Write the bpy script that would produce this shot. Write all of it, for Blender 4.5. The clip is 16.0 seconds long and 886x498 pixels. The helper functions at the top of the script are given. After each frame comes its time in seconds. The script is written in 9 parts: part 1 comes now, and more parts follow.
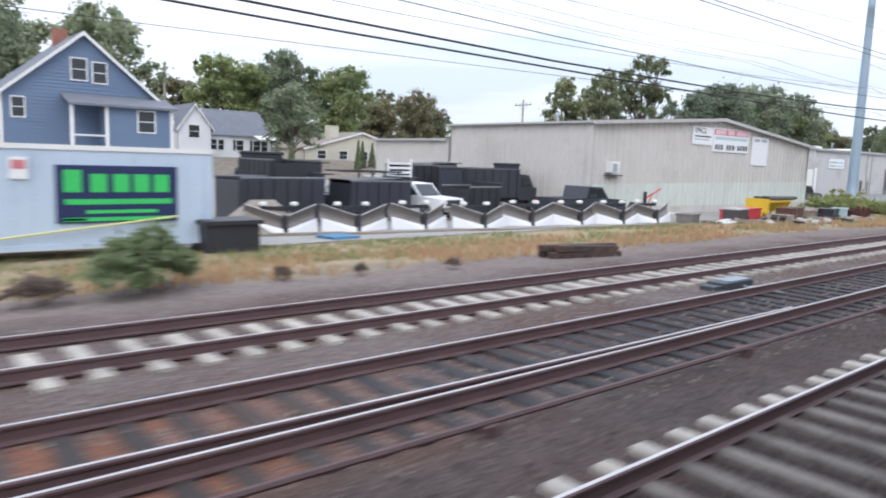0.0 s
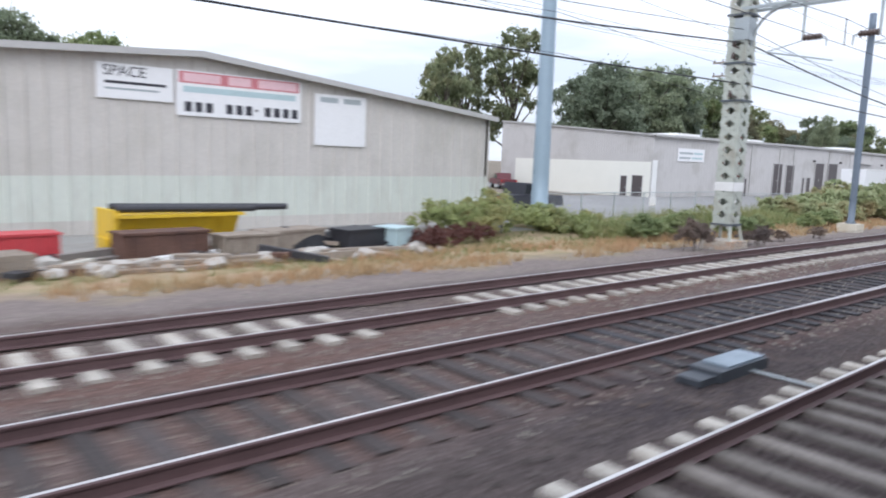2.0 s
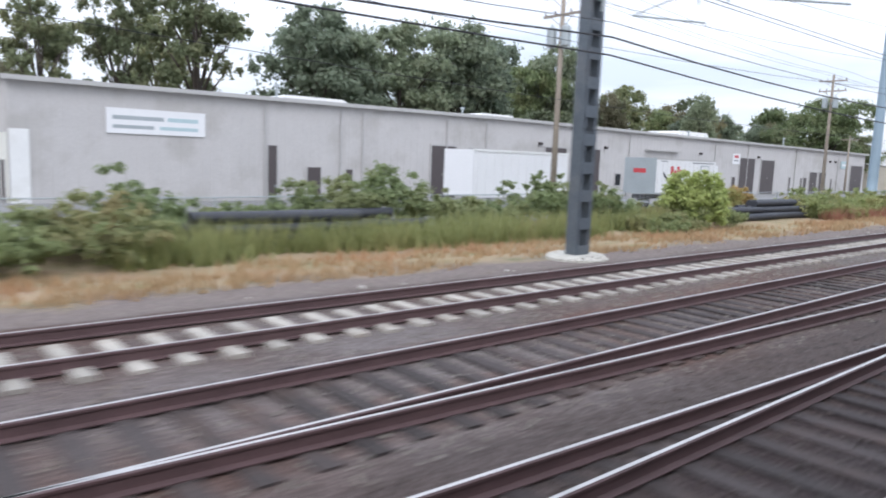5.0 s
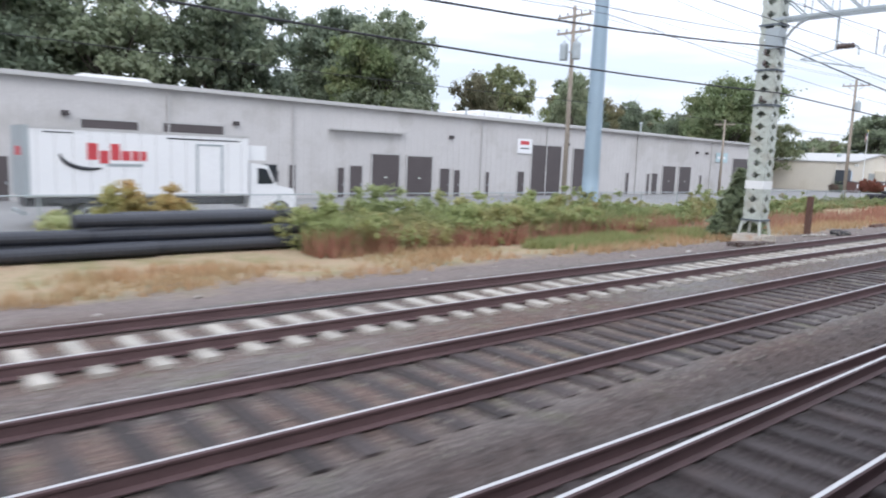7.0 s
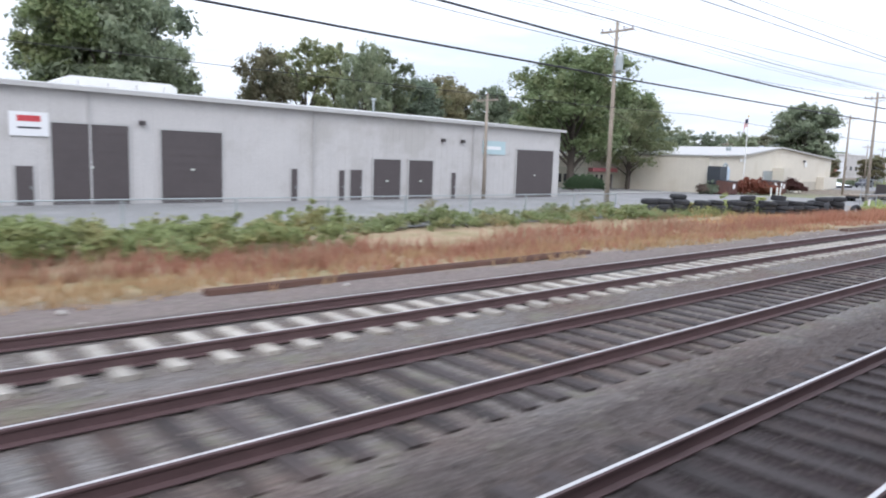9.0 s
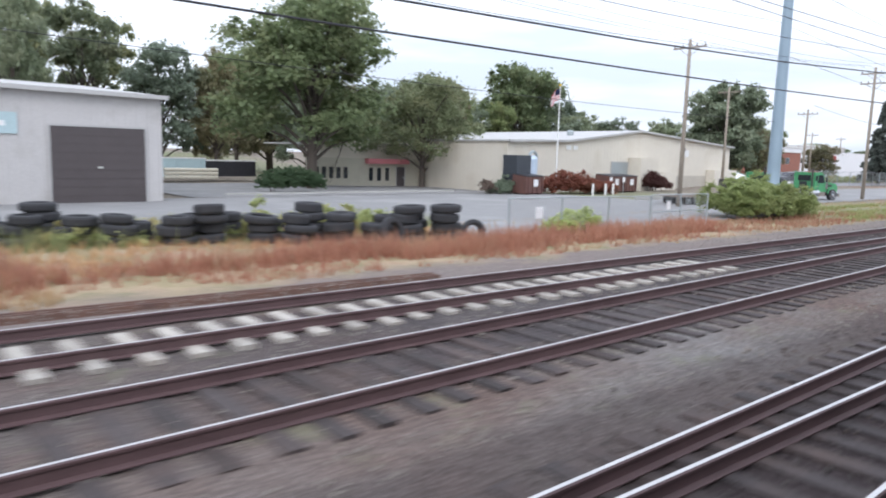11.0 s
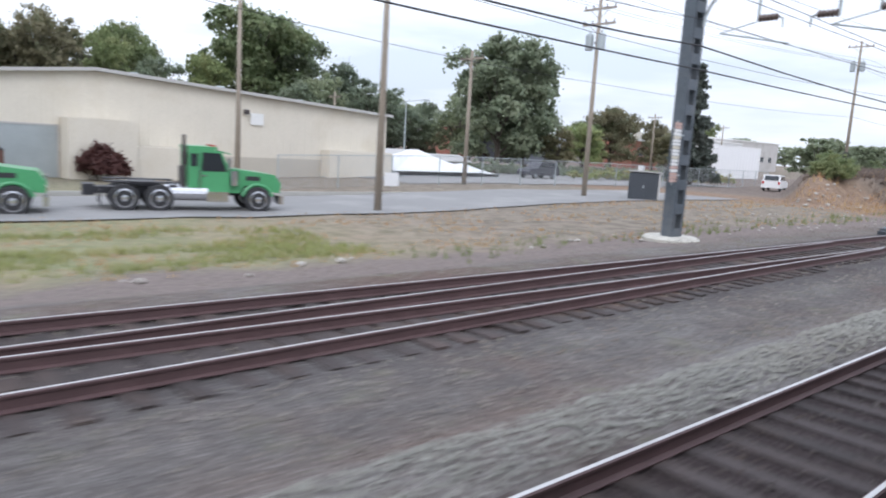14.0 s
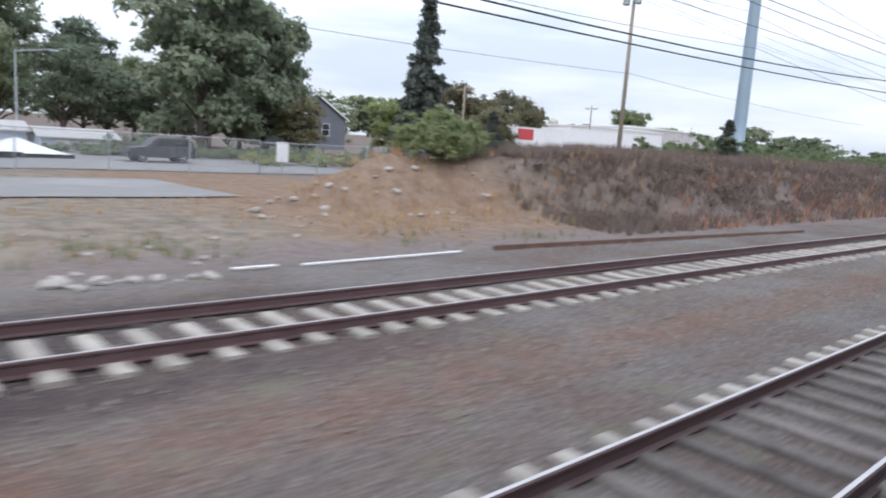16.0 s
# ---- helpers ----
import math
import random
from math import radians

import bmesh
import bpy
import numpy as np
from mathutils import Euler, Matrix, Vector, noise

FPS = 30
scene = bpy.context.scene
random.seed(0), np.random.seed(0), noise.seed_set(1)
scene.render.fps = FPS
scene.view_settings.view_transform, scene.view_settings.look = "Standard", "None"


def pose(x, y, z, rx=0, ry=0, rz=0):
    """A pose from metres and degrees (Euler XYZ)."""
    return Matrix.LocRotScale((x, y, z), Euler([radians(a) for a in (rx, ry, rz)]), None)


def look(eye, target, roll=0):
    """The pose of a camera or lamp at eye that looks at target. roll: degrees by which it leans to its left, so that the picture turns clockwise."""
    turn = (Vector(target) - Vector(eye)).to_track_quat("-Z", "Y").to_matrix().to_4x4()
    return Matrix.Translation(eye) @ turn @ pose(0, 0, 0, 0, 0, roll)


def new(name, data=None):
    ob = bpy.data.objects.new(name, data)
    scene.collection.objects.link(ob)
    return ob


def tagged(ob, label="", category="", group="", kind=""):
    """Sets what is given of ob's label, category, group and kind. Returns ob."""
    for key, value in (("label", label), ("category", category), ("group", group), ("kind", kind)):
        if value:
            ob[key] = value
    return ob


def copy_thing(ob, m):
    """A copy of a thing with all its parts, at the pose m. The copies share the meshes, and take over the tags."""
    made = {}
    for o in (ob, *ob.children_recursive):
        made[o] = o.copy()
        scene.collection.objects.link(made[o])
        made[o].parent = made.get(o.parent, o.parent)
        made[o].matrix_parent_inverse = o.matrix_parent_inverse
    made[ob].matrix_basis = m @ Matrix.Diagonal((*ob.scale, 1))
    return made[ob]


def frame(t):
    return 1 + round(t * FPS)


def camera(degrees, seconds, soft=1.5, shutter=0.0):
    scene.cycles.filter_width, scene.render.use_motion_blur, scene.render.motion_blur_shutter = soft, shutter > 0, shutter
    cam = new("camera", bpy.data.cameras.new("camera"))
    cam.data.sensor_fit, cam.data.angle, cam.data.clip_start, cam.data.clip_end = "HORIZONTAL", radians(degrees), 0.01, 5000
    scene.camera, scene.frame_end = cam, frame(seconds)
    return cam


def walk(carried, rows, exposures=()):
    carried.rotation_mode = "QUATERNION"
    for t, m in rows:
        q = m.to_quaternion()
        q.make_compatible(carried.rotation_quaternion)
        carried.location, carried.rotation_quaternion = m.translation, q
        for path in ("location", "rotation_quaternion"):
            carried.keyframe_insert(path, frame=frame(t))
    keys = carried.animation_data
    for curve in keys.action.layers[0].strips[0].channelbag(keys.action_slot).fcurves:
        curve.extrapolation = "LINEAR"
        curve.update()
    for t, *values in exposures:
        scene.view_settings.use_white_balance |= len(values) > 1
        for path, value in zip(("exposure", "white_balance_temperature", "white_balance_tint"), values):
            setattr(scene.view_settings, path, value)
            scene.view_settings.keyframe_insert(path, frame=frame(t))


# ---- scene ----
cam = camera(64.62, 16.0, soft=1.9, shutter=0.28)
EYE = 2.57
PATH = [  # seconds, metres along the line, sideways, tilt, lean, heading
    (0, 0.000, -0.029, 82.75, -1.94, -39.86),
    (0.5, 9.251, -0.009, 82.72, -1.84, -39.98),
    (1, 18.493, 0.016, 82.58, -2.12, -40.12),
    (1.5, 27.726, 0.029, 82.61, -1.90, -40.14),
    (2, 36.952, 0.033, 82.66, -2.04, -40.13),
    (2.5, 46.170, 0.024, 82.66, -2.26, -40.09),
    (3, 55.380, 0.013, 82.69, -2.32, -40.02),
    (3.5, 64.584, 0.005, 82.64, -2.27, -40.07),
    (4, 73.781, 0.013, 82.62, -2.16, -40.23),
    (6.5, 119.676, 0.006, 82.40, -2.12, -40.12),
    (7, 128.839, 0.046, 82.43, -2.24, -40.18),
    (7.5, 137.997, 0.077, 82.46, -2.73, -40.47),
    (8, 147.152, 0.074, 82.47, -2.46, -40.60),
    (8.5, 156.303, 0.066, 82.70, -2.03, -40.81),
    (11, 202.009, 0.054, 82.41, -1.56, -40.10),
    (11.5, 211.144, 0.041, 82.32, -1.98, -40.10),
    (12, 220.276, 0.029, 82.23, -2.22, -39.93),
    (12.5, 229.408, 0.020, 81.98, -2.72, -40.00),
    (13, 238.538, 0.010, 82.00, -2.25, -40.00),
    (13.5, 247.668, 0.000, 81.85, -2.91, -40.21),
    (14, 256.797, -0.004, 81.60, -3.43, -40.49),
    (14.5, 265.926, -0.004, 81.76, -3.01, -40.79),
    (15, 275.055, 0.001, 81.75, -2.86, -41.01),
    (15.5, 284.186, -0.015, 81.55, -3.01, -41.30),
    (16, 293.317, -0.036, 81.20, -3.83, -41.93),
]
walk(cam, [(t, pose(x, y, EYE, tilt, lean, heading)) for t, x, y, tilt, lean, heading in PATH],
     exposures=[(0, 0.36, 6120, 15), (4, 0.34, 6120, 15), (7, 0.42, 6120, 15), (12.5, 0.4, 6120, 15), (14.5, 0.28, 6120, 15), (16, 0.24, 6120, 15)])

# ---- sky, sun ----
world = bpy.data.worlds.new("overcast")
scene.world = world
world.use_nodes = True
wn, wl = world.node_tree.nodes, world.node_tree.links
wn.clear()
w_out = wn.new("ShaderNodeOutputWorld")
w_bg = wn.new("ShaderNodeBackground")
w_sky = wn.new("ShaderNodeTexSky")
w_sky.sky_type = "NISHITA"
w_sky.sun_disc = False
w_sky.sun_elevation, w_sky.sun_rotation = radians(37), radians(228)
w_sky.air_density, w_sky.dust_density = 1.0, 2.0
w_sky.altitude = 10
w_tc = wn.new("ShaderNodeTexCoord")
w_map = wn.new("ShaderNodeMapping")
w_map.inputs["Scale"].default_value = (1.5, 1.5, 9.0)
w_noise = wn.new("ShaderNodeTexNoise")
w_noise.inputs["Scale"].default_value, w_noise.inputs["Detail"].default_value = 1.6, 6
w_ramp = wn.new("ShaderNodeValToRGB")
w_ramp.color_ramp.elements[0].position, w_ramp.color_ramp.elements[0].color = 0.36, (6.7, 7.5, 8.3, 1)
w_ramp.color_ramp.elements[1].position, w_ramp.color_ramp.elements[1].color = 0.56, (9.3, 9.85, 10.4, 1)
w_mix = wn.new("ShaderNodeMixRGB")
w_mix.inputs["Fac"].default_value = 0.9
wl.new(w_tc.outputs["Generated"], w_map.inputs["Vector"])
wl.new(w_map.outputs["Vector"], w_noise.inputs["Vector"])
wl.new(w_noise.outputs["Fac"], w_ramp.inputs["Fac"])
wl.new(w_sky.outputs["Color"], w_mix.inputs["Color1"])
wl.new(w_ramp.outputs["Color"], w_mix.inputs["Color2"])
w_sep = wn.new("ShaderNodeSeparateXYZ")
w_high = wn.new("ShaderNodeMapRange")
w_high.inputs["From Min"].default_value, w_high.inputs["From Max"].default_value = 0.0, 0.6
w_high.inputs["To Min"].default_value, w_high.inputs["To Max"].default_value = 0.7, 1.2
w_grade = wn.new("ShaderNodeMixRGB")
w_grade.blend_type = "MULTIPLY"
w_grade.inputs["Fac"].default_value = 1.0
wl.new(w_tc.outputs["Generated"], w_sep.inputs["Vector"])
wl.new(w_sep.outputs["Z"], w_high.inputs["Value"])
wl.new(w_mix.outputs["Color"], w_grade.inputs["Color1"])
wl.new(w_high.outputs["Result"], w_grade.inputs["Color2"])
wl.new(w_grade.outputs["Color"], w_bg.inputs["Color"])
w_bg.inputs["Strength"].default_value = 0.128
wl.new(w_bg.outputs["Background"], w_out.inputs["Surface"])

sun_data = bpy.data.lights.new("sun", "SUN")
sun_data.energy, sun_data.angle, sun_data.color = 0.7, radians(25), (1.0, 0.97, 0.92)
sun = new("sun", sun_data)
sun.matrix_world = look((22, -52, 80), (100, 20, 0))

# ---- materials ----
def material(name, color, rough=0.7, metal=0.0, vary=0.25, scale=3.0, fine=40.0, bump=0.2, second=None, amount=0.35, patch=0.5, stretch=(1, 1, 1), random=0.0, spec=0.5):
    """A procedural surface: base colour, two scales of variation, stains of a second colour, fine relief."""
    m = bpy.data.materials.new(name)
    m.use_nodes = True
    n, l = m.node_tree.nodes, m.node_tree.links
    b = n["Principled BSDF"]
    b.inputs["Roughness"].default_value, b.inputs["Metallic"].default_value = rough, metal
    b.inputs["Specular IOR Level"].default_value = spec
    geo = n.new("ShaderNodeNewGeometry")
    mp = n.new("ShaderNodeMapping")
    mp.inputs["Scale"].default_value = stretch
    l.new(geo.outputs["Position"], mp.inputs["Vector"])
    def noise_tex(s, detail):
        t = n.new("ShaderNodeTexNoise")
        t.inputs["Scale"].default_value, t.inputs["Detail"].default_value, t.inputs["Roughness"].default_value = s, detail, 0.6
        l.new(mp.outputs["Vector"], t.inputs["Vector"])
        return t
    big, small = noise_tex(scale, 3), noise_tex(fine, 4)
    def mixed(kind, fac, c1, c2):
        x = n.new("ShaderNodeMixRGB")
        x.blend_type = kind
        for socket, value in (("Fac", fac), ("Color1", c1), ("Color2", c2)):
            if isinstance(value, (int, float, tuple)):
                x.inputs[socket].default_value = value
            else:
                l.new(value, x.inputs[socket])
        return x.outputs["Color"]
    def ramp(src, lo, hi, c0, c1):
        r = n.new("ShaderNodeValToRGB")
        r.color_ramp.elements[0].position, r.color_ramp.elements[0].color = lo, c0
        r.color_ramp.elements[1].position, r.color_ramp.elements[1].color = hi, c1
        l.new(src, r.inputs["Fac"])
        return r.outputs["Color"]
    base = (*color, 1)
    col = mixed("MULTIPLY", 1.0, base, ramp(small.outputs["Fac"], 0.3, 0.7, (1 - vary,) * 3 + (1,), (1 + vary * 0.6,) * 3 + (1,)))
    if second is not None:
        stain = noise_tex(patch, 5)
        col = mixed("MIX", ramp(stain.outputs["Fac"], 0.5, 0.66, (0, 0, 0, 1), (amount, amount, amount, 1)), col, (*second, 1))
    col = mixed("MULTIPLY", 1.0, col, ramp(big.outputs["Fac"], 0.3, 0.7, (1 - vary * 0.5,) * 3 + (1,), (1 + vary * 0.3,) * 3 + (1,)))
    if random:
        info = n.new("ShaderNodeObjectInfo")
        col = mixed("MULTIPLY", 1.0, col, ramp(info.outputs["Random"], 0.0, 1.0, (1 - random,) * 3 + (1,), (1 + random * 0.5,) * 3 + (1,)))
    l.new(col, b.inputs["Base Color"])
    if bump:
        bp = n.new("ShaderNodeBump")
        bp.inputs["Strength"].default_value, bp.inputs["Distance"].default_value = bump, 0.02
        l.new(small.outputs["Fac"], bp.inputs["Height"])
        l.new(bp.outputs["Normal"], b.inputs["Normal"])
    return m


# ---- mesh helpers ----
def box(bm, x0, y0, z0, x1, y1, z1, m=None):
    vs = [bm.verts.new((x, y, z)) for z in (z0, z1) for x, y in ((x0, y0), (x1, y0), (x1, y1), (x0, y1))]
    for f in ((3, 2, 1, 0), (4, 5, 6, 7), (0, 1, 5, 4), (1, 2, 6, 5), (2, 3, 7, 6), (3, 0, 4, 7)):
        bm.faces.new([vs[i] for i in f])
    if m is not None:
        bmesh.ops.transform(bm, matrix=m, verts=vs)
    return vs


def prism(bm, outline, a, b, m=None):
    """An outline of (u, v) pushed from a to b: u, v become x, z and the push runs along y."""
    lo = [bm.verts.new((u, a, v)) for u, v in outline]
    hi = [bm.verts.new((u, b, v)) for u, v in outline]
    k = len(outline)
    bm.faces.new(lo)
    bm.faces.new(hi[::-1])
    for i in range(k):
        bm.faces.new((lo[i], hi[i], hi[(i + 1) % k], lo[(i + 1) % k]))
    vs = lo + hi
    if m is not None:
        bmesh.ops.transform(bm, matrix=m, verts=vs)
    return vs


def tube(bm, p, q, r0, r1=None, sides=10, caps=True):
    p, q = Vector(p), Vector(q)
    r1 = r0 if r1 is None else r1
    turn = (q - p).to_track_quat("Z", "Y").to_matrix()
    rings = []
    for c, r in ((p, r0), (q, r1)):
        rings.append([bm.verts.new(c + turn @ Vector((r * math.cos(2 * math.pi * i / sides), r * math.sin(2 * math.pi * i / sides), 0))) for i in range(sides)])
    for i in range(sides):
        bm.faces.new((rings[0][i], rings[0][(i + 1) % sides], rings[1][(i + 1) % sides], rings[1][i]))
    if caps:
        bm.faces.new(rings[0][::-1])
        bm.faces.new(rings[1])
    return rings[0] + rings[1]


def lathe(bm, profile, sides=16, m=None):
    """A turned shape about z: profile rows of (radius, height)."""
    rings = [[bm.verts.new((r * math.cos(2 * math.pi * i / sides), r * math.sin(2 * math.pi * i / sides), z)) for i in range(sides)] for r, z in profile]
    for a, b in zip(rings, rings[1:]):
        for i in range(sides):
            bm.faces.new((a[i], a[(i + 1) % sides], b[(i + 1) % sides], b[i]))
    bm.faces.new(rings[0][::-1])
    bm.faces.new(rings[-1])
    vs = [v for r in rings for v in r]
    if m is not None:
        bmesh.ops.transform(bm, matrix=m, verts=vs)
    return vs


def mesh_of(name, bm, mat, smooth=False, bevel=0.0):
    if bevel:
        bmesh.ops.bevel(bm, geom=[e for e in bm.edges if len(e.link_faces) == 2 and e.calc_face_angle(0) > 0.6], offset=bevel, segments=1, affect="EDGES")
    bmesh.ops.recalc_face_normals(bm, faces=bm.faces)
    me = bpy.data.meshes.new(name)
    bm.to_mesh(me)
    bm.free()
    for x in (mat if isinstance(mat, (list, tuple)) else (mat,)):
        me.materials.append(x)
    if smooth:
        me.shade_smooth()
    return me


def part(name, bm, mat, parent, label="", smooth=False, bevel=0.0, at=None):
    ob = new(name, mesh_of(name, bm, mat, smooth, bevel))
    ob.parent = parent
    if at is not None:
        ob.matrix_local = at
    if label:
        tagged(ob, label)
    return ob


def thing(name, label, category, m=None, group="", kind=""):
    ob = new(name)
    ob.empty_display_size = 0.3
    if m is not None:
        ob.matrix_basis = m
    return tagged(ob, label, category, group, kind)


def solid(name, bm, mat, label, category, group="", kind="", m=None, smooth=False, bevel=0.0):
    ob = new(name, mesh_of(name, bm, mat, smooth, bevel))
    if m is not None:
        ob.matrix_basis = m
    return tagged(ob, label, category, group, kind)


def B(*args, m=None):
    """A bmesh holding one box."""
    bm = bmesh.new()
    box(bm, *args, m=m)
    return bm


def T(*args, **kw):
    bm = bmesh.new()
    tube(bm, *args, **kw)
    return bm


M_RAIL = material("rail_rust", (0.115, 0.068, 0.068), 0.65, 0.0, 0.3, 2, 30, 0.15)
M_RAILTOP = material("rail_steel", (0.62, 0.6, 0.59), 0.34, 1.0, 0.15, 2, 30, 0.0)
M_CONC_TIE = material("tie_concrete", (0.44, 0.405, 0.355), 0.85, 0, 0.2, 3, 30, 0.2, (0.3, 0.25, 0.2), 0.5, 2.0, random=0.2)
M_WOOD_TIE = material("tie_wood", (0.07, 0.056, 0.054), 0.9, 0, 0.3, 4, 20, 0.4, (0.1, 0.062, 0.048), 0.6, 0.5, random=0.35)
# near-track tie centres: stains, plus shade put into the colour
M_STAINED_SHADED_TIE = material("tie_stained_shaded", (0.2, 0.175, 0.155), 0.85, 0, 0.25, 3, 30, 0.2, (0.1, 0.08, 0.072), 0.8, 2.0, random=0.3)
M_DARK_TIE = material("tie_tarred", (0.034, 0.032, 0.037), 0.8, 0, 0.3, 4, 20, 0.4, (0.08, 0.06, 0.05), 0.5, 0.8, random=0.3)
M_BEIGE = material("beige_siding", (0.57, 0.54, 0.5), 0.55, 0, 0.08, 0.6, 12, 0.05, (0.44, 0.42, 0.37), 0.5, 0.35)
M_GREY_SIDING = material("grey_siding", (0.53, 0.51, 0.495), 0.55, 0, 0.08, 0.6, 12, 0.05, (0.36, 0.34, 0.31), 0.5, 0.35)
M_WHITE = material("white_paint", (0.78, 0.78, 0.76), 0.6, 0, 0.06, 0.8, 15, 0.05, (0.6, 0.58, 0.53), 0.3, 0.5)
M_TAN = material("tan_siding", (0.68, 0.63, 0.535), 0.6, 0, 0.07, 0.6, 12, 0.05, (0.52, 0.46, 0.36), 0.5, 0.3)
M_ROOF = material("roof_edge", (0.47, 0.46, 0.445), 0.6, 0, 0.1, 1, 20, 0.1)
M_DARK = material("dark_brown_paint", (0.06, 0.05, 0.05), 0.6, 0, 0.2, 1, 20, 0.1)
M_BLACK = material("black_plastic", (0.032, 0.032, 0.038), 0.5, 0, 0.3, 1, 20, 0.1)
M_STEEL = material("galvanised_steel", (0.42, 0.46, 0.47), 0.5, 0.5, 0.12, 1, 30, 0.1)
M_BLUEPOLE = material("blue_grey_paint", (0.3, 0.39, 0.46), 0.45, 0.1, 0.08, 0.7, 20, 0.05)
M_CONC = material("concrete", (0.55, 0.53, 0.47), 0.85, 0, 0.15, 2, 30, 0.2, (0.4, 0.36, 0.3), 0.5, 1.5)
M_WOODPOLE = material("pole_wood", (0.33, 0.28, 0.225), 0.85, 0, 0.25, 2, 25, 0.3, stretch=(1, 1, 0.1))
M_WIRE = material("wire", (0.03, 0.03, 0.035), 0.6, 0, 0.1, 1, 10, 0)

# ---- the ground and the line ----
def smooth(a, b, x):
    u = min(1.0, max(0.0, (x - a) / (b - a)))
    return u * u * (3 - 2 * u)


def curve(table, x):
    xs, ys = zip(*table)
    return float(np.interp(x, xs, ys))


def ground_z(x, y):
    z = curve(((-40, -0.25), (-12, -0.03), (11.0, -0.03), (14, -0.14), (20, -0.34), (27, -0.5), (42, -0.6), (60, -0.7)), y)
    z += 2.7 * smooth(48, 85, y) * (1 - smooth(60, 84, x))
    z += 2.4 * smooth(98, 160, y) * smooth(60, 84, x)
    z += 0.46 * smooth(272, 292, x) * smooth(13, 19, y)
    z -= 0.22 * smooth(30, 55, x) * (1 - smooth(268, 284, x)) * smooth(10.8, 12.6, y) * (1 - smooth(17, 22, y))
    # the earth bank beyond the end of the road
    start = 302.8 + 2.1 * max(0.0, y - 19.5)
    crest = smooth(start, start + 4.2, x) * (1 - smooth(360, 410, x))
    foot = 17.4 - 4.6 * smooth(310.5, 321, x)
    bank = crest * smooth(foot, foot + 3.4, y) * (1 - smooth(25, 36, y))
    z += bank * (1.95 + 0.3 * smooth(312, 326, x) + 0.35 * noise.noise((x * 0.11, y * 0.13, 3.0)) + 0.18 * noise.noise((x * 0.5, y * 0.5, 7.0)))
    if 12 < y < 70:
        z += 0.05 * noise.noise((x * 0.3, y * 0.3, 1.0)) * smooth(12, 15, y)
    return z


def ridge_z(x, y):
    """A low ridge of tipped stone beside the nearest track."""
    if not (244 < x < 287 and 3.2 < y < 4.7):
        return 0.0
    return 0.16 * smooth(244, 250, x) * (1 - smooth(281, 287, x)) * smooth(3.2, 3.75, y) * (1 - smooth(3.9, 4.7, y)) * (0.8 + 0.5 * noise.noise((x * 0.8, y, 9.0)))


def build_ground():
    xs = [-3000, -1200, -500, -250, -140, -90] + [-60 + 1.0 * i for i in range(471)] + [430, 480, 560, 700, 1000, 1700, 3000]
    ys = [-3000, -900, -300, -120, -60, -35, -20, -10] + [-2 + 0.5 * i for i in range(9)] + [3 + 0.4 * i for i in range(26)] + [14 + 0.8 * i for i in range(40)] + [47 + 2 * i for i in range(22)] + [95, 105, 120, 150, 200, 300, 500, 900, 1600, 3000]
    verts, faces = [], []
    for x in xs:
        for y in ys:
            z = ground_z(x, y)
            if 0 < y < 12 and -60 <= x <= 410:
                z += 0.025 * noise.noise((x * 0.9, y * 1.1, 0.0)) + 0.02 * noise.noise((x * 2.3, y * 2.9, 5.0))
                z += ridge_z(x, y)
            verts.append((x, y, z))
    w = len(ys)
    for i in range(len(xs) - 1):
        for j in range(w - 1):
            faces.append((i * w + j, (i + 1) * w + j, (i + 1) * w + j + 1, i * w + j + 1))
    me = bpy.data.meshes.new("ground")
    me.from_pydata(verts, [], faces)
    me.materials.append(M_GROUND)
    me.shade_smooth()
    return tagged(new("ground", me), "grey-brown track ballast giving way to dry grass and dirt", "ground", kind="structure")


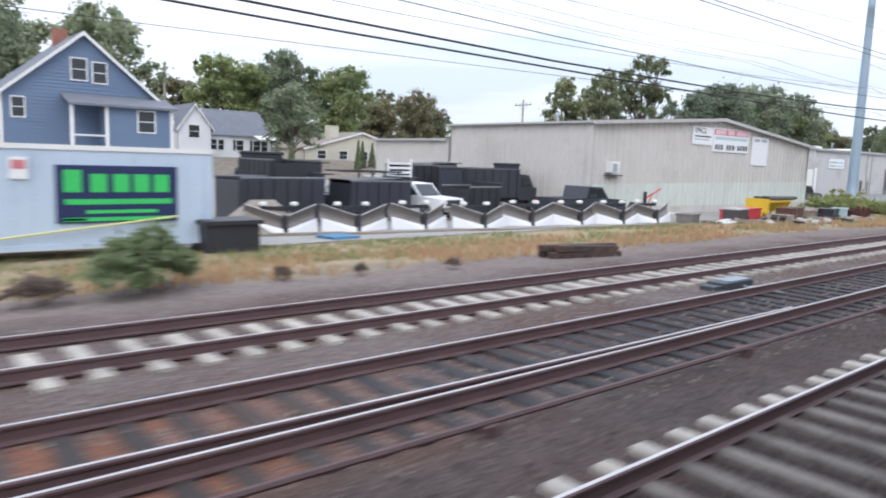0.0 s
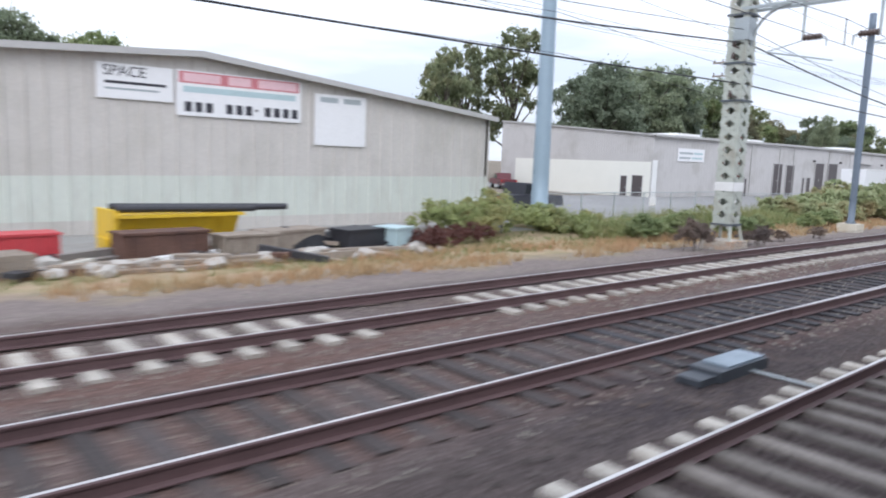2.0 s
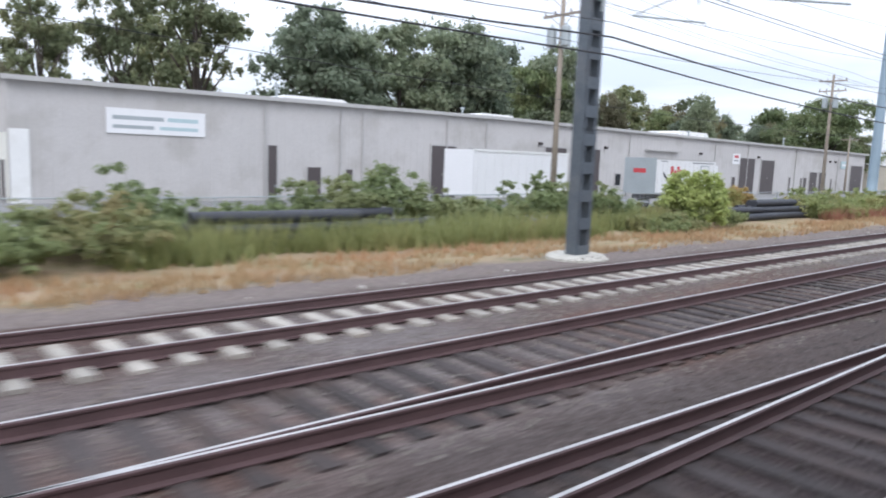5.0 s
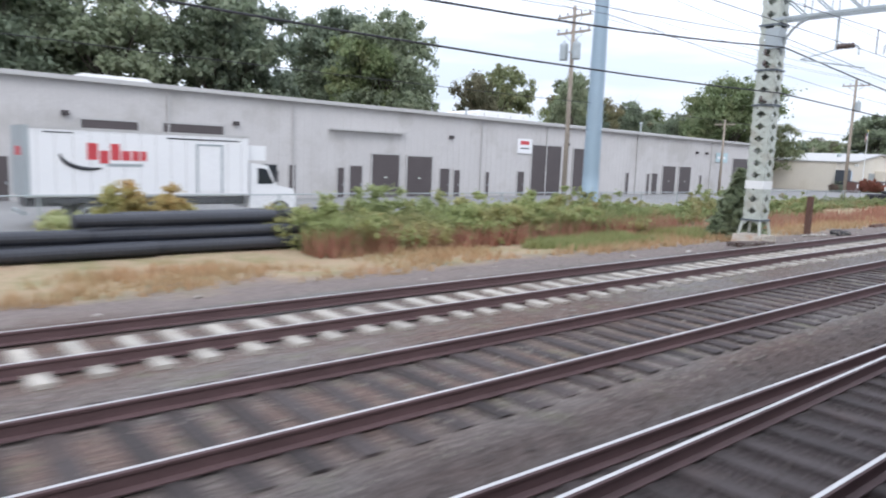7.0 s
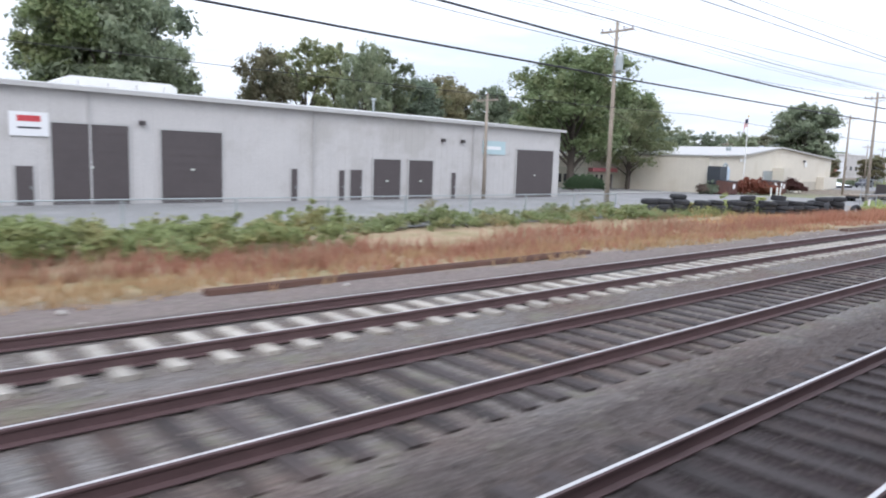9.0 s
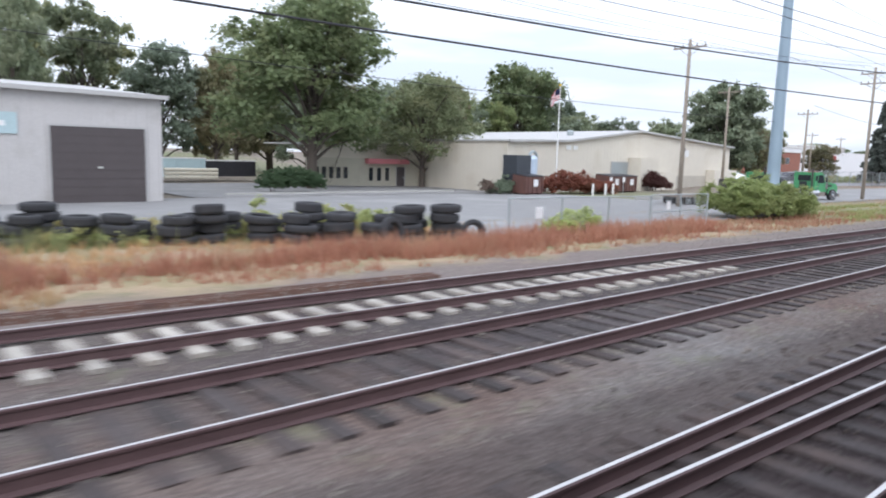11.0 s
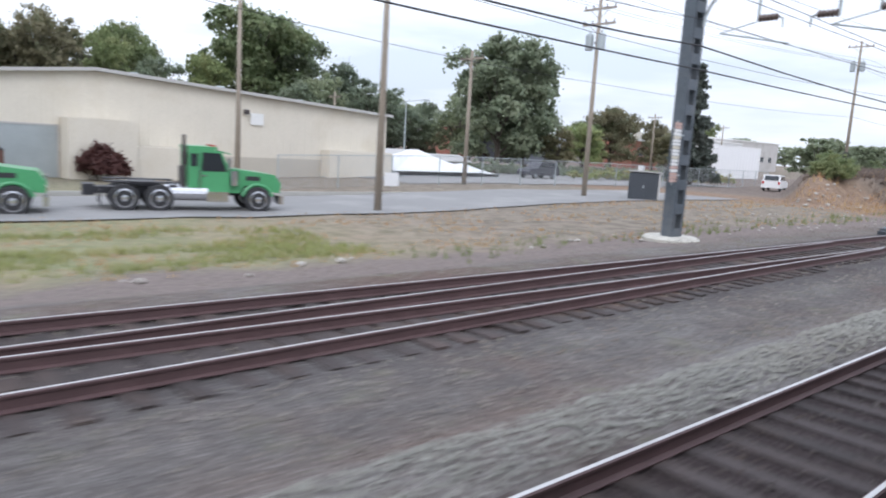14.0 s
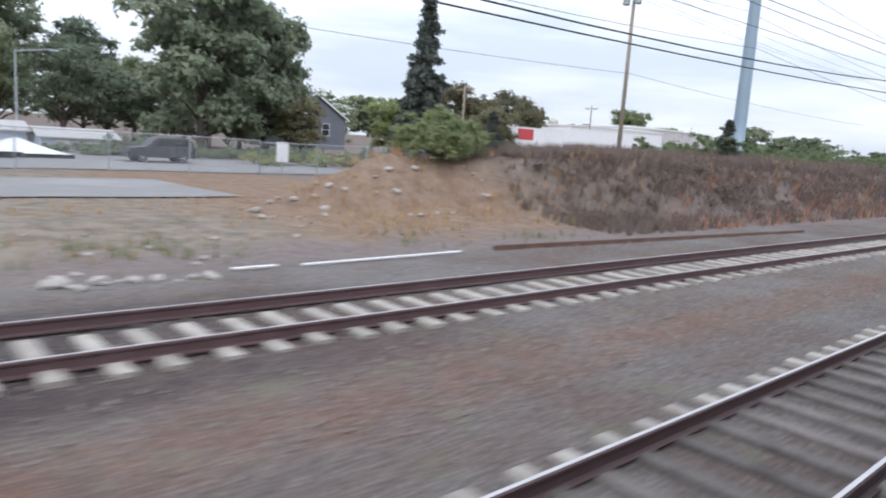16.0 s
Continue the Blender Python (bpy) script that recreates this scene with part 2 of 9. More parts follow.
def ground_material():
    """Crushed stone by the rails, then dirt and dry grass, chosen by the distance from the line."""
    m = bpy.data.materials.new("ground_cover")
    m.use_nodes = True
    n, l = m.node_tree.nodes, m.node_tree.links
    b = n["Principled BSDF"]
    b.inputs["Roughness"].default_value = 0.95
    b.inputs["Specular IOR Level"].default_value = 0.15
    geo = n.new("ShaderNodeNewGeometry")
    sep = n.new("ShaderNodeSeparateXYZ")
    l.new(geo.outputs["Position"], sep.inputs["Vector"])
    def noise_tex(s, detail=4, rough=0.6):
        t = n.new("ShaderNodeTexNoise")
        t.inputs["Scale"].default_value, t.inputs["Detail"].default_value, t.inputs["Roughness"].default_value = s, detail, rough
        l.new(geo.outputs["Position"], t.inputs["Vector"])
        return t.outputs["Fac"]
    def math_node(op, a, c):
        x = n.new("ShaderNodeMath")
        x.operation = op
        for i, v in enumerate((a, c)):
            if isinstance(v, (int, float)):
                x.inputs[i].default_value = v
            else:
                l.new(v, x.inputs[i])
        return x.outputs[0]
    def ramp(src, stops):
        r = n.new("ShaderNodeValToRGB")
        els = r.color_ramp.elements
        while len(els) < len(stops):
            els.new(0.5)
        for e, (p, c) in zip(els, stops):
            e.position, e.color = p, (*c, 1)
        l.new(src, r.inputs["Fac"])
        return r.outputs["Color"]
    def mix(fac, c1, c2, kind="MIX"):
        x = n.new("ShaderNodeMixRGB")
        x.blend_type = kind
        for k, v in (("Fac", fac), ("Color1", c1), ("Color2", c2)):
            if isinstance(v, (int, float)):
                x.inputs[k].default_value = v
            elif isinstance(v, tuple):
                x.inputs[k].default_value = (*v, 1)
            else:
                l.new(v, x.inputs[k])
        return x.outputs["Color"]
    vor = n.new("ShaderNodeTexVoronoi")
    vor.inputs["Scale"].default_value = 17
    l.new(geo.outputs["Position"], vor.inputs["Vector"])
    stone = mix(1.0, ramp(vor.outputs["Color"], ((0.0, (0.72, 0.7, 0.68)), (1.0, (1.25, 1.22, 1.2)))), ramp(vor.outputs["Distance"], ((0.0, (1.15, 1.15, 1.15)), (0.6, (0.6, 0.58, 0.57)))), "MULTIPLY")
    # grey stone, in long rust-brown stretches
    patches = noise_tex(0.22, 5)
    tone = ramp(patches, ((0.36, (0.25, 0.245, 0.24)), (0.5, (0.205, 0.185, 0.175)), (0.62, (0.185, 0.145, 0.13))))
    ballast = mix(1.0, tone, stone, "MULTIPLY")
    # rusty streaks that run with the rails
    far_map = n.new("ShaderNodeMapping")
    far_map.inputs["Scale"].default_value = (0.07, 0.9, 1.0)
    l.new(geo.outputs["Position"], far_map.inputs["Vector"])
    streak = n.new("ShaderNodeTexNoise")
    streak.inputs["Scale"].default_value, streak.inputs["Detail"].default_value = 1.0, 5
    l.new(far_map.outputs["Vector"], streak.inputs["Vector"])
    grey = n.new("ShaderNodeMapRange")
    grey.inputs["From Min"].default_value, grey.inputs["From Max"].default_value = 190, 100
    grey.inputs["To Min"].default_value = 0.35
    l.new(sep.outputs["X"], grey.inputs["Value"])
    ballast = mix(mix(1.0, ramp(streak.outputs["Fac"], ((0.5, (0, 0, 0)), (0.64, (0.6, 0.6, 0.6)))), grey.outputs["Result"], "MULTIPLY"), ballast, mix(1.0, (0.2, 0.125, 0.1), stone, "MULTIPLY"))
    ballast = mix(1.0, ballast, (0.96, 0.87, 0.88), "MULTIPLY")
    # paler, greyer stone further along
    along = n.new("ShaderNodeMapRange")
    along.inputs["From Min"].default_value, along.inputs["From Max"].default_value = 92, 136
    l.new(sep.outputs["X"], along.inputs["Value"])
    ballast = mix(along.outputs["Result"], ballast, mix(1.0, ballast, (1.2, 1.34, 1.33), "MULTIPLY"))
    weed = ramp(noise_tex(1.1, 6, 0.7), ((0.55, (0, 0, 0)), (0.66, (0.55, 0.55, 0.55))))
    ballast = mix(mix(1.0, weed, along.outputs["Result"], "MULTIPLY"), ballast, (0.2, 0.2, 0.13))
    # oil-dark bed between the rails at the turnouts; the last two rows darken the near track
    def between(axis, a, c, soft):
        lo, hi = n.new("ShaderNodeMapRange"), n.new("ShaderNodeMapRange")
        lo.inputs["From Min"].default_value, lo.inputs["From Max"].default_value = a - soft, a + soft
        hi.inputs["From Min"].default_value, hi.inputs["From Max"].default_value = c + soft, c - soft
        l.new(sep.outputs[axis], lo.inputs["Value"])
        l.new(sep.outputs[axis], hi.inputs["Value"])
        return math_node("MULTIPLY", lo.outputs["Result"], hi.outputs["Result"])
    dark_bed = None
    for xa, xc, ya, yc in ((6, 27, 5.2, 6.9), (44, 66, 4.9, 6.9), (204, 298, 6.3, 10.2), (150, 292, 1.4, 3.3), (78, 92, 1.4, 4.2)):
        spot = math_node("MULTIPLY", between("X", xa, xc, 4), between("Y", ya, yc, 0.3))
        dark_bed = spot if dark_bed is None else math_node("MAXIMUM", dark_bed, spot)
    dark_bed = math_node("MULTIPLY", dark_bed, ramp(noise_tex(0.9, 5), ((0.3, (0.45, 0.45, 0.45)), (0.6, (0.9, 0.9, 0.9)))))
    ballast = mix(dark_bed, ballast, mix(1.0, (0.082, 0.072, 0.078), stone, "MULTIPLY"))
    # strips of other tone: shade on the near track, darker beds, rust, a freshly tipped pale ridge
    sway = math_node("ADD", sep.outputs["Y"], math_node("MULTIPLY", math_node("SUBTRACT", noise_tex(0.9, 4), 0.5), 0.9))
    blotch = ramp(noise_tex(1.4, 5, 0.7), ((0.36, (0.25, 0.25, 0.25)), (0.58, (1, 1, 1))))
    def strip(xa, xc, ya, yc, tint, much, broken=True):
        nonlocal ballast
        lo, hi = n.new("ShaderNodeMapRange"), n.new("ShaderNodeMapRange")
        lo.inputs["From Min"].default_value, lo.inputs["From Max"].default_value = ya - 0.25, ya + 0.25
        hi.inputs["From Min"].default_value, hi.inputs["From Max"].default_value = yc + 0.25, yc - 0.25
        l.new(sway, lo.inputs["Value"])
        l.new(sway, hi.inputs["Value"])
        where = math_node("MULTIPLY", math_node("MULTIPLY", lo.outputs["Result"], hi.outputs["Result"]), between("X", xa, xc, 2.5))
        where = math_node("MULTIPLY", where, much)
        if broken:
            where = math_node("MULTIPLY", where, blotch)
        ballast = mix(where, ballast, mix(1.0, tint, stone, "MULTIPLY"))
    # near bed: dark oily stone, with the shade beside the train painted in
    strip(-60, 292, 1.2, 3.1, (0.07, 0.056, 0.057), 0.9, False)
    strip(-60, 245, 3.2, 4.5, (0.12, 0.1, 0.096), 0.75, False)
    strip(-8, 4, 4.6, 6.9, (0.34, 0.15, 0.09), 0.75)
    strip(19, 33, 5.9, 6.7, (0.27, 0.13, 0.085), 0.6)
    strip(58, 76, 5.2, 6.6, (0.24, 0.125, 0.09), 0.6)
    strip(5, 28, 3.6, 5.1, (0.09, 0.075, 0.075), 0.7)
    strip(41, 50, 3.5, 5.2, (0.07, 0.06, 0.065), 0.9)
    strip(222, 249, 3.5, 4.7, (0.25, 0.18, 0.15), 0.75)
    strip(250, 290, 4.7, 7.3, (0.17, 0.165, 0.165), 0.8)
    strip(262, 273, 7.2, 7.9, (0.34, 0.17, 0.08), 0.6)
    strip(246, 286, 3.3, 4.25, (0.3, 0.3, 0.295), 0.8)
    strip(284, 320, 4.6, 5.8, (0.27, 0.17, 0.13), 0.7)
    # dirt, dry and green grass
    dirt = ramp(noise_tex(6.0, 6), ((0.3, (0.165, 0.135, 0.125)), (0.7, (0.265, 0.22, 0.2))))
    grass = ramp(noise_tex(0.8, 6, 0.7), ((0.3, (0.22, 0.22, 0.1)), (0.42, (0.33, 0.28, 0.16)), (0.56, (0.44, 0.34, 0.225)), (0.72, (0.4, 0.26, 0.175))))
    grass = mix(1.0, grass, ramp(noise_tex(22.0, 5), ((0.25, (0.6, 0.6, 0.6)), (0.75, (1.25, 1.25, 1.25)))), "MULTIPLY")
    wob = math_node("ADD", sep.outputs["Y"], math_node("MULTIPLY", math_node("SUBTRACT", noise_tex(0.35, 5), 0.5), 4.5))
    def step(a, c):
        x = n.new("ShaderNodeMapRange")
        x.inputs["From Min"].default_value, x.inputs["From Max"].default_value = a, c
        l.new(wob, x.inputs["Value"])
        return x.outputs["Result"]
    col = mix(step(11.2, 12.6), ballast, dirt)
    bare = n.new("ShaderNodeMapRange")
    bare.inputs["From Min"].default_value, bare.inputs["From Max"].default_value = 255, 275
    l.new(sep.outputs["X"], bare.inputs["Value"])
    soil = ramp(noise_tex(1.6, 7, 0.7), ((0.3, (0.125, 0.105, 0.092)), (0.48, (0.21, 0.182, 0.155)), (0.62, (0.29, 0.255, 0.215)), (0.74, (0.2, 0.195, 0.135))))
    inland = n.new("ShaderNodeMapRange")
    inland.inputs["From Min"].default_value, inland.inputs["From Max"].default_value = 24, 40
    l.new(sep.outputs["Y"], inland.inputs["Value"])
    grass = mix(math_node("MULTIPLY", math_node("MAXIMUM", bare.outputs["Result"], inland.outputs["Result"]), 0.85), grass, soil)
    verge = math_node("MULTIPLY", between("X", 243, 265, 6), ramp(noise_tex(0.5, 5, 0.65), ((0.34, (0.25, 0.25, 0.25)), (0.56, (0.95, 0.95, 0.95)))))
    grass = mix(verge, grass, ramp(noise_tex(3.0, 6, 0.7), ((0.35, (0.15, 0.175, 0.09)), (0.65, (0.3, 0.31, 0.18)))))
    cutting = math_node("MULTIPLY", between("X", 302.5, 313.5, 1.5), 0.75)
    grass = mix(cutting, grass, ramp(noise_tex(1.8, 6, 0.7), ((0.35, (0.19, 0.115, 0.075)), (0.65, (0.34, 0.235, 0.165)))))
    heap = math_node("MULTIPLY", between("X", 314.5, 420, 2.5), 0.75)
    grass = mix(heap, grass, ramp(noise_tex(1.2, 6, 0.7), ((0.35, (0.13, 0.1, 0.09)), (0.65, (0.24, 0.19, 0.165)))))
    col = mix(step(13.6, 15.2), col, grass)
    l.new(col, b.inputs["Base Color"])
    bump = n.new("ShaderNodeBump")
    bump.inputs["Strength"].default_value, bump.inputs["Distance"].default_value = 0.9, 0.04
    l.new(math_node("SUBTRACT", 1.0, vor.outputs["Distance"]), bump.inputs["Height"])
    l.new(bump.outputs["Normal"], b.inputs["Normal"])
    return m


M_GROUND = ground_material()
ground = build_ground()

# centre lines of the tracks, metres along and across
TRACK_NEAR = ((-80, 2.33), (140, 2.33), (160, 2.42), (210, 2.46), (228, 2.42), (255, 2.33), (300, 2.25), (420, 2.2))
TRACK_MID = ((-80, 6.05), (165, 6.05), (190, 6.3), (205, 6.6), (232, 6.95), (250, 7.4), (262, 7.85), (272, 8.15), (282, 8.35))
TRACK_FAR = ((-80, 9.33), (170, 9.33), (190, 9.6), (205, 9.75), (225, 9.45), (250, 8.98), (270, 8.62), (295, 8.3), (320, 7.75), (360, 7.0), (420, 6.6))
CROSSOVER = ((48, 6.05), (56, 5.95), (65.5, 5.67), (75, 5.37), (88, 4.78), (122.5, 3.1), (132, 2.76), (141, 2.52), (160, 2.42))
CROSSOVER_OUT = ((192, 2.46), (200, 2.28), (206, 2.08), (216, 1.7), (227, 1.15), (260, -0.35))
GAUGE = 1.505
RAIL_PROFILE = ((-0.07, 0), (0.07, 0), (0.07, 0.012), (0.014, 0.03), (0.012, 0.12), (0.034, 0.132), (0.036, 0.158), (0.02, 0.17), (-0.02, 0.17), (-0.036, 0.158), (-0.034, 0.132), (-0.012, 0.12), (-0.014, 0.03), (-0.07, 0.012))


def rail(name, table, side, x0, x1, parent, label=""):
    k = len(RAIL_PROFILE)
    count = max(2, int((x1 - x0) / 4) + 1)
    verts, faces, top = [], [], []
    for i in range(count):
        x = x0 + (x1 - x0) * i / (count - 1)
        y = curve(table, x) + side
        for u, v in RAIL_PROFILE:
            verts.append((x, y + u, v))
    for i in range(count - 1):
        for j in range(k):
            faces.append((i * k + j, i * k + (j + 1) % k, (i + 1) * k + (j + 1) % k, (i + 1) * k + j))
            top.append(1 if j == 7 else 0)
    faces += [tuple(range(k))[::-1], tuple((count - 1) * k + j for j in range(k))]
    top += [0, 0]
    me = bpy.data.meshes.new(name)
    me.from_pydata(verts, [], faces)
    me.materials.append(M_RAIL)
    me.materials.append(M_RAILTOP)
    for p, t in zip(me.polygons, top):
        p.material_index = t
    ob = new(name, me)
    ob.parent = parent
    if label:
        tagged(ob, label)
    return ob


def concrete_tie_mesh():
    bm = bmesh.new()
    for a, b, top in ((-1.17, -0.6, 0.03), (-0.6, 0.42, 0.022), (0.42, 1.17, -0.05)):
        prism(bm, ((-0.14, -0.12), (0.14, -0.12), (0.11, top), (-0.11, top)), a, b)
    return mesh_of("tie", bm, M_CONC_TIE)


def stained_shaded_tie_mesh():
    """A concrete tie, stained between the rails with shade painted in, paler at its lit ends."""
    bm = bmesh.new()
    for a, b, top in ((-1.17, -0.8, 0.03), (-0.8, 0.8, 0.022), (0.8, 1.17, 0.03)):
        prism(bm, ((-0.14, -0.12), (0.14, -0.12), (0.105, top), (-0.105, top)), a, b)
    me = mesh_of("tie", bm, M_CONC_TIE)
    me.materials.append(M_STAINED_SHADED_TIE)
    for p in me.polygons:
        p.material_index = 1 if abs(p.center.y) < 0.75 else 0
    return me


def wood_tie_mesh(mat):
    bm = bmesh.new()
    box(bm, -0.115, -1.3, -0.12, 0.115, 1.3, 0.002)
    return mesh_of("tie", bm, mat, bevel=0.012)


TIE_NEAR = stained_shaded_tie_mesh()
TIE_CONC, TIE_WOOD, TIE_DARK = concrete_tie_mesh(), wood_tie_mesh(M_WOOD_TIE), wood_tie_mesh(M_DARK_TIE)


def lay_ties(parent, table, x0, x1, mesh, step, near0, near1, long=1.0):
    """Ties from x0 to x1; those between near0 and near1 are parts, the rest one part of loose count."""
    rest = bmesh.new()
    x, i = x0, 0
    rnd = random.Random(int(x0 * 10) + len(table))
    while x < x1:
        dx = 1.0
        slope = (curve(table, x + dx) - curve(table, x - dx)) / (2 * dx)
        m = pose(x + rnd.uniform(-0.03, 0.03), curve(table, x) + rnd.uniform(-0.04, 0.04), rnd.uniform(-0.012, 0.004), 0, 0, math.degrees(slope) + rnd.uniform(-0.8, 0.8)) @ Matrix.Diagonal((1, long, 1, 1))
        if mesh is TIE_CONC and 42.6 < x < 45.6:
            x += step
            continue
        if near0 <= x < near1:
            ob = new("tie", TIE_DARK if mesh is TIE_WOOD and (4 < x < 27 or 45 < x < 65) and table is TRACK_MID else mesh)
            ob.parent = parent
            ob.matrix_local = m
        else:
            start = len(rest.verts)
            rest.from_mesh(mesh)
            rest.verts.ensure_lookup_table()
            bmesh.ops.transform(rest, matrix=m, verts=rest.verts[start:])
        x += step
        i += 1
    if len(rest.verts):
        tagged(part("far_ties", rest, mesh.materials[0], parent), kind="stuff")
    else:
        rest.free()


def track(label, table, x0, x1):
    t = thing("railway_track", label, "railway track", kind="structure")
    for side in (-GAUGE / 2, GAUGE / 2):
        rail("rail", table, side, x0, x1, t)
    return t


far_track = track("rusty steel rails on pale concrete ties", TRACK_FAR, -30, 420)
far_track_east = thing("railway_track", "rusty steel rails on half-buried ties, eastern stretch", "railway track", kind="structure")
lay_ties(far_track, TRACK_FAR, -30, 170, TIE_CONC, 0.605, -2, 170)
lay_ties(far_track_east, TRACK_FAR, 170.2, 219, TIE_CONC, 0.605, 170, 219)
mid_track = track("bright-topped steel rails on dark wooden ties", TRACK_MID, -30, 282)
mid_track_east = thing("railway_track", "bright-topped steel rails on dark wooden ties, eastern stretch", "railway track", kind="structure")
lay_ties(mid_track, TRACK_MID, -30, 150, TIE_WOOD, 0.53, -2, 150)
lay_ties(mid_track_east, TRACK_MID, 150.2, 276, TIE_WOOD, 0.53, 150, 276)
near_track = track("bright-topped steel rails on concrete and wooden ties", TRACK_NEAR, -20, 420)
lay_ties(near_track, TRACK_NEAR, -20, 77.6, TIE_NEAR, 0.605, -2, 80)
near_track_east = thing("railway_track", "bright-topped steel rails on dark ties, eastern stretch", "railway track", kind="structure")
lay_ties(near_track, TRACK_NEAR, 78.0, 150, TIE_WOOD, 0.53, 78, 150)
lay_ties(near_track_east, TRACK_NEAR, 150.2, 289, TIE_WOOD, 0.53, 150, 289)
lay_ties(near_track, TRACK_NEAR, 289.5, 400, TIE_NEAR, 0.605, 289, 322)
lay_ties(far_track_east, TRACK_FAR, 219.3, 294, TIE_WOOD, 0.53, 219, 294)
lay_ties(far_track_east, TRACK_FAR, 294.4, 410, TIE_CONC, 0.605, 294, 330)
BLADE = ((-40, 7.4), (-20, 6.3), (-6, 5.82), (0, 5.62), (6.2, 5.47), (11, 5.39), (13, 5.37))
blade = thing("switch_blade", "tapered steel switch blade beside a running rail", "railway track", kind="structure")
rail("rail", BLADE, 0.0, -28, 12.8, blade)
bm = bmesh.new()
tube(bm, (-8, 4.66, 0.1), (15.3, 4.5, 0.1), 0.035, 0.035, 6)
for xx in (-6.5, -1.0, 4.5, 9.5, 14.8):
    box(bm, xx - 0.08, 4.48, -0.08, xx + 0.08, 4.72, 0.09)
solid("point_rod", bm, M_RAIL, "long dull steel operating rod lying beside the switch", "rod", kind="structure")
crossover = thing("crossover_track", "pair of worn steel rails crossing between two tracks", "railway track", kind="structure")
for side in (-GAUGE / 2, GAUGE / 2):
    rail("rail", CROSSOVER, side, 49.5, 158, crossover)
crossover_out = thing("crossover_track", "single bright rail bending out of the adjacent track", "railway track", kind="structure")
rail("rail", CROSSOVER_OUT, GAUGE / 2, 194, 260, crossover_out)
rail("rail", CROSSOVER_OUT, -GAUGE / 2, 194, 230, crossover_out)

# ---- large buildings ----
def ribbed_wall(name, p, q, zs, ze, z0, mat, parent, pitch=0.3, depth=0.035, thick=0.2, label=""):
    """A wall of ribbed metal from p to q (plan points) with its outside to the right of p->q; the top runs through zs: rows of (fraction, height)."""
    p, q = Vector((*p, 0)), Vector((*q, 0))
    d = q - p
    length = d.length
    d.normalize()
    out = Vector((d.y, -d.x, 0))
    bm = bmesh.new()
    us = {0.0, length}
    k = 0
    while k * pitch < length:
        for a in (0.0, 0.16, 0.22, 0.28, 0.34):
            u = (k + a / 0.34 * 0.35) * pitch
            if u < length:
                us.add(round(u, 3))
        k += 1
    rows = []
    for u in sorted(us | {round(f * length, 3) for f, _ in zs}):
        ph = (u / pitch) % 1.0
        r = depth if 0.2 < ph < 0.3 else 0.0
        top = curve(zs, u / length)
        a = p + d * u
        rows.append((bm.verts.new((a + out * r) + Vector((0, 0, z0))), bm.verts.new((a + out * r) + Vector((0, 0, top))), bm.verts.new(a - out * thick + Vector((0, 0, top))), bm.verts.new(a - out * thick + Vector((0, 0, z0)))))
    for a, b in zip(rows, rows[1:]):
        for i in range(4):
            bm.faces.new((a[i], b[i], b[(i + 1) % 4], a[(i + 1) % 4]))
    bm.faces.new(rows[0])
    bm.faces.new(rows[-1][::-1])
    return part(name, bm, mat, parent, label)


def slab(pts, t):
    """A roof sheet over corner points, t thick."""
    bm = bmesh.new()
    lo = [bm.verts.new((x, y, z - t)) for x, y, z in pts]
    hi = [bm.verts.new((x, y, z)) for x, y, z in pts]
    bm.faces.new(lo[::-1])
    bm.faces.new(hi)
    for i in range(len(pts)):
        j = (i + 1) % len(pts)
        bm.faces.new((lo[i], lo[j], hi[j], hi[i]))
    return bm


def warehouse_one():
    w = thing("warehouse", "beige ribbed-metal warehouse with low gable roof and signs", "warehouse")
    ribbed_wall("wall", (32.8, 25.95), (61.75, 25.95), ((0, 5.02), (0.49, 6.0), (1, 4.6)), 0, -0.8, M_BEIGE, w, 0.6, 0.055)
    ribbed_wall("wall", (32.8, 38.5), (32.8, 25.95), ((0, 5.0), (1, 5.02)), 0, -0.8, M_BEIGE, w, 0.6, 0.055)
    ribbed_wall("wall", (61.75, 25.95), (61.75, 38.5), ((0, 4.6), (1, 4.6)), 0, -0.8, M_BEIGE, w)
    ribbed_wall("wall", (61.75, 38.5), (32.8, 38.5), ((0, 4.6), (0.51, 6.0), (1, 5.0)), 0, -0.8, M_BEIGE, w)
    part("roof", slab(((32.5, 25.6, 5.1), (47.0, 25.6, 6.1), (47.0, 38.7, 6.1), (32.5, 38.7, 5.1)), 0.12), M_ROOF, w)
    part("roof", slab(((47.0, 25.6, 6.1), (62.0, 25.6, 4.7), (62.0, 38.7, 4.7), (47.0, 38.7, 6.1)), 0.12), M_ROOF, w)
    # lower rear block
    ribbed_wall("wall", (32.8, 47.8), (32.8, 38.7), ((0, 4.0), (1, 4.0)), 0, -0.8, M_BEIGE, w)
    part("roof", slab(((32.5, 38.7, 4.1), (61.9, 38.7, 4.1), (61.9, 48.0, 4.1), (32.5, 48.0, 4.1)), 0.14), M_ROOF, w)
    return w


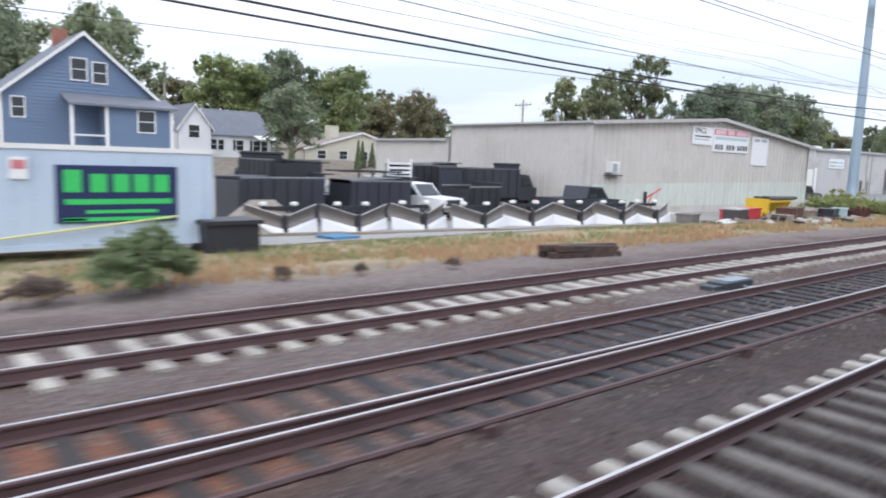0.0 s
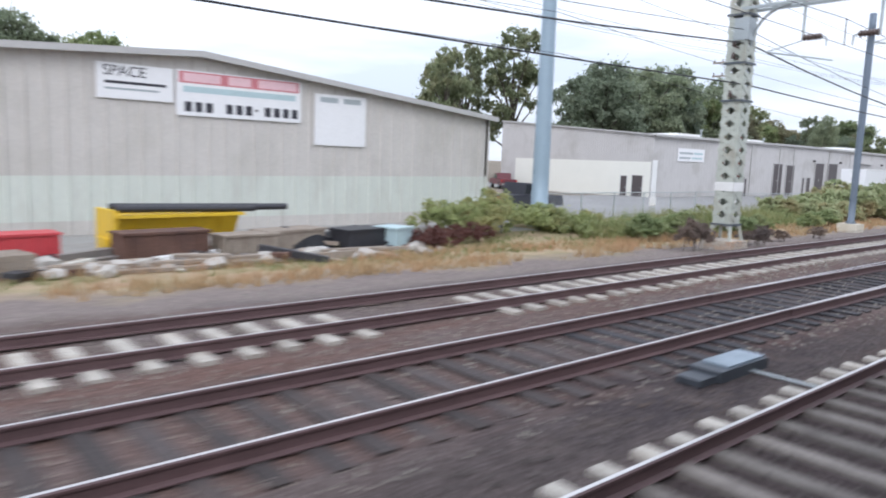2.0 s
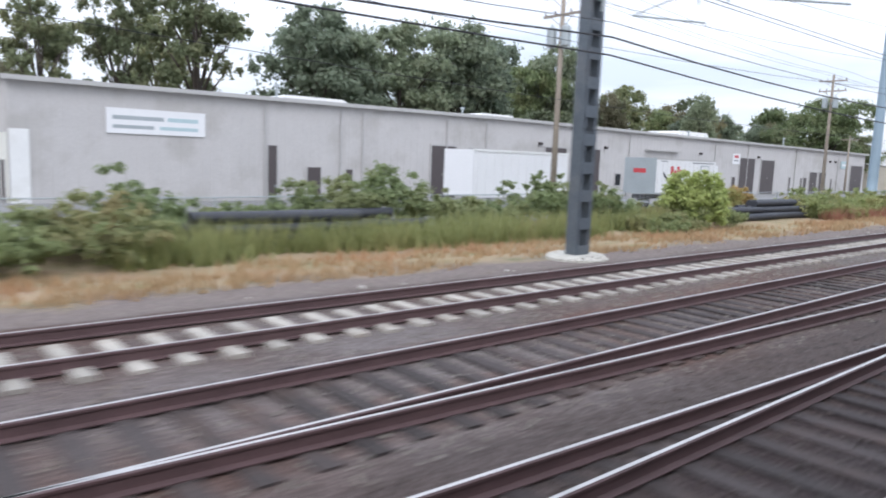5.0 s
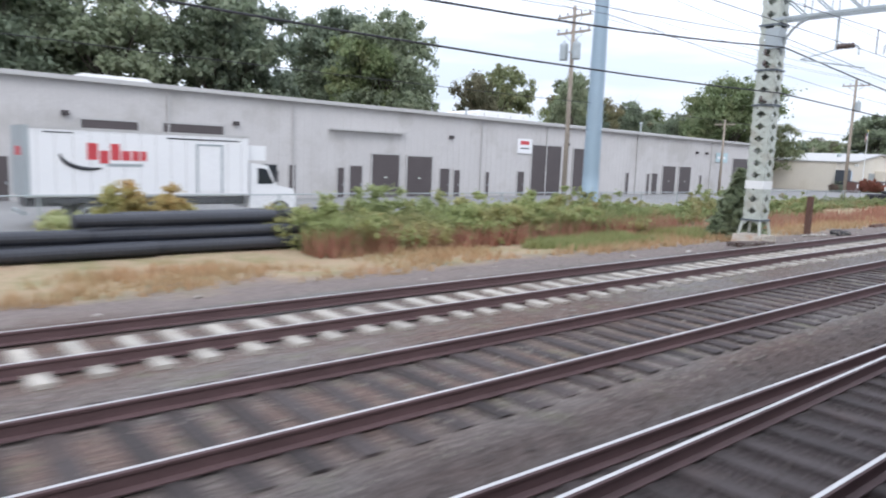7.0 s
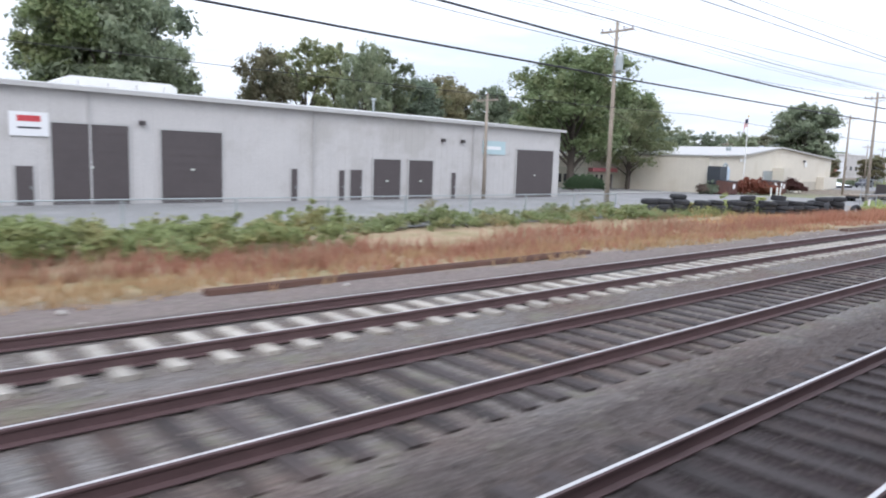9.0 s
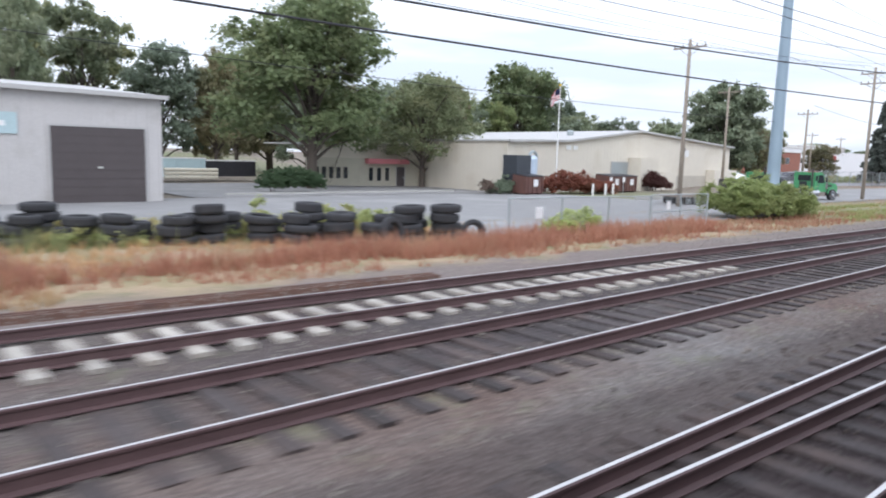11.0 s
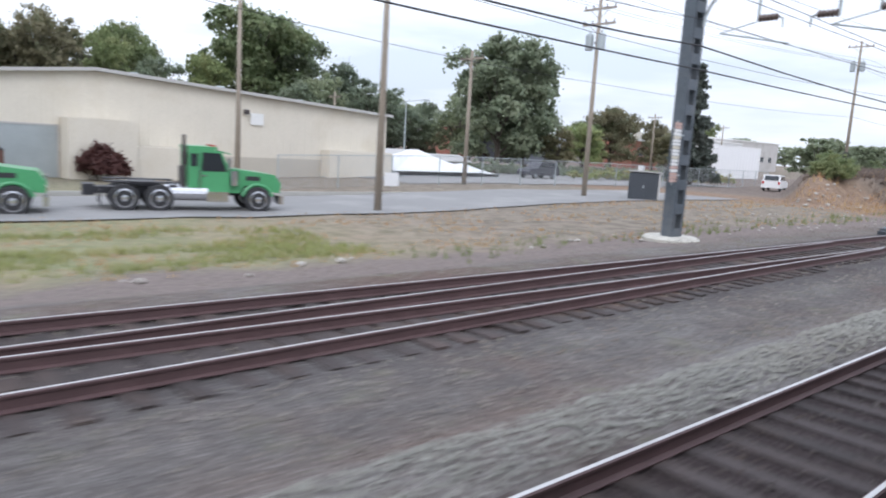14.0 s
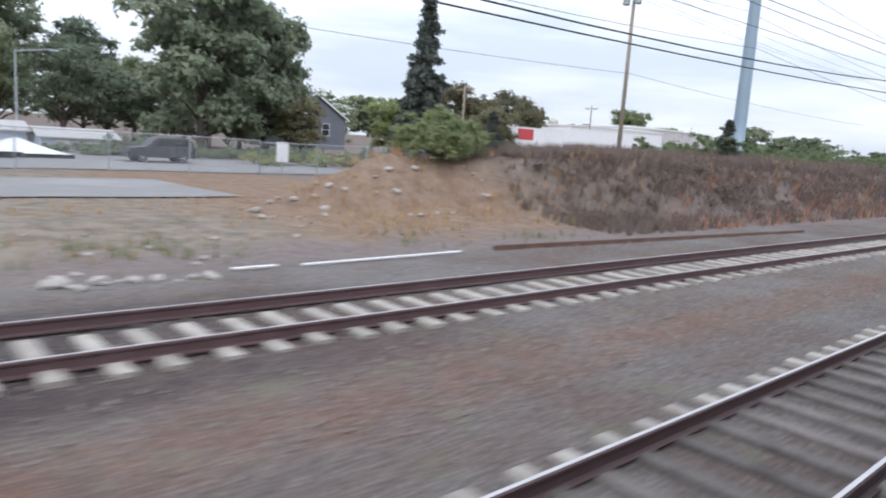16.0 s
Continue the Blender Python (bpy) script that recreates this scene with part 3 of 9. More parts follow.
def warehouse_two():
    w = thing("warehouse", "long light grey ribbed-metal industrial building with many doors", "industrial building")
    ribbed_wall("wall", (98.3, 40.4), (216.2, 42.6), ((0, 5.65), (0.3, 5.85), (1, 5.45)), 0, -0.9, M_GREY_SIDING, w, pitch=0.6, depth=0.02)
    ribbed_wall("wall", (98.6, 62), (98.3, 40.4), ((0, 7.4), (1, 5.65)), 0, -0.9, M_GREY_SIDING, w)
    part("roof", slab(((98.0, 40.0, 5.75), (134, 40.76, 5.95), (134, 62, 7.5), (98.4, 62, 7.5)), 0.15), M_ROOF, w)
    part("roof", slab(((134, 40.76, 5.95), (216.5, 42.2, 5.55), (216.5, 62, 7.3), (134, 62, 7.5)), 0.15), M_ROOF, w)
    return w


def warehouse_tan():
    w = thing("warehouse", "tan metal-sided warehouse with low gable roof", "warehouse")
    ribbed_wall("wall", (247, 44.6), (290.7, 46.9), ((0, 4.05), (0.2, 4.3), (0.48, 5.72), (1, 4.6)), 0, -1.0, M_TAN, w, pitch=0.6, depth=0.015)
    ribbed_wall("wall", (247, 70), (247, 44.6), ((0, 4.05), (1, 4.05)), 0, -1.0, M_TAN, w, pitch=0.6, depth=0.015)
    part("roof", slab(((246.8, 44.2, 4.15), (255.7, 44.7, 4.42), (255.7, 72, 4.42), (246.8, 72, 4.15)), 0.14), M_ROOF, w)
    part("roof", slab(((255.7, 44.7, 4.42), (268.4, 45.4, 5.86), (268.4, 72, 5.86), (255.7, 72, 4.42)), 0.14), M_ROOF, w)
    part("roof", slab(((268.4, 45.4, 5.88), (291, 46.5, 4.72), (291, 72, 4.72), (268.4, 72, 5.88)), 0.14), M_ROOF, w)
    return w


w_one, w_two, w_tan = warehouse_one(), warehouse_two(), warehouse_tan()


M_SIGNWHITE = material("sign_white", (0.8, 0.8, 0.8), 0.4, 0, 0.04, 1, 10, 0.02)
M_INK = material("sign_ink", (0.03, 0.03, 0.04), 0.5, 0, 0.1, 1, 10, 0)
M_RED = material("red_paint", (0.55, 0.06, 0.07), 0.45, 0, 0.1, 1, 15, 0.03)
M_REDFADE = material("faded_red_paint", (0.6, 0.2, 0.22), 0.5, 0, 0.1, 1, 15, 0.03)
M_TEALPALE = material("pale_teal_paint", (0.45, 0.58, 0.6), 0.5, 0, 0.1, 1, 15, 0.03)
M_GLASS = material("window_glass", (0.03, 0.035, 0.04), 0.08, 0, 0.1, 1, 5, 0)
M_LIGHTBAND = material("pale_band_paint", (0.6, 0.63, 0.565), 0.55, 0, 0.06, 0.6, 12, 0.05, (0.5, 0.5, 0.45), 0.75, 0.5, (2, 1, 0.6))
M_BROWNDOOR = material("brown_door", (0.085, 0.07, 0.07), 0.5, 0, 0.15, 0.8, 20, 0.08)


class Face:
    """A frame on a wall: u metres along from p towards q, z up, d out from the wall."""
    def __init__(self, p, q):
        self.p = Vector((*p, 0))
        d = Vector((*q, 0)) - self.p
        self.length = d.length
        self.d = d.normalized()
        self.o = Vector((self.d.y, -self.d.x, 0))
        self.m = Matrix(((self.d.x, self.o.x, 0, self.p.x), (self.d.y, self.o.y, 0, self.p.y), (0, 0, 1, 0), (0, 0, 0, 1)))

    def block(self, u0, u1, z0, z1, d0, d1):
        bm = bmesh.new()
        box(bm, u0, d0, z0, u1, d1, z1, m=self.m)
        return bm

    def u_of_x(self, x):
        return (x - self.p.x) / self.d.x


def sign(face, u0, u1, z0, z1, parent, bars, label, board=None):
    """A flat board with bars of writing: rows of (u, v, width, height, material) in fractions of the board."""
    s = part("sign", face.block(u0, u1, z0, z1, 0.04, 0.1), board or M_SIGNWHITE, parent, label)
    w, h = u1 - u0, z1 - z0
    for u, v, bw, bh, mat in bars:
        part("lettering", face.block(u0 + u * w, u0 + (u + bw) * w, z0 + v * h, z0 + (v + bh) * h, 0.1, 0.106), mat, s)
    return s


def words(face, text, u, z, size, parent, mat, depth=0.11):
    cu = bpy.data.curves.new("words", "FONT")
    cu.body, cu.size, cu.extrude = text, size, 0.003
    tmp = new("words", cu)
    me = bpy.data.meshes.new_from_object(tmp)
    bpy.data.objects.remove(tmp)
    me.materials.clear()
    me.materials.append(mat)
    ob = new("lettering", me)
    ob.parent = parent
    # text lies in x, y: stand it on the wall
    ob.matrix_local = face.m @ Matrix(((1, 0, 0, u), (0, 0, 1, depth), (0, 1, 0, z), (0, 0, 0, 1)))
    return ob


def roller_door(face, u0, u1, z0, z1, parent, mat=None, panes=0):
    d = part("overhead_door", face.block(u0, u1, z0, z1, 0.03, 0.07), mat or M_BROWNDOOR, parent)
    n = max(3, int((z1 - z0) / 0.45))
    for i in range(n):
        a = z0 + (z1 - z0) * i / n
        part("panel", face.block(u0 + 0.04, u1 - 0.04, a + 0.02, a + (z1 - z0) / n - 0.02, 0.06, 0.085), mat or M_BROWNDOOR, d)
    for a, b in ((u0 - 0.1, u0), (u1, u1 + 0.1)):
        part("jamb", face.block(a, b, z0, z1 + 0.1, 0.03, 0.12), M_ROOF, d)
    part("lintel", face.block(u0, u1, z1, z1 + 0.1, 0.03, 0.12), M_ROOF, d)
    for k in range(panes):
        c = u0 + (u1 - u0) * (k + 0.5) / panes
        part("pane", face.block(c - 0.12, c + 0.12, z0 + (z1 - z0) * 0.47, z0 + (z1 - z0) * 0.47 + 0.1, 0.085, 0.095), M_LIGHTBAND, d)
    return d


def wall_door(face, u0, u1, z0, z1, parent, mat=None):
    d = part("door", face.block(u0, u1, z0, z1, 0.03, 0.075), mat or M_BROWNDOOR, parent)
    part("frame", face.block(u0 - 0.06, u0, z0, z1 + 0.06, 0.03, 0.1), M_ROOF, d)
    part("frame", face.block(u1, u1 + 0.06, z0, z1 + 0.06, 0.03, 0.1), M_ROOF, d)
    part("handle", face.block(u1 - 0.14, u1 - 0.08, z0 + 0.95, z0 + 1.1, 0.075, 0.12), M_STEEL, d)
    return d


def wall_window(face, u0, u1, z0, z1, parent, trim=None, mullion=True):
    w = part("window", face.block(u0, u1, z0, z1, 0.03, 0.06), M_GLASS, parent)
    t = 0.08
    for a, b, c, d in ((u0 - t, u0, z0 - t, z1 + t), (u1, u1 + t, z0 - t, z1 + t), (u0, u1, z1, z1 + t), (u0, u1, z0 - t, z0)):
        part("window_frame", face.block(a, b, c, d, 0.03, 0.1), trim or M_WHITE, w)
    if mullion:
        zm = (z0 + z1) / 2
        part("window_frame", face.block(u0, u1, zm - 0.025, zm + 0.025, 0.06, 0.08), trim or M_WHITE, w)
    return w


# details of the beige warehouse
F1 = Face((32.8, 25.95), (61.75, 25.95))
ribbed_wall("painted_band", (32.8, 25.943), (61.74, 25.943), ((0, 1.45), (0.4, 1.6), (1, 1.75)), 0, 0.05, M_LIGHTBAND, w_one, 0.6, 0.055, 0.004, "paler greenish repainted lower wall")
s1 = sign(F1, 10.65, 13.2, 4.22, 5.4, w_one, ((0.1, 0.42, 0.8, 0.08, M_INK), (0.1, 0.25, 0.7, 0.06, M_STEEL)), "white rental sign with black lettering")
words(F1, "SPACE", 10.85, 4.98, 0.5, s1, M_INK)
M_PINK = material("sign_pink", (0.78, 0.52, 0.55), 0.5, 0, 0.1, 1, 15, 0.02)
digits = [(0.06 + 0.078 * k, 0.09, 0.052, 0.22, M_INK) for k in (0, 1, 2, 4, 5, 6, 8, 9, 10, 11)]
s2 = sign(F1, 13.3, 18.3, 3.8, 5.42, w_one, [(0.02, 0.72, 0.96, 0.25, M_REDFADE), (0.05, 0.52, 0.9, 0.13, M_TEALPALE), (0.76 - 0.16, 0.2, 0.03, 0.04, M_INK)] + digits, "large white and red sign with barred lettering")
for u, w in ((0.05, 0.28), (0.39, 0.18), (0.63, 0.33)):
    part("lettering", F1.block(13.3 + 5 * u, 13.3 + 5 * (u + w), 5.02, 5.32, 0.106, 0.112), M_PINK, s2)
s3 = sign(F1, 18.95, 21.45, 2.95, 5.05, w_one, ((0.1, 0.84, 0.34, 0.1, M_STEEL), (0.55, 0.84, 0.34, 0.1, M_STEEL)), "plain white sign board")
for u in (1.4,):
    ac = part("air_conditioner", F1.block(u, u + 0.75, 2.15, 2.8, 0.03, 0.55), M_WHITE, w_one, "white wall air conditioner", bevel=0.03)
    part("grille", F1.block(u + 0.08, u + 0.5, 2.22, 2.7, 0.55, 0.57), M_STEEL, ac)
    part("shelf", F1.block(u - 0.1, u + 1.3, 1.95, 2.02, 0.03, 0.4), M_DARK, w_one)
for u, z in ((0.2, 4.9),):
    part("downspout", F1.block(0.05, 0.15, -0.6, 4.9, 0.04, 0.12), M_ROOF, w_one)
part("gable_trim", slab(((32.5, 25.52, 5.12), (47.0, 25.52, 6.12), (47.0, 25.6, 6.12), (32.5, 25.6, 5.12)), 0.22), M_ROOF, w_one)
part("gable_trim", slab(((47.0, 25.52, 6.12), (62.0, 25.52, 4.72), (62.0, 25.6, 4.72), (47.0, 25.6, 6.12)), 0.22), M_ROOF, w_one)
bm = bmesh.new()
lathe(bm, ((0.1, 0), (0.1, 0.5), (0.22, 0.52), (0.22, 0.62), (0.05, 0.75)), 10, pose(39, 34, 5.5))
part("roof_vent", bm, M_STEEL, w_one)

part("corner_trim", B(32.68, 25.84, -0.8, 32.95, 26.1, 5.0), M_BEIGE, w_one)
# details of the long grey building
F2 = Face((98.3, 40.4), (216.2, 42.6))
FE = Face((98.6, 62), (98.3, 40.4))
M_FRESHWHITE = material("fresh_white_paint", (0.76, 0.75, 0.68), 0.6, 0, 0.04, 0.8, 15, 0.03)
part("painted_band", FE.block(2.5, 21.5, -0.9, 3.0, 0.036, 0.044), M_FRESHWHITE, w_two, "white painted lower end wall")
part("painted_band", F2.block(0.0, 0.9, -0.9, 3.2, 0.036, 0.044), M_WHITE, w_two)
wall_door(FE, 18.0, 18.7, -0.7, 1.5, w_two)
wall_door(FE, 19.4, 20.6, -0.7, 1.6, w_two)
def X2(x):
    return F2.u_of_x(x)
s4 = sign(F2, X2(102.8), X2(108.2), 3.2, 4.55, w_two, ((0.06, 0.55, 0.5, 0.16, M_STEEL), (0.6, 0.55, 0.32, 0.16, M_TEALPALE), (0.06, 0.2, 0.4, 0.14, M_STEEL), (0.52, 0.2, 0.4, 0.14, M_TEALPALE)), "weathered white company sign with faded bars")
for x in (112, 117.5, 119.3, 127, 131.2, 143, 151, 168, 176, 190, 205):
    part("downspout", F2.block(X2(x) - 0.05, X2(x) + 0.05, -0.7, 5.4, 0.04, 0.12), M_ROOF, w_two)
# doors and windows: x of both sides, foot and head
for x0, x1, z1, kind in ((138.4, 141.3, 3.75, "o"), (142.7, 146.25, 3.8, "o"), (157.25, 159.65, 2.5, "o"), (160.4, 162.8, 2.45, "o"), (174.1, 178.0, 3.8, "o"), (179.8, 183.5, 3.7, "o"), (195.0, 197.5, 2.4, "o"), (198.3, 200.7, 2.4, "o"), (210.3, 215.2, 3.6, "o"), (125.5, 128.0, 3.4, "o"), (129.3, 131.6, 3.3, "o"),
                        (112.2, 112.8, 2.9, "d"), (115.0, 116.0, 1.6, "d"), (118.0, 118.5, 1.5, "d"), (134.5, 135.0, 1.7, "d"), (135.9, 137.0, 1.75, "d"), (150.7, 151.15, 1.6, "d"), (154.4, 154.9, 1.5, "d"), (155.4, 156.4, 1.65, "d"), (163.65, 164.6, 1.6, "d"), (165.1, 165.7, 1.5, "d"), (168.6, 168.95, 1.4, "d"), (172.4, 173.2, 1.5, "d"), (188.3, 188.75, 1.6, "d"), (192.05, 192.5, 1.55, "d"), (193.0, 194.0, 1.6, "d"), (202.7, 203.15, 1.5, "d")):
    if kind == "o":
        roller_door(F2, X2(x0), X2(x1), -0.65, z1, w_two, panes=1)
    else:
        wall_door(F2, X2(x0), X2(x1), -0.65, z1, w_two)
wall_window(F2, X2(148.9), X2(149.8), 0.5, 1.6, w_two, M_ROOF, False)
s5 = sign(F2, X2(172.2), X2(174.0), 3.05, 4.28, w_two, ((0.2, 0.6, 0.6, 0.25, M_RED), (0.2, 0.3, 0.6, 0.08, M_INK)), "white tenant sign with red mark")
s6 = sign(F2, X2(206.1), X2(208.8), 3.1, 4.2, w_two, ((0.1, 0.35, 0.7, 0.25, M_SIGNWHITE),), "light blue tenant sign", M_TEALPALE)
part("canopy", F2.block(X2(153.7), X2(160), 4.02, 4.12, 0.03, 0.5), M_ROOF, w_two)
for x in (137.5, 146.9, 164.5, 178.6, 201.5, 203.6):
    lamp = part("wall_lamp", F2.block(X2(x), X2(x) + 0.3, 3.9, 4.15, 0.03, 0.3), M_DARK, w_two)
for x0, x1, y0, y1, top in ((140.6, 145.7, 52.0, 56.0, 7.1), (177.0, 184.5, 52.0, 57.0, 7.25), (118, 124, 50, 55, 6.9)):
    bm = bmesh.new()
    prism(bm, ((x0, 6.1), (x1, 6.1), (x1, top - 0.25), (x1 - 0.5, top), (x0 + 0.5, top), (x0, top - 0.25)), y0, y1)
    housing = part("roof_block", bm, M_WHITE, w_two, "white rooftop housing", bevel=0.02)
    for k in range(4):
        xx = x0 + (x1 - x0) * (k + 0.5) / 4
        part("seam", B(xx - 0.03, y0 - 0.02, 6.1, xx + 0.03, y0, top - 0.27), M_ROOF, housing)
part("eave_trim", slab(((98.0, 39.92, 5.77), (134, 40.68, 5.97), (134, 40.76, 5.97), (98.0, 40.0, 5.77)), 0.24), M_ROOF, w_two)
part("eave_trim", slab(((134, 40.68, 5.97), (216.5, 42.12, 5.57), (216.5, 42.2, 5.57), (134, 40.76, 5.97)), 0.24), M_ROOF, w_two)
for x, y, h in ((115, 45, 0.9), (133, 46, 0.7), (171, 47, 0.7), (199, 48, 1.1)):
    bm = bmesh.new()
    lathe(bm, ((0.09, 0), (0.09, h), (0.2, h + 0.02), (0.18, h + 0.2)), 9, pose(x, y, 6.0))
    part("vent_pipe", bm, M_STEEL, w_two)

# details of the tan building
F3 = Face((247, 44.6), (290.7, 46.9))
def X3(x):
    return F3.u_of_x(x)
part("lower_wall", F3.block(0, 43.7, -1.0, 0.95, 0.02, 0.05), material("tan_block", (0.5, 0.46, 0.39), 0.8, 0, 0.1, 0.8, 20, 0.1), w_tan, "greyer masonry lower wall")
roller_door(F3, X3(263.4), X3(266.4), -0.6, 2.35, w_tan, M_STEEL)
for x0, x1, z1, d in ((266.6, 270.4, 2.9, 1.6), (270.4, 274.6, 1.4, 1.4), (284.5, 290.5, 1.7, 1.2)):
    part("annex", F3.block(X3(x0), X3(x1), -0.9, z1, 0.05, d), M_TAN, w_tan)
for x0, x1, z0, z1 in ((255.5, 256.2, 3.5, 3.9), (256.6, 257.3, 3.5, 3.9), (278.6, 279.6, 3.2, 4.0)):
    part("wall_vent", F3.block(X3(x0), X3(x1), z0, z1, 0.03, 0.12), M_WHITE, w_tan)
part("wall_lamp", F3.block(X3(278.1), X3(278.4), 3.9, 4.2, 0.03, 0.3), M_DARK, w_tan)
part("gable_trim", slab(((246.8, 44.1, 4.17), (255.7, 44.6, 4.44), (255.7, 44.72, 4.44), (246.8, 44.22, 4.17)), 0.2), M_ROOF, w_tan)
part("gable_trim", slab(((255.7, 44.6, 4.44), (268.4, 45.3, 5.88), (268.4, 45.42, 5.88), (255.7, 44.72, 4.44)), 0.2), M_ROOF, w_tan)
part("gable_trim", slab(((268.4, 45.3, 5.9), (291, 46.4, 4.74), (291, 46.52, 4.74), (268.4, 45.42, 5.9)), 0.2), M_ROOF, w_tan)
for x, y, z in ((272, 50, 5.6), (278, 50, 5.3), (285, 51, 4.95), (262, 50, 5.1)):
    bm = bmesh.new()
    lathe(bm, ((0.35, 0), (0.35, 0.35), (0.42, 0.37), (0.3, 0.55)), 10, pose(x, y, z))
    part("roof_fan", bm, M_STEEL, w_tan)

# ---- masts, poles and wires ----
M_TOWER = material("mast_paint", (0.5, 0.53, 0.47), 0.6, 0.1, 0.15, 2, 20, 0.1, (0.3, 0.24, 0.17), 0.45, 1.4)
M_GREYSTEEL = material("dark_grey_steel", (0.12, 0.14, 0.16), 0.55, 0.3, 0.2, 2, 20, 0.1, (0.2, 0.2, 0.2), 0.4, 1.2)
M_INSUL = material("insulator", (0.1, 0.07, 0.06), 0.3, 0, 0.1, 2, 20, 0)
M_FOOT = material("mast_footing", (0.5, 0.45, 0.38), 0.9, 0, 0.2, 3, 25, 0.3, (0.42, 0.24, 0.14), 0.7, 1.6)


def lattice_mast(x, y, height=13.0, half=0.33):
    """A square lattice mast of angle iron with crossed bracing, splayed at its foot."""
    t = thing("catenary_mast", "pale painted steel lattice mast on a concrete footing", "catenary mast", pose(x, y, ground_z(x, y)), group="catenary masts")
    bm = bmesh.new()
    prism(bm, ((-0.66, -0.3), (0.66, -0.3), (0.56, 0.32), (-0.56, 0.32)), -0.58, 0.58)
    part("footing", bm, M_FOOT, t, bevel=0.05)
    corners = ((-1, -1), (1, -1), (1, 1), (-1, 1))
    for cx, cy in corners:
        bm = bmesh.new()
        s = half
        rot = Matrix.Identity(4)
        box(bm, cx * s - (0.15 if cx > 0 else 0), cy * s - 0.006, 0.75, cx * s + (0.15 if cx < 0 else 0), cy * s + 0.006, height)
        box(bm, cx * s - 0.006, cy * s - (0.15 if cy > 0 else 0), 0.75, cx * s + 0.006, cy * s + (0.15 if cy < 0 else 0), height)
        tube(bm, (cx * 0.42, cy * 0.42, 0.3), (cx * s, cy * s, 0.85), 0.06, 0.06, 5)
        part("leg", bm, M_TOWER, t)
    z, n = 0.8, 0
    while z < height - 0.5:
        for k in range(4):
            a, b = corners[k], corners[(k + 1) % 4]
            bm = bmesh.new()
            p, q = Vector((a[0] * half, a[1] * half, z)), Vector((b[0] * half, b[1] * half, z + 0.46))
            r, w = Vector((b[0] * half, b[1] * half, z)), Vector((a[0] * half, a[1] * half, z + 0.46))
            face = Vector(((a[0] + b[0]) / 2, (a[1] + b[1]) / 2, 0))
            for e0, e1, off in ((p, q, 0.004), (r, w, 0.016)):
                along_bar = (e1 - e0).normalized()
                half_bar = along_bar.cross(face).normalized() * 0.075
                vs = [bm.verts.new(c + face * (off + th)) for th in (0.0, 0.012) for c in (e0 - half_bar, e0 + half_bar, e1 + half_bar, e1 - half_bar)]
                for f in ((3, 2, 1, 0), (4, 5, 6, 7), (0, 1, 5, 4), (1, 2, 6, 5), (2, 3, 7, 6), (3, 0, 4, 7)):
                    bm.faces.new([vs[i] for i in f])
            part("brace", bm, M_TOWER, t)
        z += 0.46
        n += 1
    for zz in (0.86, 5.25, 6.55, 8.2):
        bm = bmesh.new()
        box(bm, -0.4, -0.4, zz, 0.4, 0.4, zz + 0.07)
        part("collar", bm, M_GREYSTEEL, t)
    bm = bmesh.new()
    box(bm, -0.36, -0.37, 2.1, 0.36, -0.345, 2.42)
    box(bm, -0.37, -0.36, 2.1, -0.345, 0.36, 2.42)
    part("number_plate", bm, M_WHITE, t, "plain white metal plate")
    bm = bmesh.new()
    box(bm, -0.42, -0.42, 7.35, 0.1, 0.1, 8.1)
    part("junction_box", bm, M_STEEL, t, bevel=0.03)
    for zz in (5.4, 6.7, 7.1):
        bm = bmesh.new()
        tube(bm, (-0.75, -0.1, zz), (0.75, -0.1, zz), 0.035, 0.035, 6)
        for e in (-0.7, 0.7):
            lathe(bm, ((0.05, 0), (0.08, 0.03), (0.05, 0.06), (0.08, 0.09), (0.05, 0.12), (0.03, 0.2)), 8, Matrix.Translation((e, -0.1, zz)))
        part("bracket", bm, M_INSUL, t)
    return t


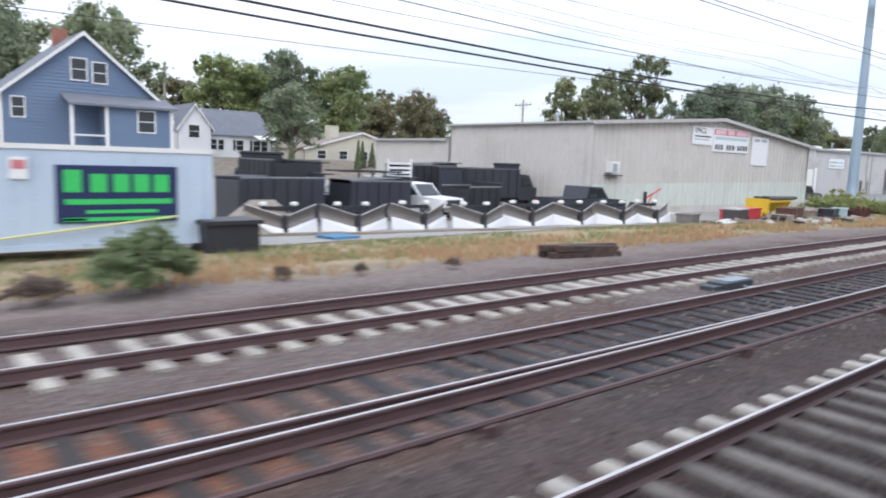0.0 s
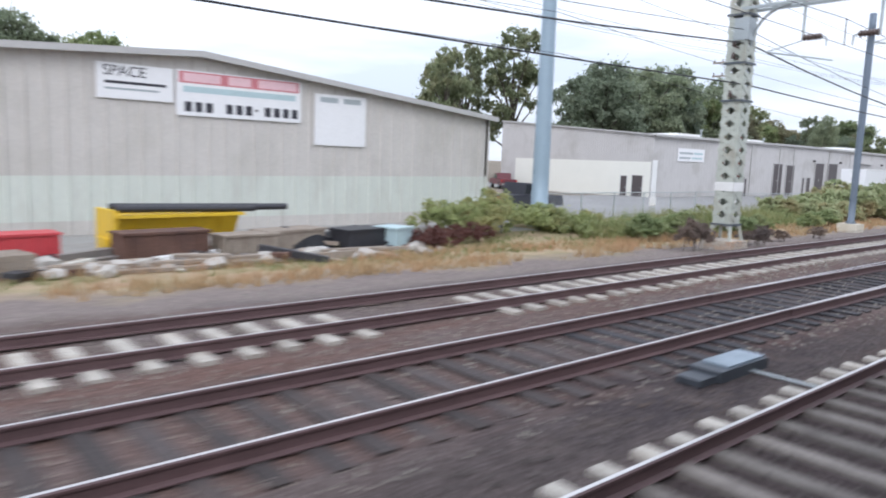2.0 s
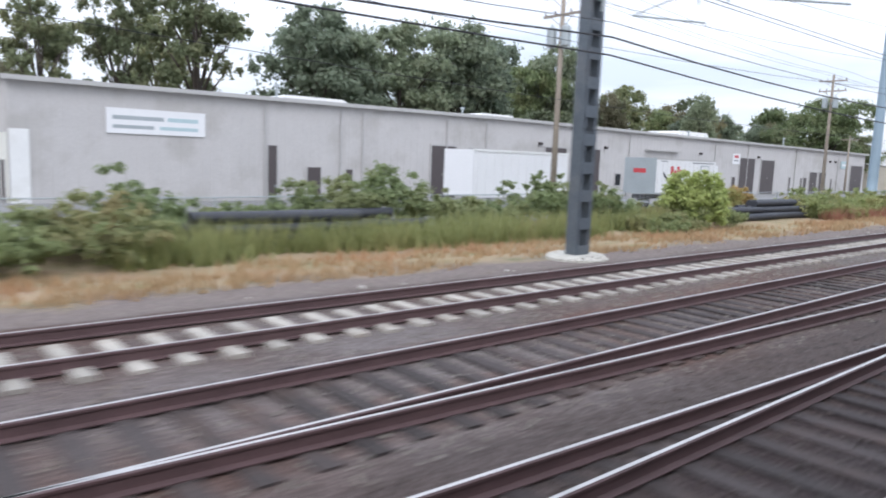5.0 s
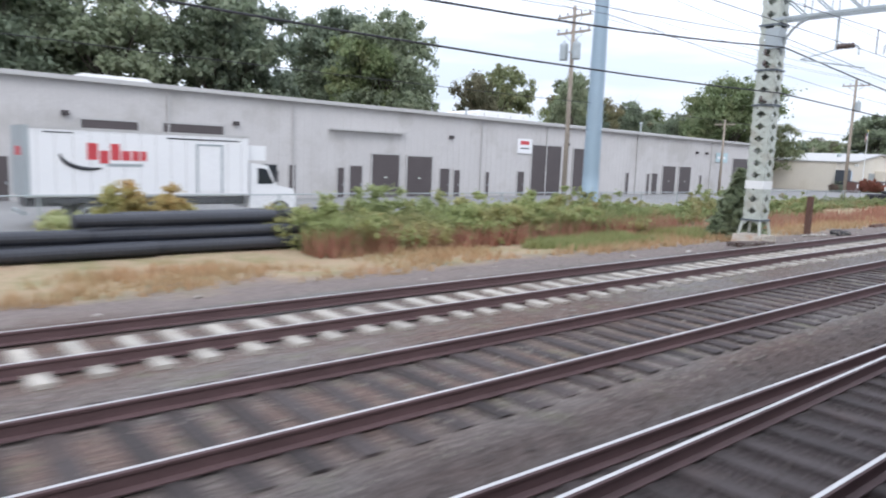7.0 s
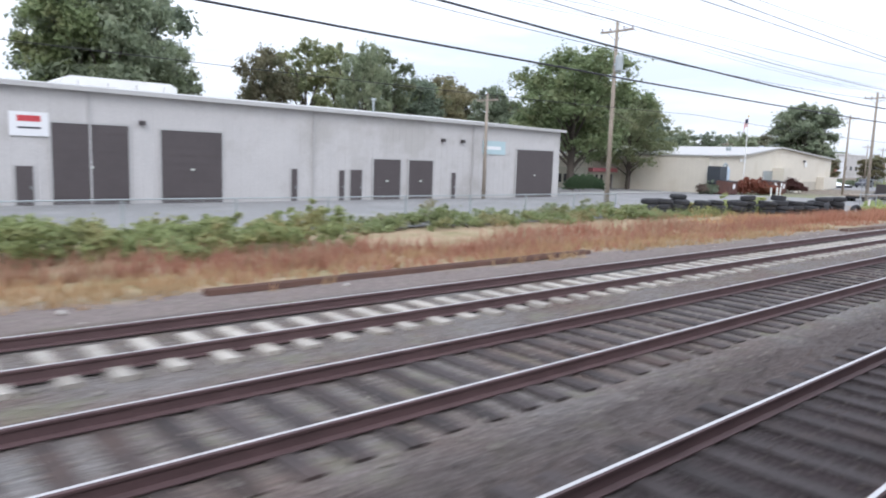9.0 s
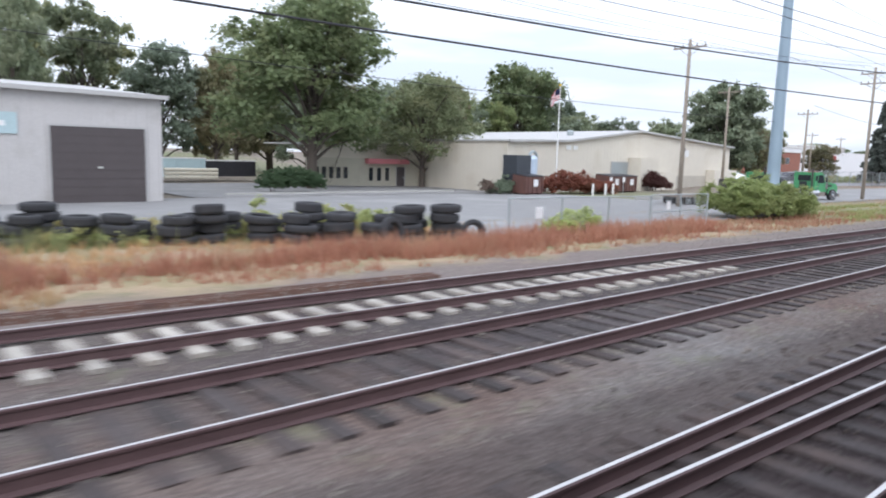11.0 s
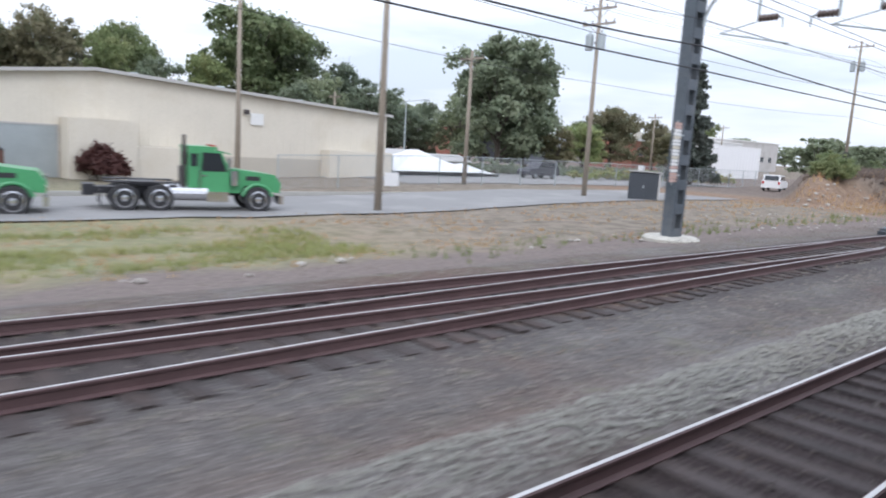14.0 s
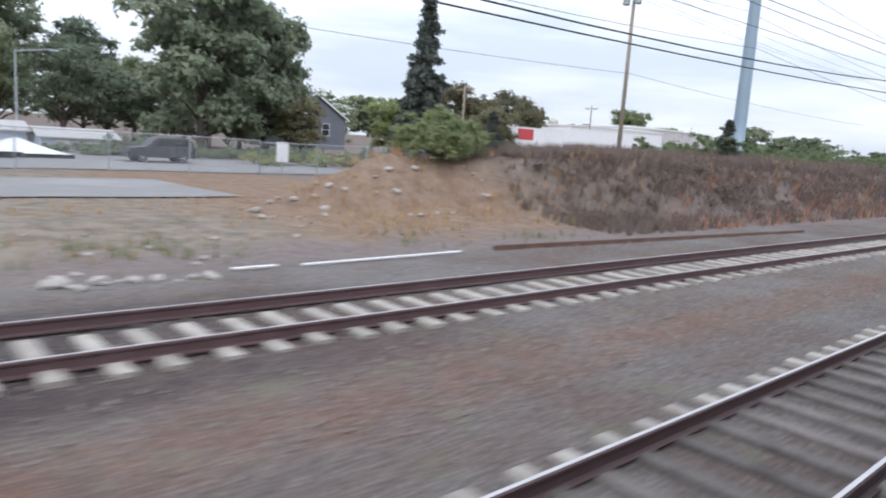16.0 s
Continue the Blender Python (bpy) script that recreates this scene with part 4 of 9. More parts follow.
def portal_truss(x, y0=12.8, y1=-7.2, z=8.1):
    """The truss that spans the tracks from mast to mast, with its hangers."""
    t = thing("catenary_truss", "grey steel truss spanning the tracks with hanging insulators", "catenary truss", pose(x, 0, 0), group="catenary trusses")
    for dx in (-0.3, 0.3):
        for dz in (0.0, 0.9):
            bm = bmesh.new()
            box(bm, dx - 0.05, y1, z + dz - 0.05, dx + 0.05, y0, z + dz + 0.05)
            part("chord", bm, M_STEEL, t)
    k = 0
    y = y1
    while y < y0 - 0.9:
        bm = bmesh.new()
        for dx in (-0.3, 0.3):
            tube(bm, (dx, y, z), (dx, y + 0.95, z + 0.9), 0.03, 0.03, 4)
            tube(bm, (dx, y + 0.95, z + 0.9), (dx, y + 0.95, z), 0.025, 0.025, 4)
        part("brace", bm, M_STEEL, t)
        y += 0.95
    for foot_y, way in ((y0 - 0.35, -1), (y1 + 0.35, 1)):
        bm = bmesh.new()
        for k in range(6):
            a, b = math.pi / 2 * k / 6, math.pi / 2 * (k + 1) / 6
            p, q = [(0, foot_y + way * 1.25 * (1 - math.cos(v)), z - 1.25 + 1.25 * math.sin(v)) for v in (a, b)]
            tube(bm, p, q, 0.05, 0.05, 6, caps=False)
        part("knee_brace", bm, M_STEEL, t)
    for yy in (9.4, 6.05, 2.33, -1.3):
        for dy, zz, way in ((1.3, 6.95, 90), (-1.0, 6.9, -90)):
            bm = bmesh.new()
            tube(bm, (0, yy + dy, z), (0, yy + dy, zz - 0.08), 0.045, 0.045, 6)
            part("hanger", bm, M_STEEL, t)
            bm = bmesh.new()
            lathe(bm, ((0.04, 0), (0.12, 0.06), (0.07, 0.12), (0.12, 0.18), (0.07, 0.24), (0.12, 0.3), (0.07, 0.36), (0.12, 0.42), (0.07, 0.48), (0.12, 0.54), (0.04, 0.62)), 10, pose(0, yy + dy, zz, way, 0, 0))
            part("insulator", bm, M_INSUL, t)
            bm = bmesh.new()
            e = yy + dy - (0.62 if way > 0 else -0.62)
            tube(bm, (0, e, zz), (0, e - (0.12 if way > 0 else -0.12), zz - 0.05), 0.03, 0.03, 6)
            tube(bm, (0, e - (0.12 if way > 0 else -0.12), zz - 0.05), (0, e - (0.14 if way > 0 else -0.14), zz - 0.33), 0.03, 0.025, 6)
            part("hook", bm, M_STEEL, t)
        bm = bmesh.new()
        tube(bm, (0, yy + 2.5, 6.6), (0, yy + 0.3, 6.15), 0.03, 0.025, 6)
        tube(bm, (0, yy + 2.5, 6.6), (0, yy + 1.3, 6.86), 0.02, 0.02, 6)
        part("steady_arm", bm, M_STEEL, t)
    return t


def slotted_column(x, y, height=11.0, label="dark grey built-up steel column on a pale footing"):
    """Two channels held apart by batten plates, so that light shows between them."""
    t = thing("catenary_mast", label, "catenary mast", pose(x, y, ground_z(x, y)), group="catenary masts")
    bm = bmesh.new()
    lathe(bm, ((0.95, -0.3), (0.95, 0.08), (0.85, 0.16)), 12)
    part("footing", bm, M_CONC, t)
    for s in (-1, 1):
        bm = bmesh.new()
        box(bm, s * 0.3 - 0.02, -0.2, 0.1, s * 0.3 + 0.02, 0.2, height)
        box(bm, s * 0.3, -0.2, 0.1, s * 0.18, -0.175, height)
        box(bm, s * 0.3, 0.175, 0.1, s * 0.18, 0.2, height)
        part("channel", bm, M_GREYSTEEL, t)
    z = 0.1
    while z < height:
        for yy in (-0.205, 0.205):
            bm = bmesh.new()
            box(bm, -0.3, yy - 0.01, z, 0.3, yy + 0.01, z + 0.34)
            part("batten_plate", bm, M_GREYSTEEL, t)
        z += 0.82
    return t


def round_pole(x, y, height, r0, r1, mat, label, foot=0.0):
    t = thing("steel_pole", label, "pole", pose(x, y, ground_z(x, y)), group="steel poles")
    bm = bmesh.new()
    prev, n = None, 12
    for i in range(n):
        za, zb = -0.3 + (height + 0.3) * i / n, -0.3 + (height + 0.3) * (i + 1) / n
        ra, rb = r0 + (r1 - r0) * i / n, r0 + (r1 - r0) * (i + 1) / n
        tube(bm, (0, 0, za), (0, 0, zb), ra, rb, 12, caps=i in (0, n - 1))
    bmesh.ops.remove_doubles(bm, verts=bm.verts, dist=0.001)
    part("shaft", bm, mat, t, smooth=True)
    bm = bmesh.new()
    tube(bm, (0, 0, 0), (0, 0, 0.06), r0 * 1.45, r0 * 1.45, 12)
    for k in range(8):
        a = k * math.pi / 4
        tube(bm, (r0 * 1.25 * math.cos(a), r0 * 1.25 * math.sin(a), 0.05), (r0 * 1.25 * math.cos(a), r0 * 1.25 * math.sin(a), 0.14), 0.03, 0.03, 6)
    part("base_flange", bm, mat, t, at=pose(0, 0, foot))
    if foot:
        bm = bmesh.new()
        box(bm, -0.46, -0.46, -0.35, 0.46, 0.46, foot)
        part("pedestal", bm, M_CREAM, t, "cream concrete pedestal", bevel=0.06)
    bm = bmesh.new()
    for k in range(int(height * 1.2)):
        z = 2.5 + k * 0.8
        if z < height:
            s = 1 if k % 2 else -1
            rr = r0 + (r1 - r0) * z / height
            tube(bm, (s * rr * 0.9, 0, z), (s * (rr + 0.14), 0, z), 0.012, 0.012, 4)
    tagged(part("climbing_steps", bm, mat, t), kind="stuff")
    return t


def utility_pole(x, y, height, arms=1, cans=0, mat=None, lean=0.0):
    t = thing("utility_pole", "weathered wooden utility pole with crossarm", "utility pole", pose(x, y, ground_z(x, y), lean, lean * 0.6, 0), group="utility poles")
    bm = bmesh.new()
    tube(bm, (0, 0, -0.3), (0, 0, height + 0.5), 0.17, 0.1, 10)
    part("pole", bm, mat or M_WOODPOLE, t, smooth=True)
    for k in range(arms):
        z = height - 0.1 - 0.9 * k
        bm = bmesh.new()
        box(bm, -0.06, -1.2, z, 0.05, 1.2, z + 0.11)
        tube(bm, (0, -0.7, z), (0, 0, z - 0.55), 0.018, 0.018, 4)
        tube(bm, (0, 0.7, z), (0, 0, z - 0.55), 0.018, 0.018, 4)
        part("crossarm", bm, M_WOODPOLE, t)
        for yy in (-1.1, -0.5, 0.5, 1.1):
            bm = bmesh.new()
            lathe(bm, ((0.02, 0), (0.05, 0.05), (0.03, 0.1), (0.05, 0.13), (0.02, 0.2)), 7, pose(0, yy, z + 0.11))
            part("insulator", bm, M_INSUL, t)
    for k in range(cans):
        bm = bmesh.new()
        a = (-0.45, 0.45, 0.0)[k]
        lathe(bm, ((0.2, 0), (0.24, 0.05), (0.24, 0.85), (0.2, 0.95), (0.06, 0.98), (0.06, 1.1)), 12, pose(-0.2, a, height - 2.5))
        box(bm, -0.2, a * 0.2 - 0.03, height - 2.1, 0, a * 0.2 + 0.03, height - 2.0)
        part("transformer", bm, M_STEEL, t)
    return t


M_CREAM = material("cream_concrete", (0.66, 0.61, 0.5), 0.8, 0, 0.1, 2, 25, 0.15, (0.5, 0.44, 0.33), 0.5, 2)
MASTS = ((61.3, 12.8), (155.9, 13.0), (247.2, 12.3))
for mx, my in MASTS:
    lattice_mast(mx, my)
    portal_truss(mx, my)
    lattice_mast(mx, -7.4)
for cx, cy in ((108.8, 13.3), (278.2, 12.85)):
    slotted_column(cx, cy)
    portal_truss(cx, cy)
    slotted_column(cx, -7.4)
for px, py in ((61.75, 22.3), (156.0, 21.2), (247.9, 21.2), (336.3, 20.5)):
    round_pole(px, py, 17.0, 0.42, 0.26, M_BLUEPOLE, "tall tapered blue-grey steel transmission pole")
round_pole(75.2, 13.55, 10.6, 0.16, 0.16, M_GREYBLUE := material("slate_paint", (0.17, 0.21, 0.26), 0.5, 0.2, 0.1, 1, 20, 0.05), "slim slate-blue steel catenary pole on a cream pedestal", foot=0.42)
POLES = ((83.2, 25.0, 10.3, 2, 0), (119.1, 23.3, 11.0, 2, 2), (161.0, 27.0, 11.3, 2, 2), (202.0, 26.7, 11.2, 1, 1), (245.0, 26.1, 10.6, 1, 0), (274.6, 25.0, 11.6, 2, 0), (292.2, 27.6, 11.4, 2, 2), (335.0, 28.2, 13.2, 1, 2))
for row in POLES:
    utility_pole(*row)
for x, y, h in ((274.4, 38.9, 10.7), (291.1, 37.6, 8.9), (90, 75.5, 8.2), (89.5, 59.5, 4.4), (56.5, 54.3, 9.3), (205.3, 41.2, 8.0), (26, 78, 9.5), (300, 70, 7.6), (352, 62, 9.0), (388, 70, 9.5)):
    utility_pole(x, y, h, 1, 0)


def wire(points, radius, label, sag=0.0):
    """A hanging wire through its supports; sag: metres in the middle of each span."""
    t = new("wire", bpy.data.curves.new("wire", "CURVE"))
    cu = t.data
    cu.dimensions, cu.bevel_depth, cu.bevel_resolution = "3D", radius, 1
    cu.materials.append(M_WIRE)
    pts = []
    for a, b in zip(points, points[1:]):
        for i in range(10):
            u = i / 10
            p = Vector(a).lerp(Vector(b), u)
            p.z -= 4 * sag * u * (1 - u)
            pts.append(p)
    pts.append(Vector(points[-1]))
    sp = cu.splines.new("POLY")
    sp.points.add(len(pts) - 1)
    for s, p in zip(sp.points, pts):
        s.co = (*p, 1)
    me = bpy.data.meshes.new_from_object(t)
    bpy.data.objects.remove(t)
    return tagged(new("overhead_wire", me), label, "wire", group="overhead wires")


# feeders on the masts: place along the line, height, sag of the span that follows
FEEDER_LOW = ((-28, 5.75, 0.62), (61.3, 5.55, 0.32), (108.8, 5.6, 0.52), (155.9, 5.42, 0.55), (247.4, 5.8, 0.16), (278.2, 5.52, 0.42), (341, 6.85, 0.4), (430, 6.6, 0))
FEEDER_HIGH = ((-33, 7.4, 1.95), (61.3, 6.95, 1.0), (108.8, 6.1, 0.85), (155.9, 7.1, 1.6), (247.4, 7.52, 0.75), (278.2, 6.27, 0.9), (341, 7.6, 0.9), (430, 7.4, 0))
FEEDER_THIN = ((-33, 8.1, 1.9), (61.3, 7.4, 1.05), (108.8, 6.5, 0.6), (155.9, 7.45, 1.3), (247.4, 8.3, 0.9), (278.2, 7.1, 0.1), (341, 7.9, 0.4), (430, 7.4, 0))
for spans, radius, label in ((FEEDER_LOW, 0.025, "thick black feeder cable between masts"), (FEEDER_HIGH, 0.027, "thick black feeder cable between masts"), (FEEDER_THIN, 0.012, "thin black cable between masts")):
    for (xa, za, sag), (xb, zb, _) in zip(spans, spans[1:]):
        wire([(xa, 12.55, za), (xb, 12.55, zb)], radius, label, sag)
# a thin line along the yards, far behind the masts
wire([(-30, 21.3, 5.6), (61.75, 21.3, 7.4), (108, 21.3, 5.5), (156, 21.2, 5.3), (202, 21.2, 5.5), (247.9, 21.2, 5.3)], 0.012, "thin service wire along the yards", 0.2)
wire([(262, 24.9, 7.4), (292.2, 27.4, 6.9), (335, 28, 7.9), (385, 29, 7.6)], 0.013, "thin service wire between wooden poles", 0.3)
# contact and carrier wires over the tracks
for yy in (9.4, 6.05, 2.33):
    wire([(-33, yy, 7.4), (61.3, yy, 7.4), (155.9, yy, 7.4), (247.2, yy * 0.97, 7.4), (340, yy * 0.9, 7.4)], 0.011, "thin carrier wire over a track", 0.75)
    wire([(-33, yy, 6.6), (61.3, yy, 6.6), (155.9, yy, 6.6), (247.2, yy * 0.97, 6.6), (340, yy * 0.9, 6.6)], 0.01, "thin contact wire over a track", 0.05)
for xx in (61.3, 155.9, 247.2):
    for yy in (9.4, 6.05, 2.33):
        wire([(xx, yy * (0.97 if xx > 200 else 1), 6.59), (xx + 0.01, yy * (0.97 if xx > 200 else 1), 7.42)], 0.02, "short hanger rod between carrier and contact wire")
# the wooden pole line
line = [(p[0], p[1], p[2]) for p in POLES]
def along(dy, dz, r, s, label):
    wire([(-60, 25 + dy, 10.0 + dz), (16, 25 + dy, 10.0 + dz), (50, 25 + dy, 10.1 + dz)] + [(x, y + dy, z + dz) for x, y, z in line] + [(385, 29 + dy, 12.5 + dz), (440, 30, 12.5 + dz)], r, label, s)
for dy, dz in ((-1.1, 0.25), (0.5, 0.25), (1.1, 0.25)):
    along(dy, dz, 0.011, 0.35, "thin power wire between wooden poles")
# conductors on the tall poles
for dy, z in ((-0.5, 9.3), (0.5, 11.6), (-0.5, 13.9)):
    wire([(-32, 22.3 + dy, z), (61.75, 22.3 + dy, z), (156, 21.2 + dy, z), (247.9, 21.2 + dy, z), (336.3, 20.5 + dy, z), (430, 20 + dy, z)], 0.013, "thin conductor between tall steel poles", 1.4)

# ---- plants ----
def leaf_material(name, dark, light, tint=None, amount=0.3, through_light=0.5):
    m = bpy.data.materials.new(name)
    m.use_nodes = True
    n, l = m.node_tree.nodes, m.node_tree.links
    b = n["Principled BSDF"]
    b.inputs["Roughness"].default_value = 0.6
    b.inputs["Specular IOR Level"].default_value = 0.3
    geo = n.new("ShaderNodeNewGeometry")
    r = n.new("ShaderNodeValToRGB")
    els = r.color_ramp.elements
    els[0].color = (*(d * 0.72 + g * 0.28 for d, g in zip(dark, light)), 1)
    els[1].color = (*(d * 0.22 + g * 0.78 for d, g in zip(dark, light)), 1)
    l.new(geo.outputs["Random Per Island"], r.inputs["Fac"])
    t = n.new("ShaderNodeTexNoise")
    t.inputs["Scale"].default_value, t.inputs["Detail"].default_value = 0.45, 4
    l.new(geo.outputs["Position"], t.inputs["Vector"])
    x = n.new("ShaderNodeMixRGB")
    x.inputs["Color2"].default_value = (*(tint or light), 1)
    f = n.new("ShaderNodeValToRGB")
    f.color_ramp.elements[0].position, f.color_ramp.elements[1].position = 0.48, 0.66
    f.color_ramp.elements[1].color = (amount, amount, amount, 1)
    l.new(t.outputs["Fac"], f.inputs["Fac"])
    l.new(f.outputs["Color"], x.inputs["Fac"])
    l.new(r.outputs["Color"], x.inputs["Color1"])
    info = n.new("ShaderNodeObjectInfo")
    k = n.new("ShaderNodeValToRGB")
    k.color_ramp.elements[0].color, k.color_ramp.elements[1].color = (0.78, 0.8, 0.8, 1), (1.2, 1.15, 1.0, 1)
    l.new(info.outputs["Random"], k.inputs["Fac"])
    y = n.new("ShaderNodeMixRGB")
    y.blend_type = "MULTIPLY"
    y.inputs["Fac"].default_value = 1
    l.new(x.outputs["Color"], y.inputs["Color1"])
    l.new(k.outputs["Color"], y.inputs["Color2"])
    l.new(y.outputs["Color"], b.inputs["Base Color"])
    if through_light:
        tr = n.new("ShaderNodeBsdfTranslucent")
        both = n.new("ShaderNodeMixShader")
        both.inputs["Fac"].default_value = through_light
        l.new(y.outputs["Color"], tr.inputs["Color"])
        l.new(b.outputs["BSDF"], both.inputs[1])
        l.new(tr.outputs["BSDF"], both.inputs[2])
        l.new(both.outputs["Shader"], n["Material Output"].inputs["Surface"])
    return m


M_LEAF = leaf_material("leaf_green", (0.15, 0.2, 0.11), (0.35, 0.42, 0.215), (0.39, 0.385, 0.21), 0.5)
M_LEAF_DARK = leaf_material("leaf_dark", (0.165, 0.208, 0.155), (0.36, 0.42, 0.3), (0.33, 0.345, 0.25), 0.4)
M_LEAF_PALE = leaf_material("leaf_pale", (0.131, 0.161, 0.0949), (0.327, 0.37, 0.224), (0.392, 0.37, 0.224), 0.5)
M_LEAF_RED = leaf_material("leaf_russet", (0.165, 0.16, 0.105), (0.33, 0.3, 0.2), (0.17, 0.21, 0.125), 0.6)
M_LEAF_KNOT = leaf_material("leaf_broad", (0.3, 0.37, 0.17), (0.66, 0.67, 0.41), (0.6, 0.38, 0.22), 0.55)
M_LEAF_HEDGE = leaf_material("leaf_hedge", (0.07, 0.12, 0.07), (0.15, 0.23, 0.13), (0.13, 0.19, 0.1), 0.3)
M_LEAF_LIME = leaf_material("leaf_lime", (0.33, 0.41, 0.15), (0.63, 0.7, 0.31), (0.5, 0.54, 0.22), 0.4)
M_LEAF_PURPLE = leaf_material("leaf_purple", (0.0805, 0.0345, 0.036), (0.196, 0.092, 0.084), (0.138, 0.0805, 0.06), 0.5)
M_LEAF_FIRE = leaf_material("leaf_red", (0.2, 0.07, 0.055), (0.42, 0.17, 0.12), (0.3, 0.2, 0.12), 0.5)
M_LEAF_AUTUMN = leaf_material("leaf_autumn", (0.24, 0.28, 0.11), (0.5, 0.44, 0.22), (0.56, 0.3, 0.15), 0.7)
M_LEAF_OLIVE = leaf_material("leaf_olive", (0.2, 0.26, 0.1), (0.46, 0.52, 0.23), (0.44, 0.42, 0.22), 0.4)
M_LEAF_WEED = leaf_material("leaf_weed", (0.22, 0.28, 0.12), (0.46, 0.5, 0.25), (0.52, 0.36, 0.2), 0.5)
M_LEAF_DRY = leaf_material("leaf_dry", (0.155, 0.12, 0.112), (0.29, 0.235, 0.215), (0.28, 0.2, 0.15), 0.4)
M_SPRUCE = leaf_material("spruce_needles", (0.1, 0.12, 0.11), (0.22, 0.25, 0.22), (0.2, 0.19, 0.17), 0.4)
M_BARK = material("bark", (0.11, 0.09, 0.075), 0.9, 0, 0.3, 3, 25, 0.5, stretch=(1, 1, 0.2))
M_DRYGRASS = leaf_material("grass_dry", (0.4, 0.27, 0.15), (0.62, 0.45, 0.28), (0.58, 0.33, 0.2), 0.65)
M_GREENGRASS = leaf_material("grass_green", (0.18, 0.215, 0.09), (0.36, 0.385, 0.19), (0.38, 0.33, 0.17), 0.5)
M_REDGRASS = leaf_material("grass_red", (0.4, 0.17, 0.12), (0.56, 0.31, 0.22), (0.5, 0.38, 0.25), 0.55)


def leaf_mesh(name, mat, centres, radii, per, size, rng, flat=0.6, aspect=1.6):
    """Leaves as small bent quads, scattered through round clumps."""
    c = np.repeat(np.array(centres), per, 0)
    r = np.repeat(np.array(radii), per)
    k = len(c)
    d = rng.normal(size=(k, 3))
    d /= np.linalg.norm(d, axis=1)[:, None]
    p = c + d * (r * np.minimum(np.abs(rng.normal(0.55, 0.38, k)), 1.7))[:, None] * np.array((1, 1, 0.72))
    nrm = d * flat + rng.normal(size=(k, 3)) * 0.5 + np.array((0, -0.15, 0.5))
    nrm /= np.linalg.norm(nrm, axis=1)[:, None]
    a = np.cross(nrm, rng.normal(size=(k, 3)))
    a /= np.linalg.norm(a, axis=1)[:, None]
    b = np.cross(nrm, a)
    s = size * rng.uniform(0.6, 1.3, k)[:, None]
    v = np.stack((p - a * s * aspect * 0.62, p + a * s * aspect * 0.45 + b * s * 0.62, p + a * s * aspect * 0.45 - b * s * 0.62 - nrm * s * 0.2), 1).reshape(-1, 3)
    f = np.arange(3 * k).reshape(-1, 3)
    me = bpy.data.meshes.new(name)
    me.from_pydata(v.tolist(), [], f.tolist())
    me.materials.append(mat)
    return me


def crown_points(rng, lobes, count, clump, fill=0.25):
    """Clump centres over the surface of a lumpy crown: lobes are rows of (x, y, z, radius, height radius)."""
    lob = np.array(lobes)
    w = lob[:, 3] ** 2
    pick = rng.choice(len(lob), count, p=w / w.sum())
    d = rng.normal(size=(count, 3))
    d /= np.linalg.norm(d, axis=1)[:, None]
    d[:, 2] = np.where(d[:, 2] < -0.35, -d[:, 2] * 0.5, d[:, 2])
    depth = np.where(rng.uniform(size=count) < fill, rng.uniform(0.2, 0.8, count), rng.uniform(0.85, 1.05, count))
    p = lob[pick, :3] + d * np.stack((lob[pick, 3], lob[pick, 3], lob[pick, 4]), 1) * depth[:, None]
    return p, rng.uniform(0.35, 1.3, count) * clump


def broad_tree(name, label, mat, seed, airy=0.0, spread=1.0, low=0.03, count=420, per=52, size=0.165, clump=0.72):
    """A tree ten metres high."""
    rng = np.random.default_rng(seed)
    t = thing(name, label, "tree")
    lobes = []
    for i in range(17):
        a = 2.4 * i + rng.uniform(-0.5, 0.5)
        h = low + 0.12 + (0.74 - low) * ((i + 0.5) / 17) + rng.uniform(-0.04, 0.04)
        reach = spread * 2.3 * min(1.0, 1.5 * math.sin(math.pi * min(0.95, max(0.22, (h - low * 0.6) / (1.04 - low * 0.6))))) * rng.uniform(0.65, 1.05)
        r = rng.uniform(1.05, 1.6) * (1 - 0.35 * airy)
        lobes.append((reach * math.cos(a), reach * math.sin(a), 10 * h, r * spread, r * 0.85))
    lobes.append((0, 0, 8.5, 1.25 * spread, 1.3))
    lobes.append((0, 0, 6.2, 1.9 * spread, 1.9))
    pts, rad = crown_points(rng, lobes, int(count * (1 - 0.35 * airy)), clump, 0.2)
    bm = bmesh.new()
    tube(bm, (0, 0, -0.4), (0.05, 0.05, 3.2), 0.26, 0.19, 9)
    tube(bm, (0.05, 0.05, 3.2), (0, 0.1, 7.8), 0.19, 0.05, 7)
    for x, y, z, r, _ in lobes[:17]:
        z0 = max(0.8 + low * 4, z * 0.5)
        mid = Vector((x * 0.45, y * 0.45, (z0 + z) * 0.5 + 0.2))
        tube(bm, (0.03, 0.05, z0), mid, 0.1, 0.065, 5, caps=False)
        tube(bm, mid, (x, y, z), 0.065, 0.025, 5, caps=False)
        e = Vector((x, y, z)) + Vector(rng.normal(size=3)) * r * 0.6
        tube(bm, mid.lerp(Vector((x, y, z)), 0.6), e, 0.03, 0.01, 4)
    part("trunk", bm, M_BARK, t)
    crown = new("crown", leaf_mesh("crown", mat, pts, rad, per, size, rng))
    crown.parent = t
    return t


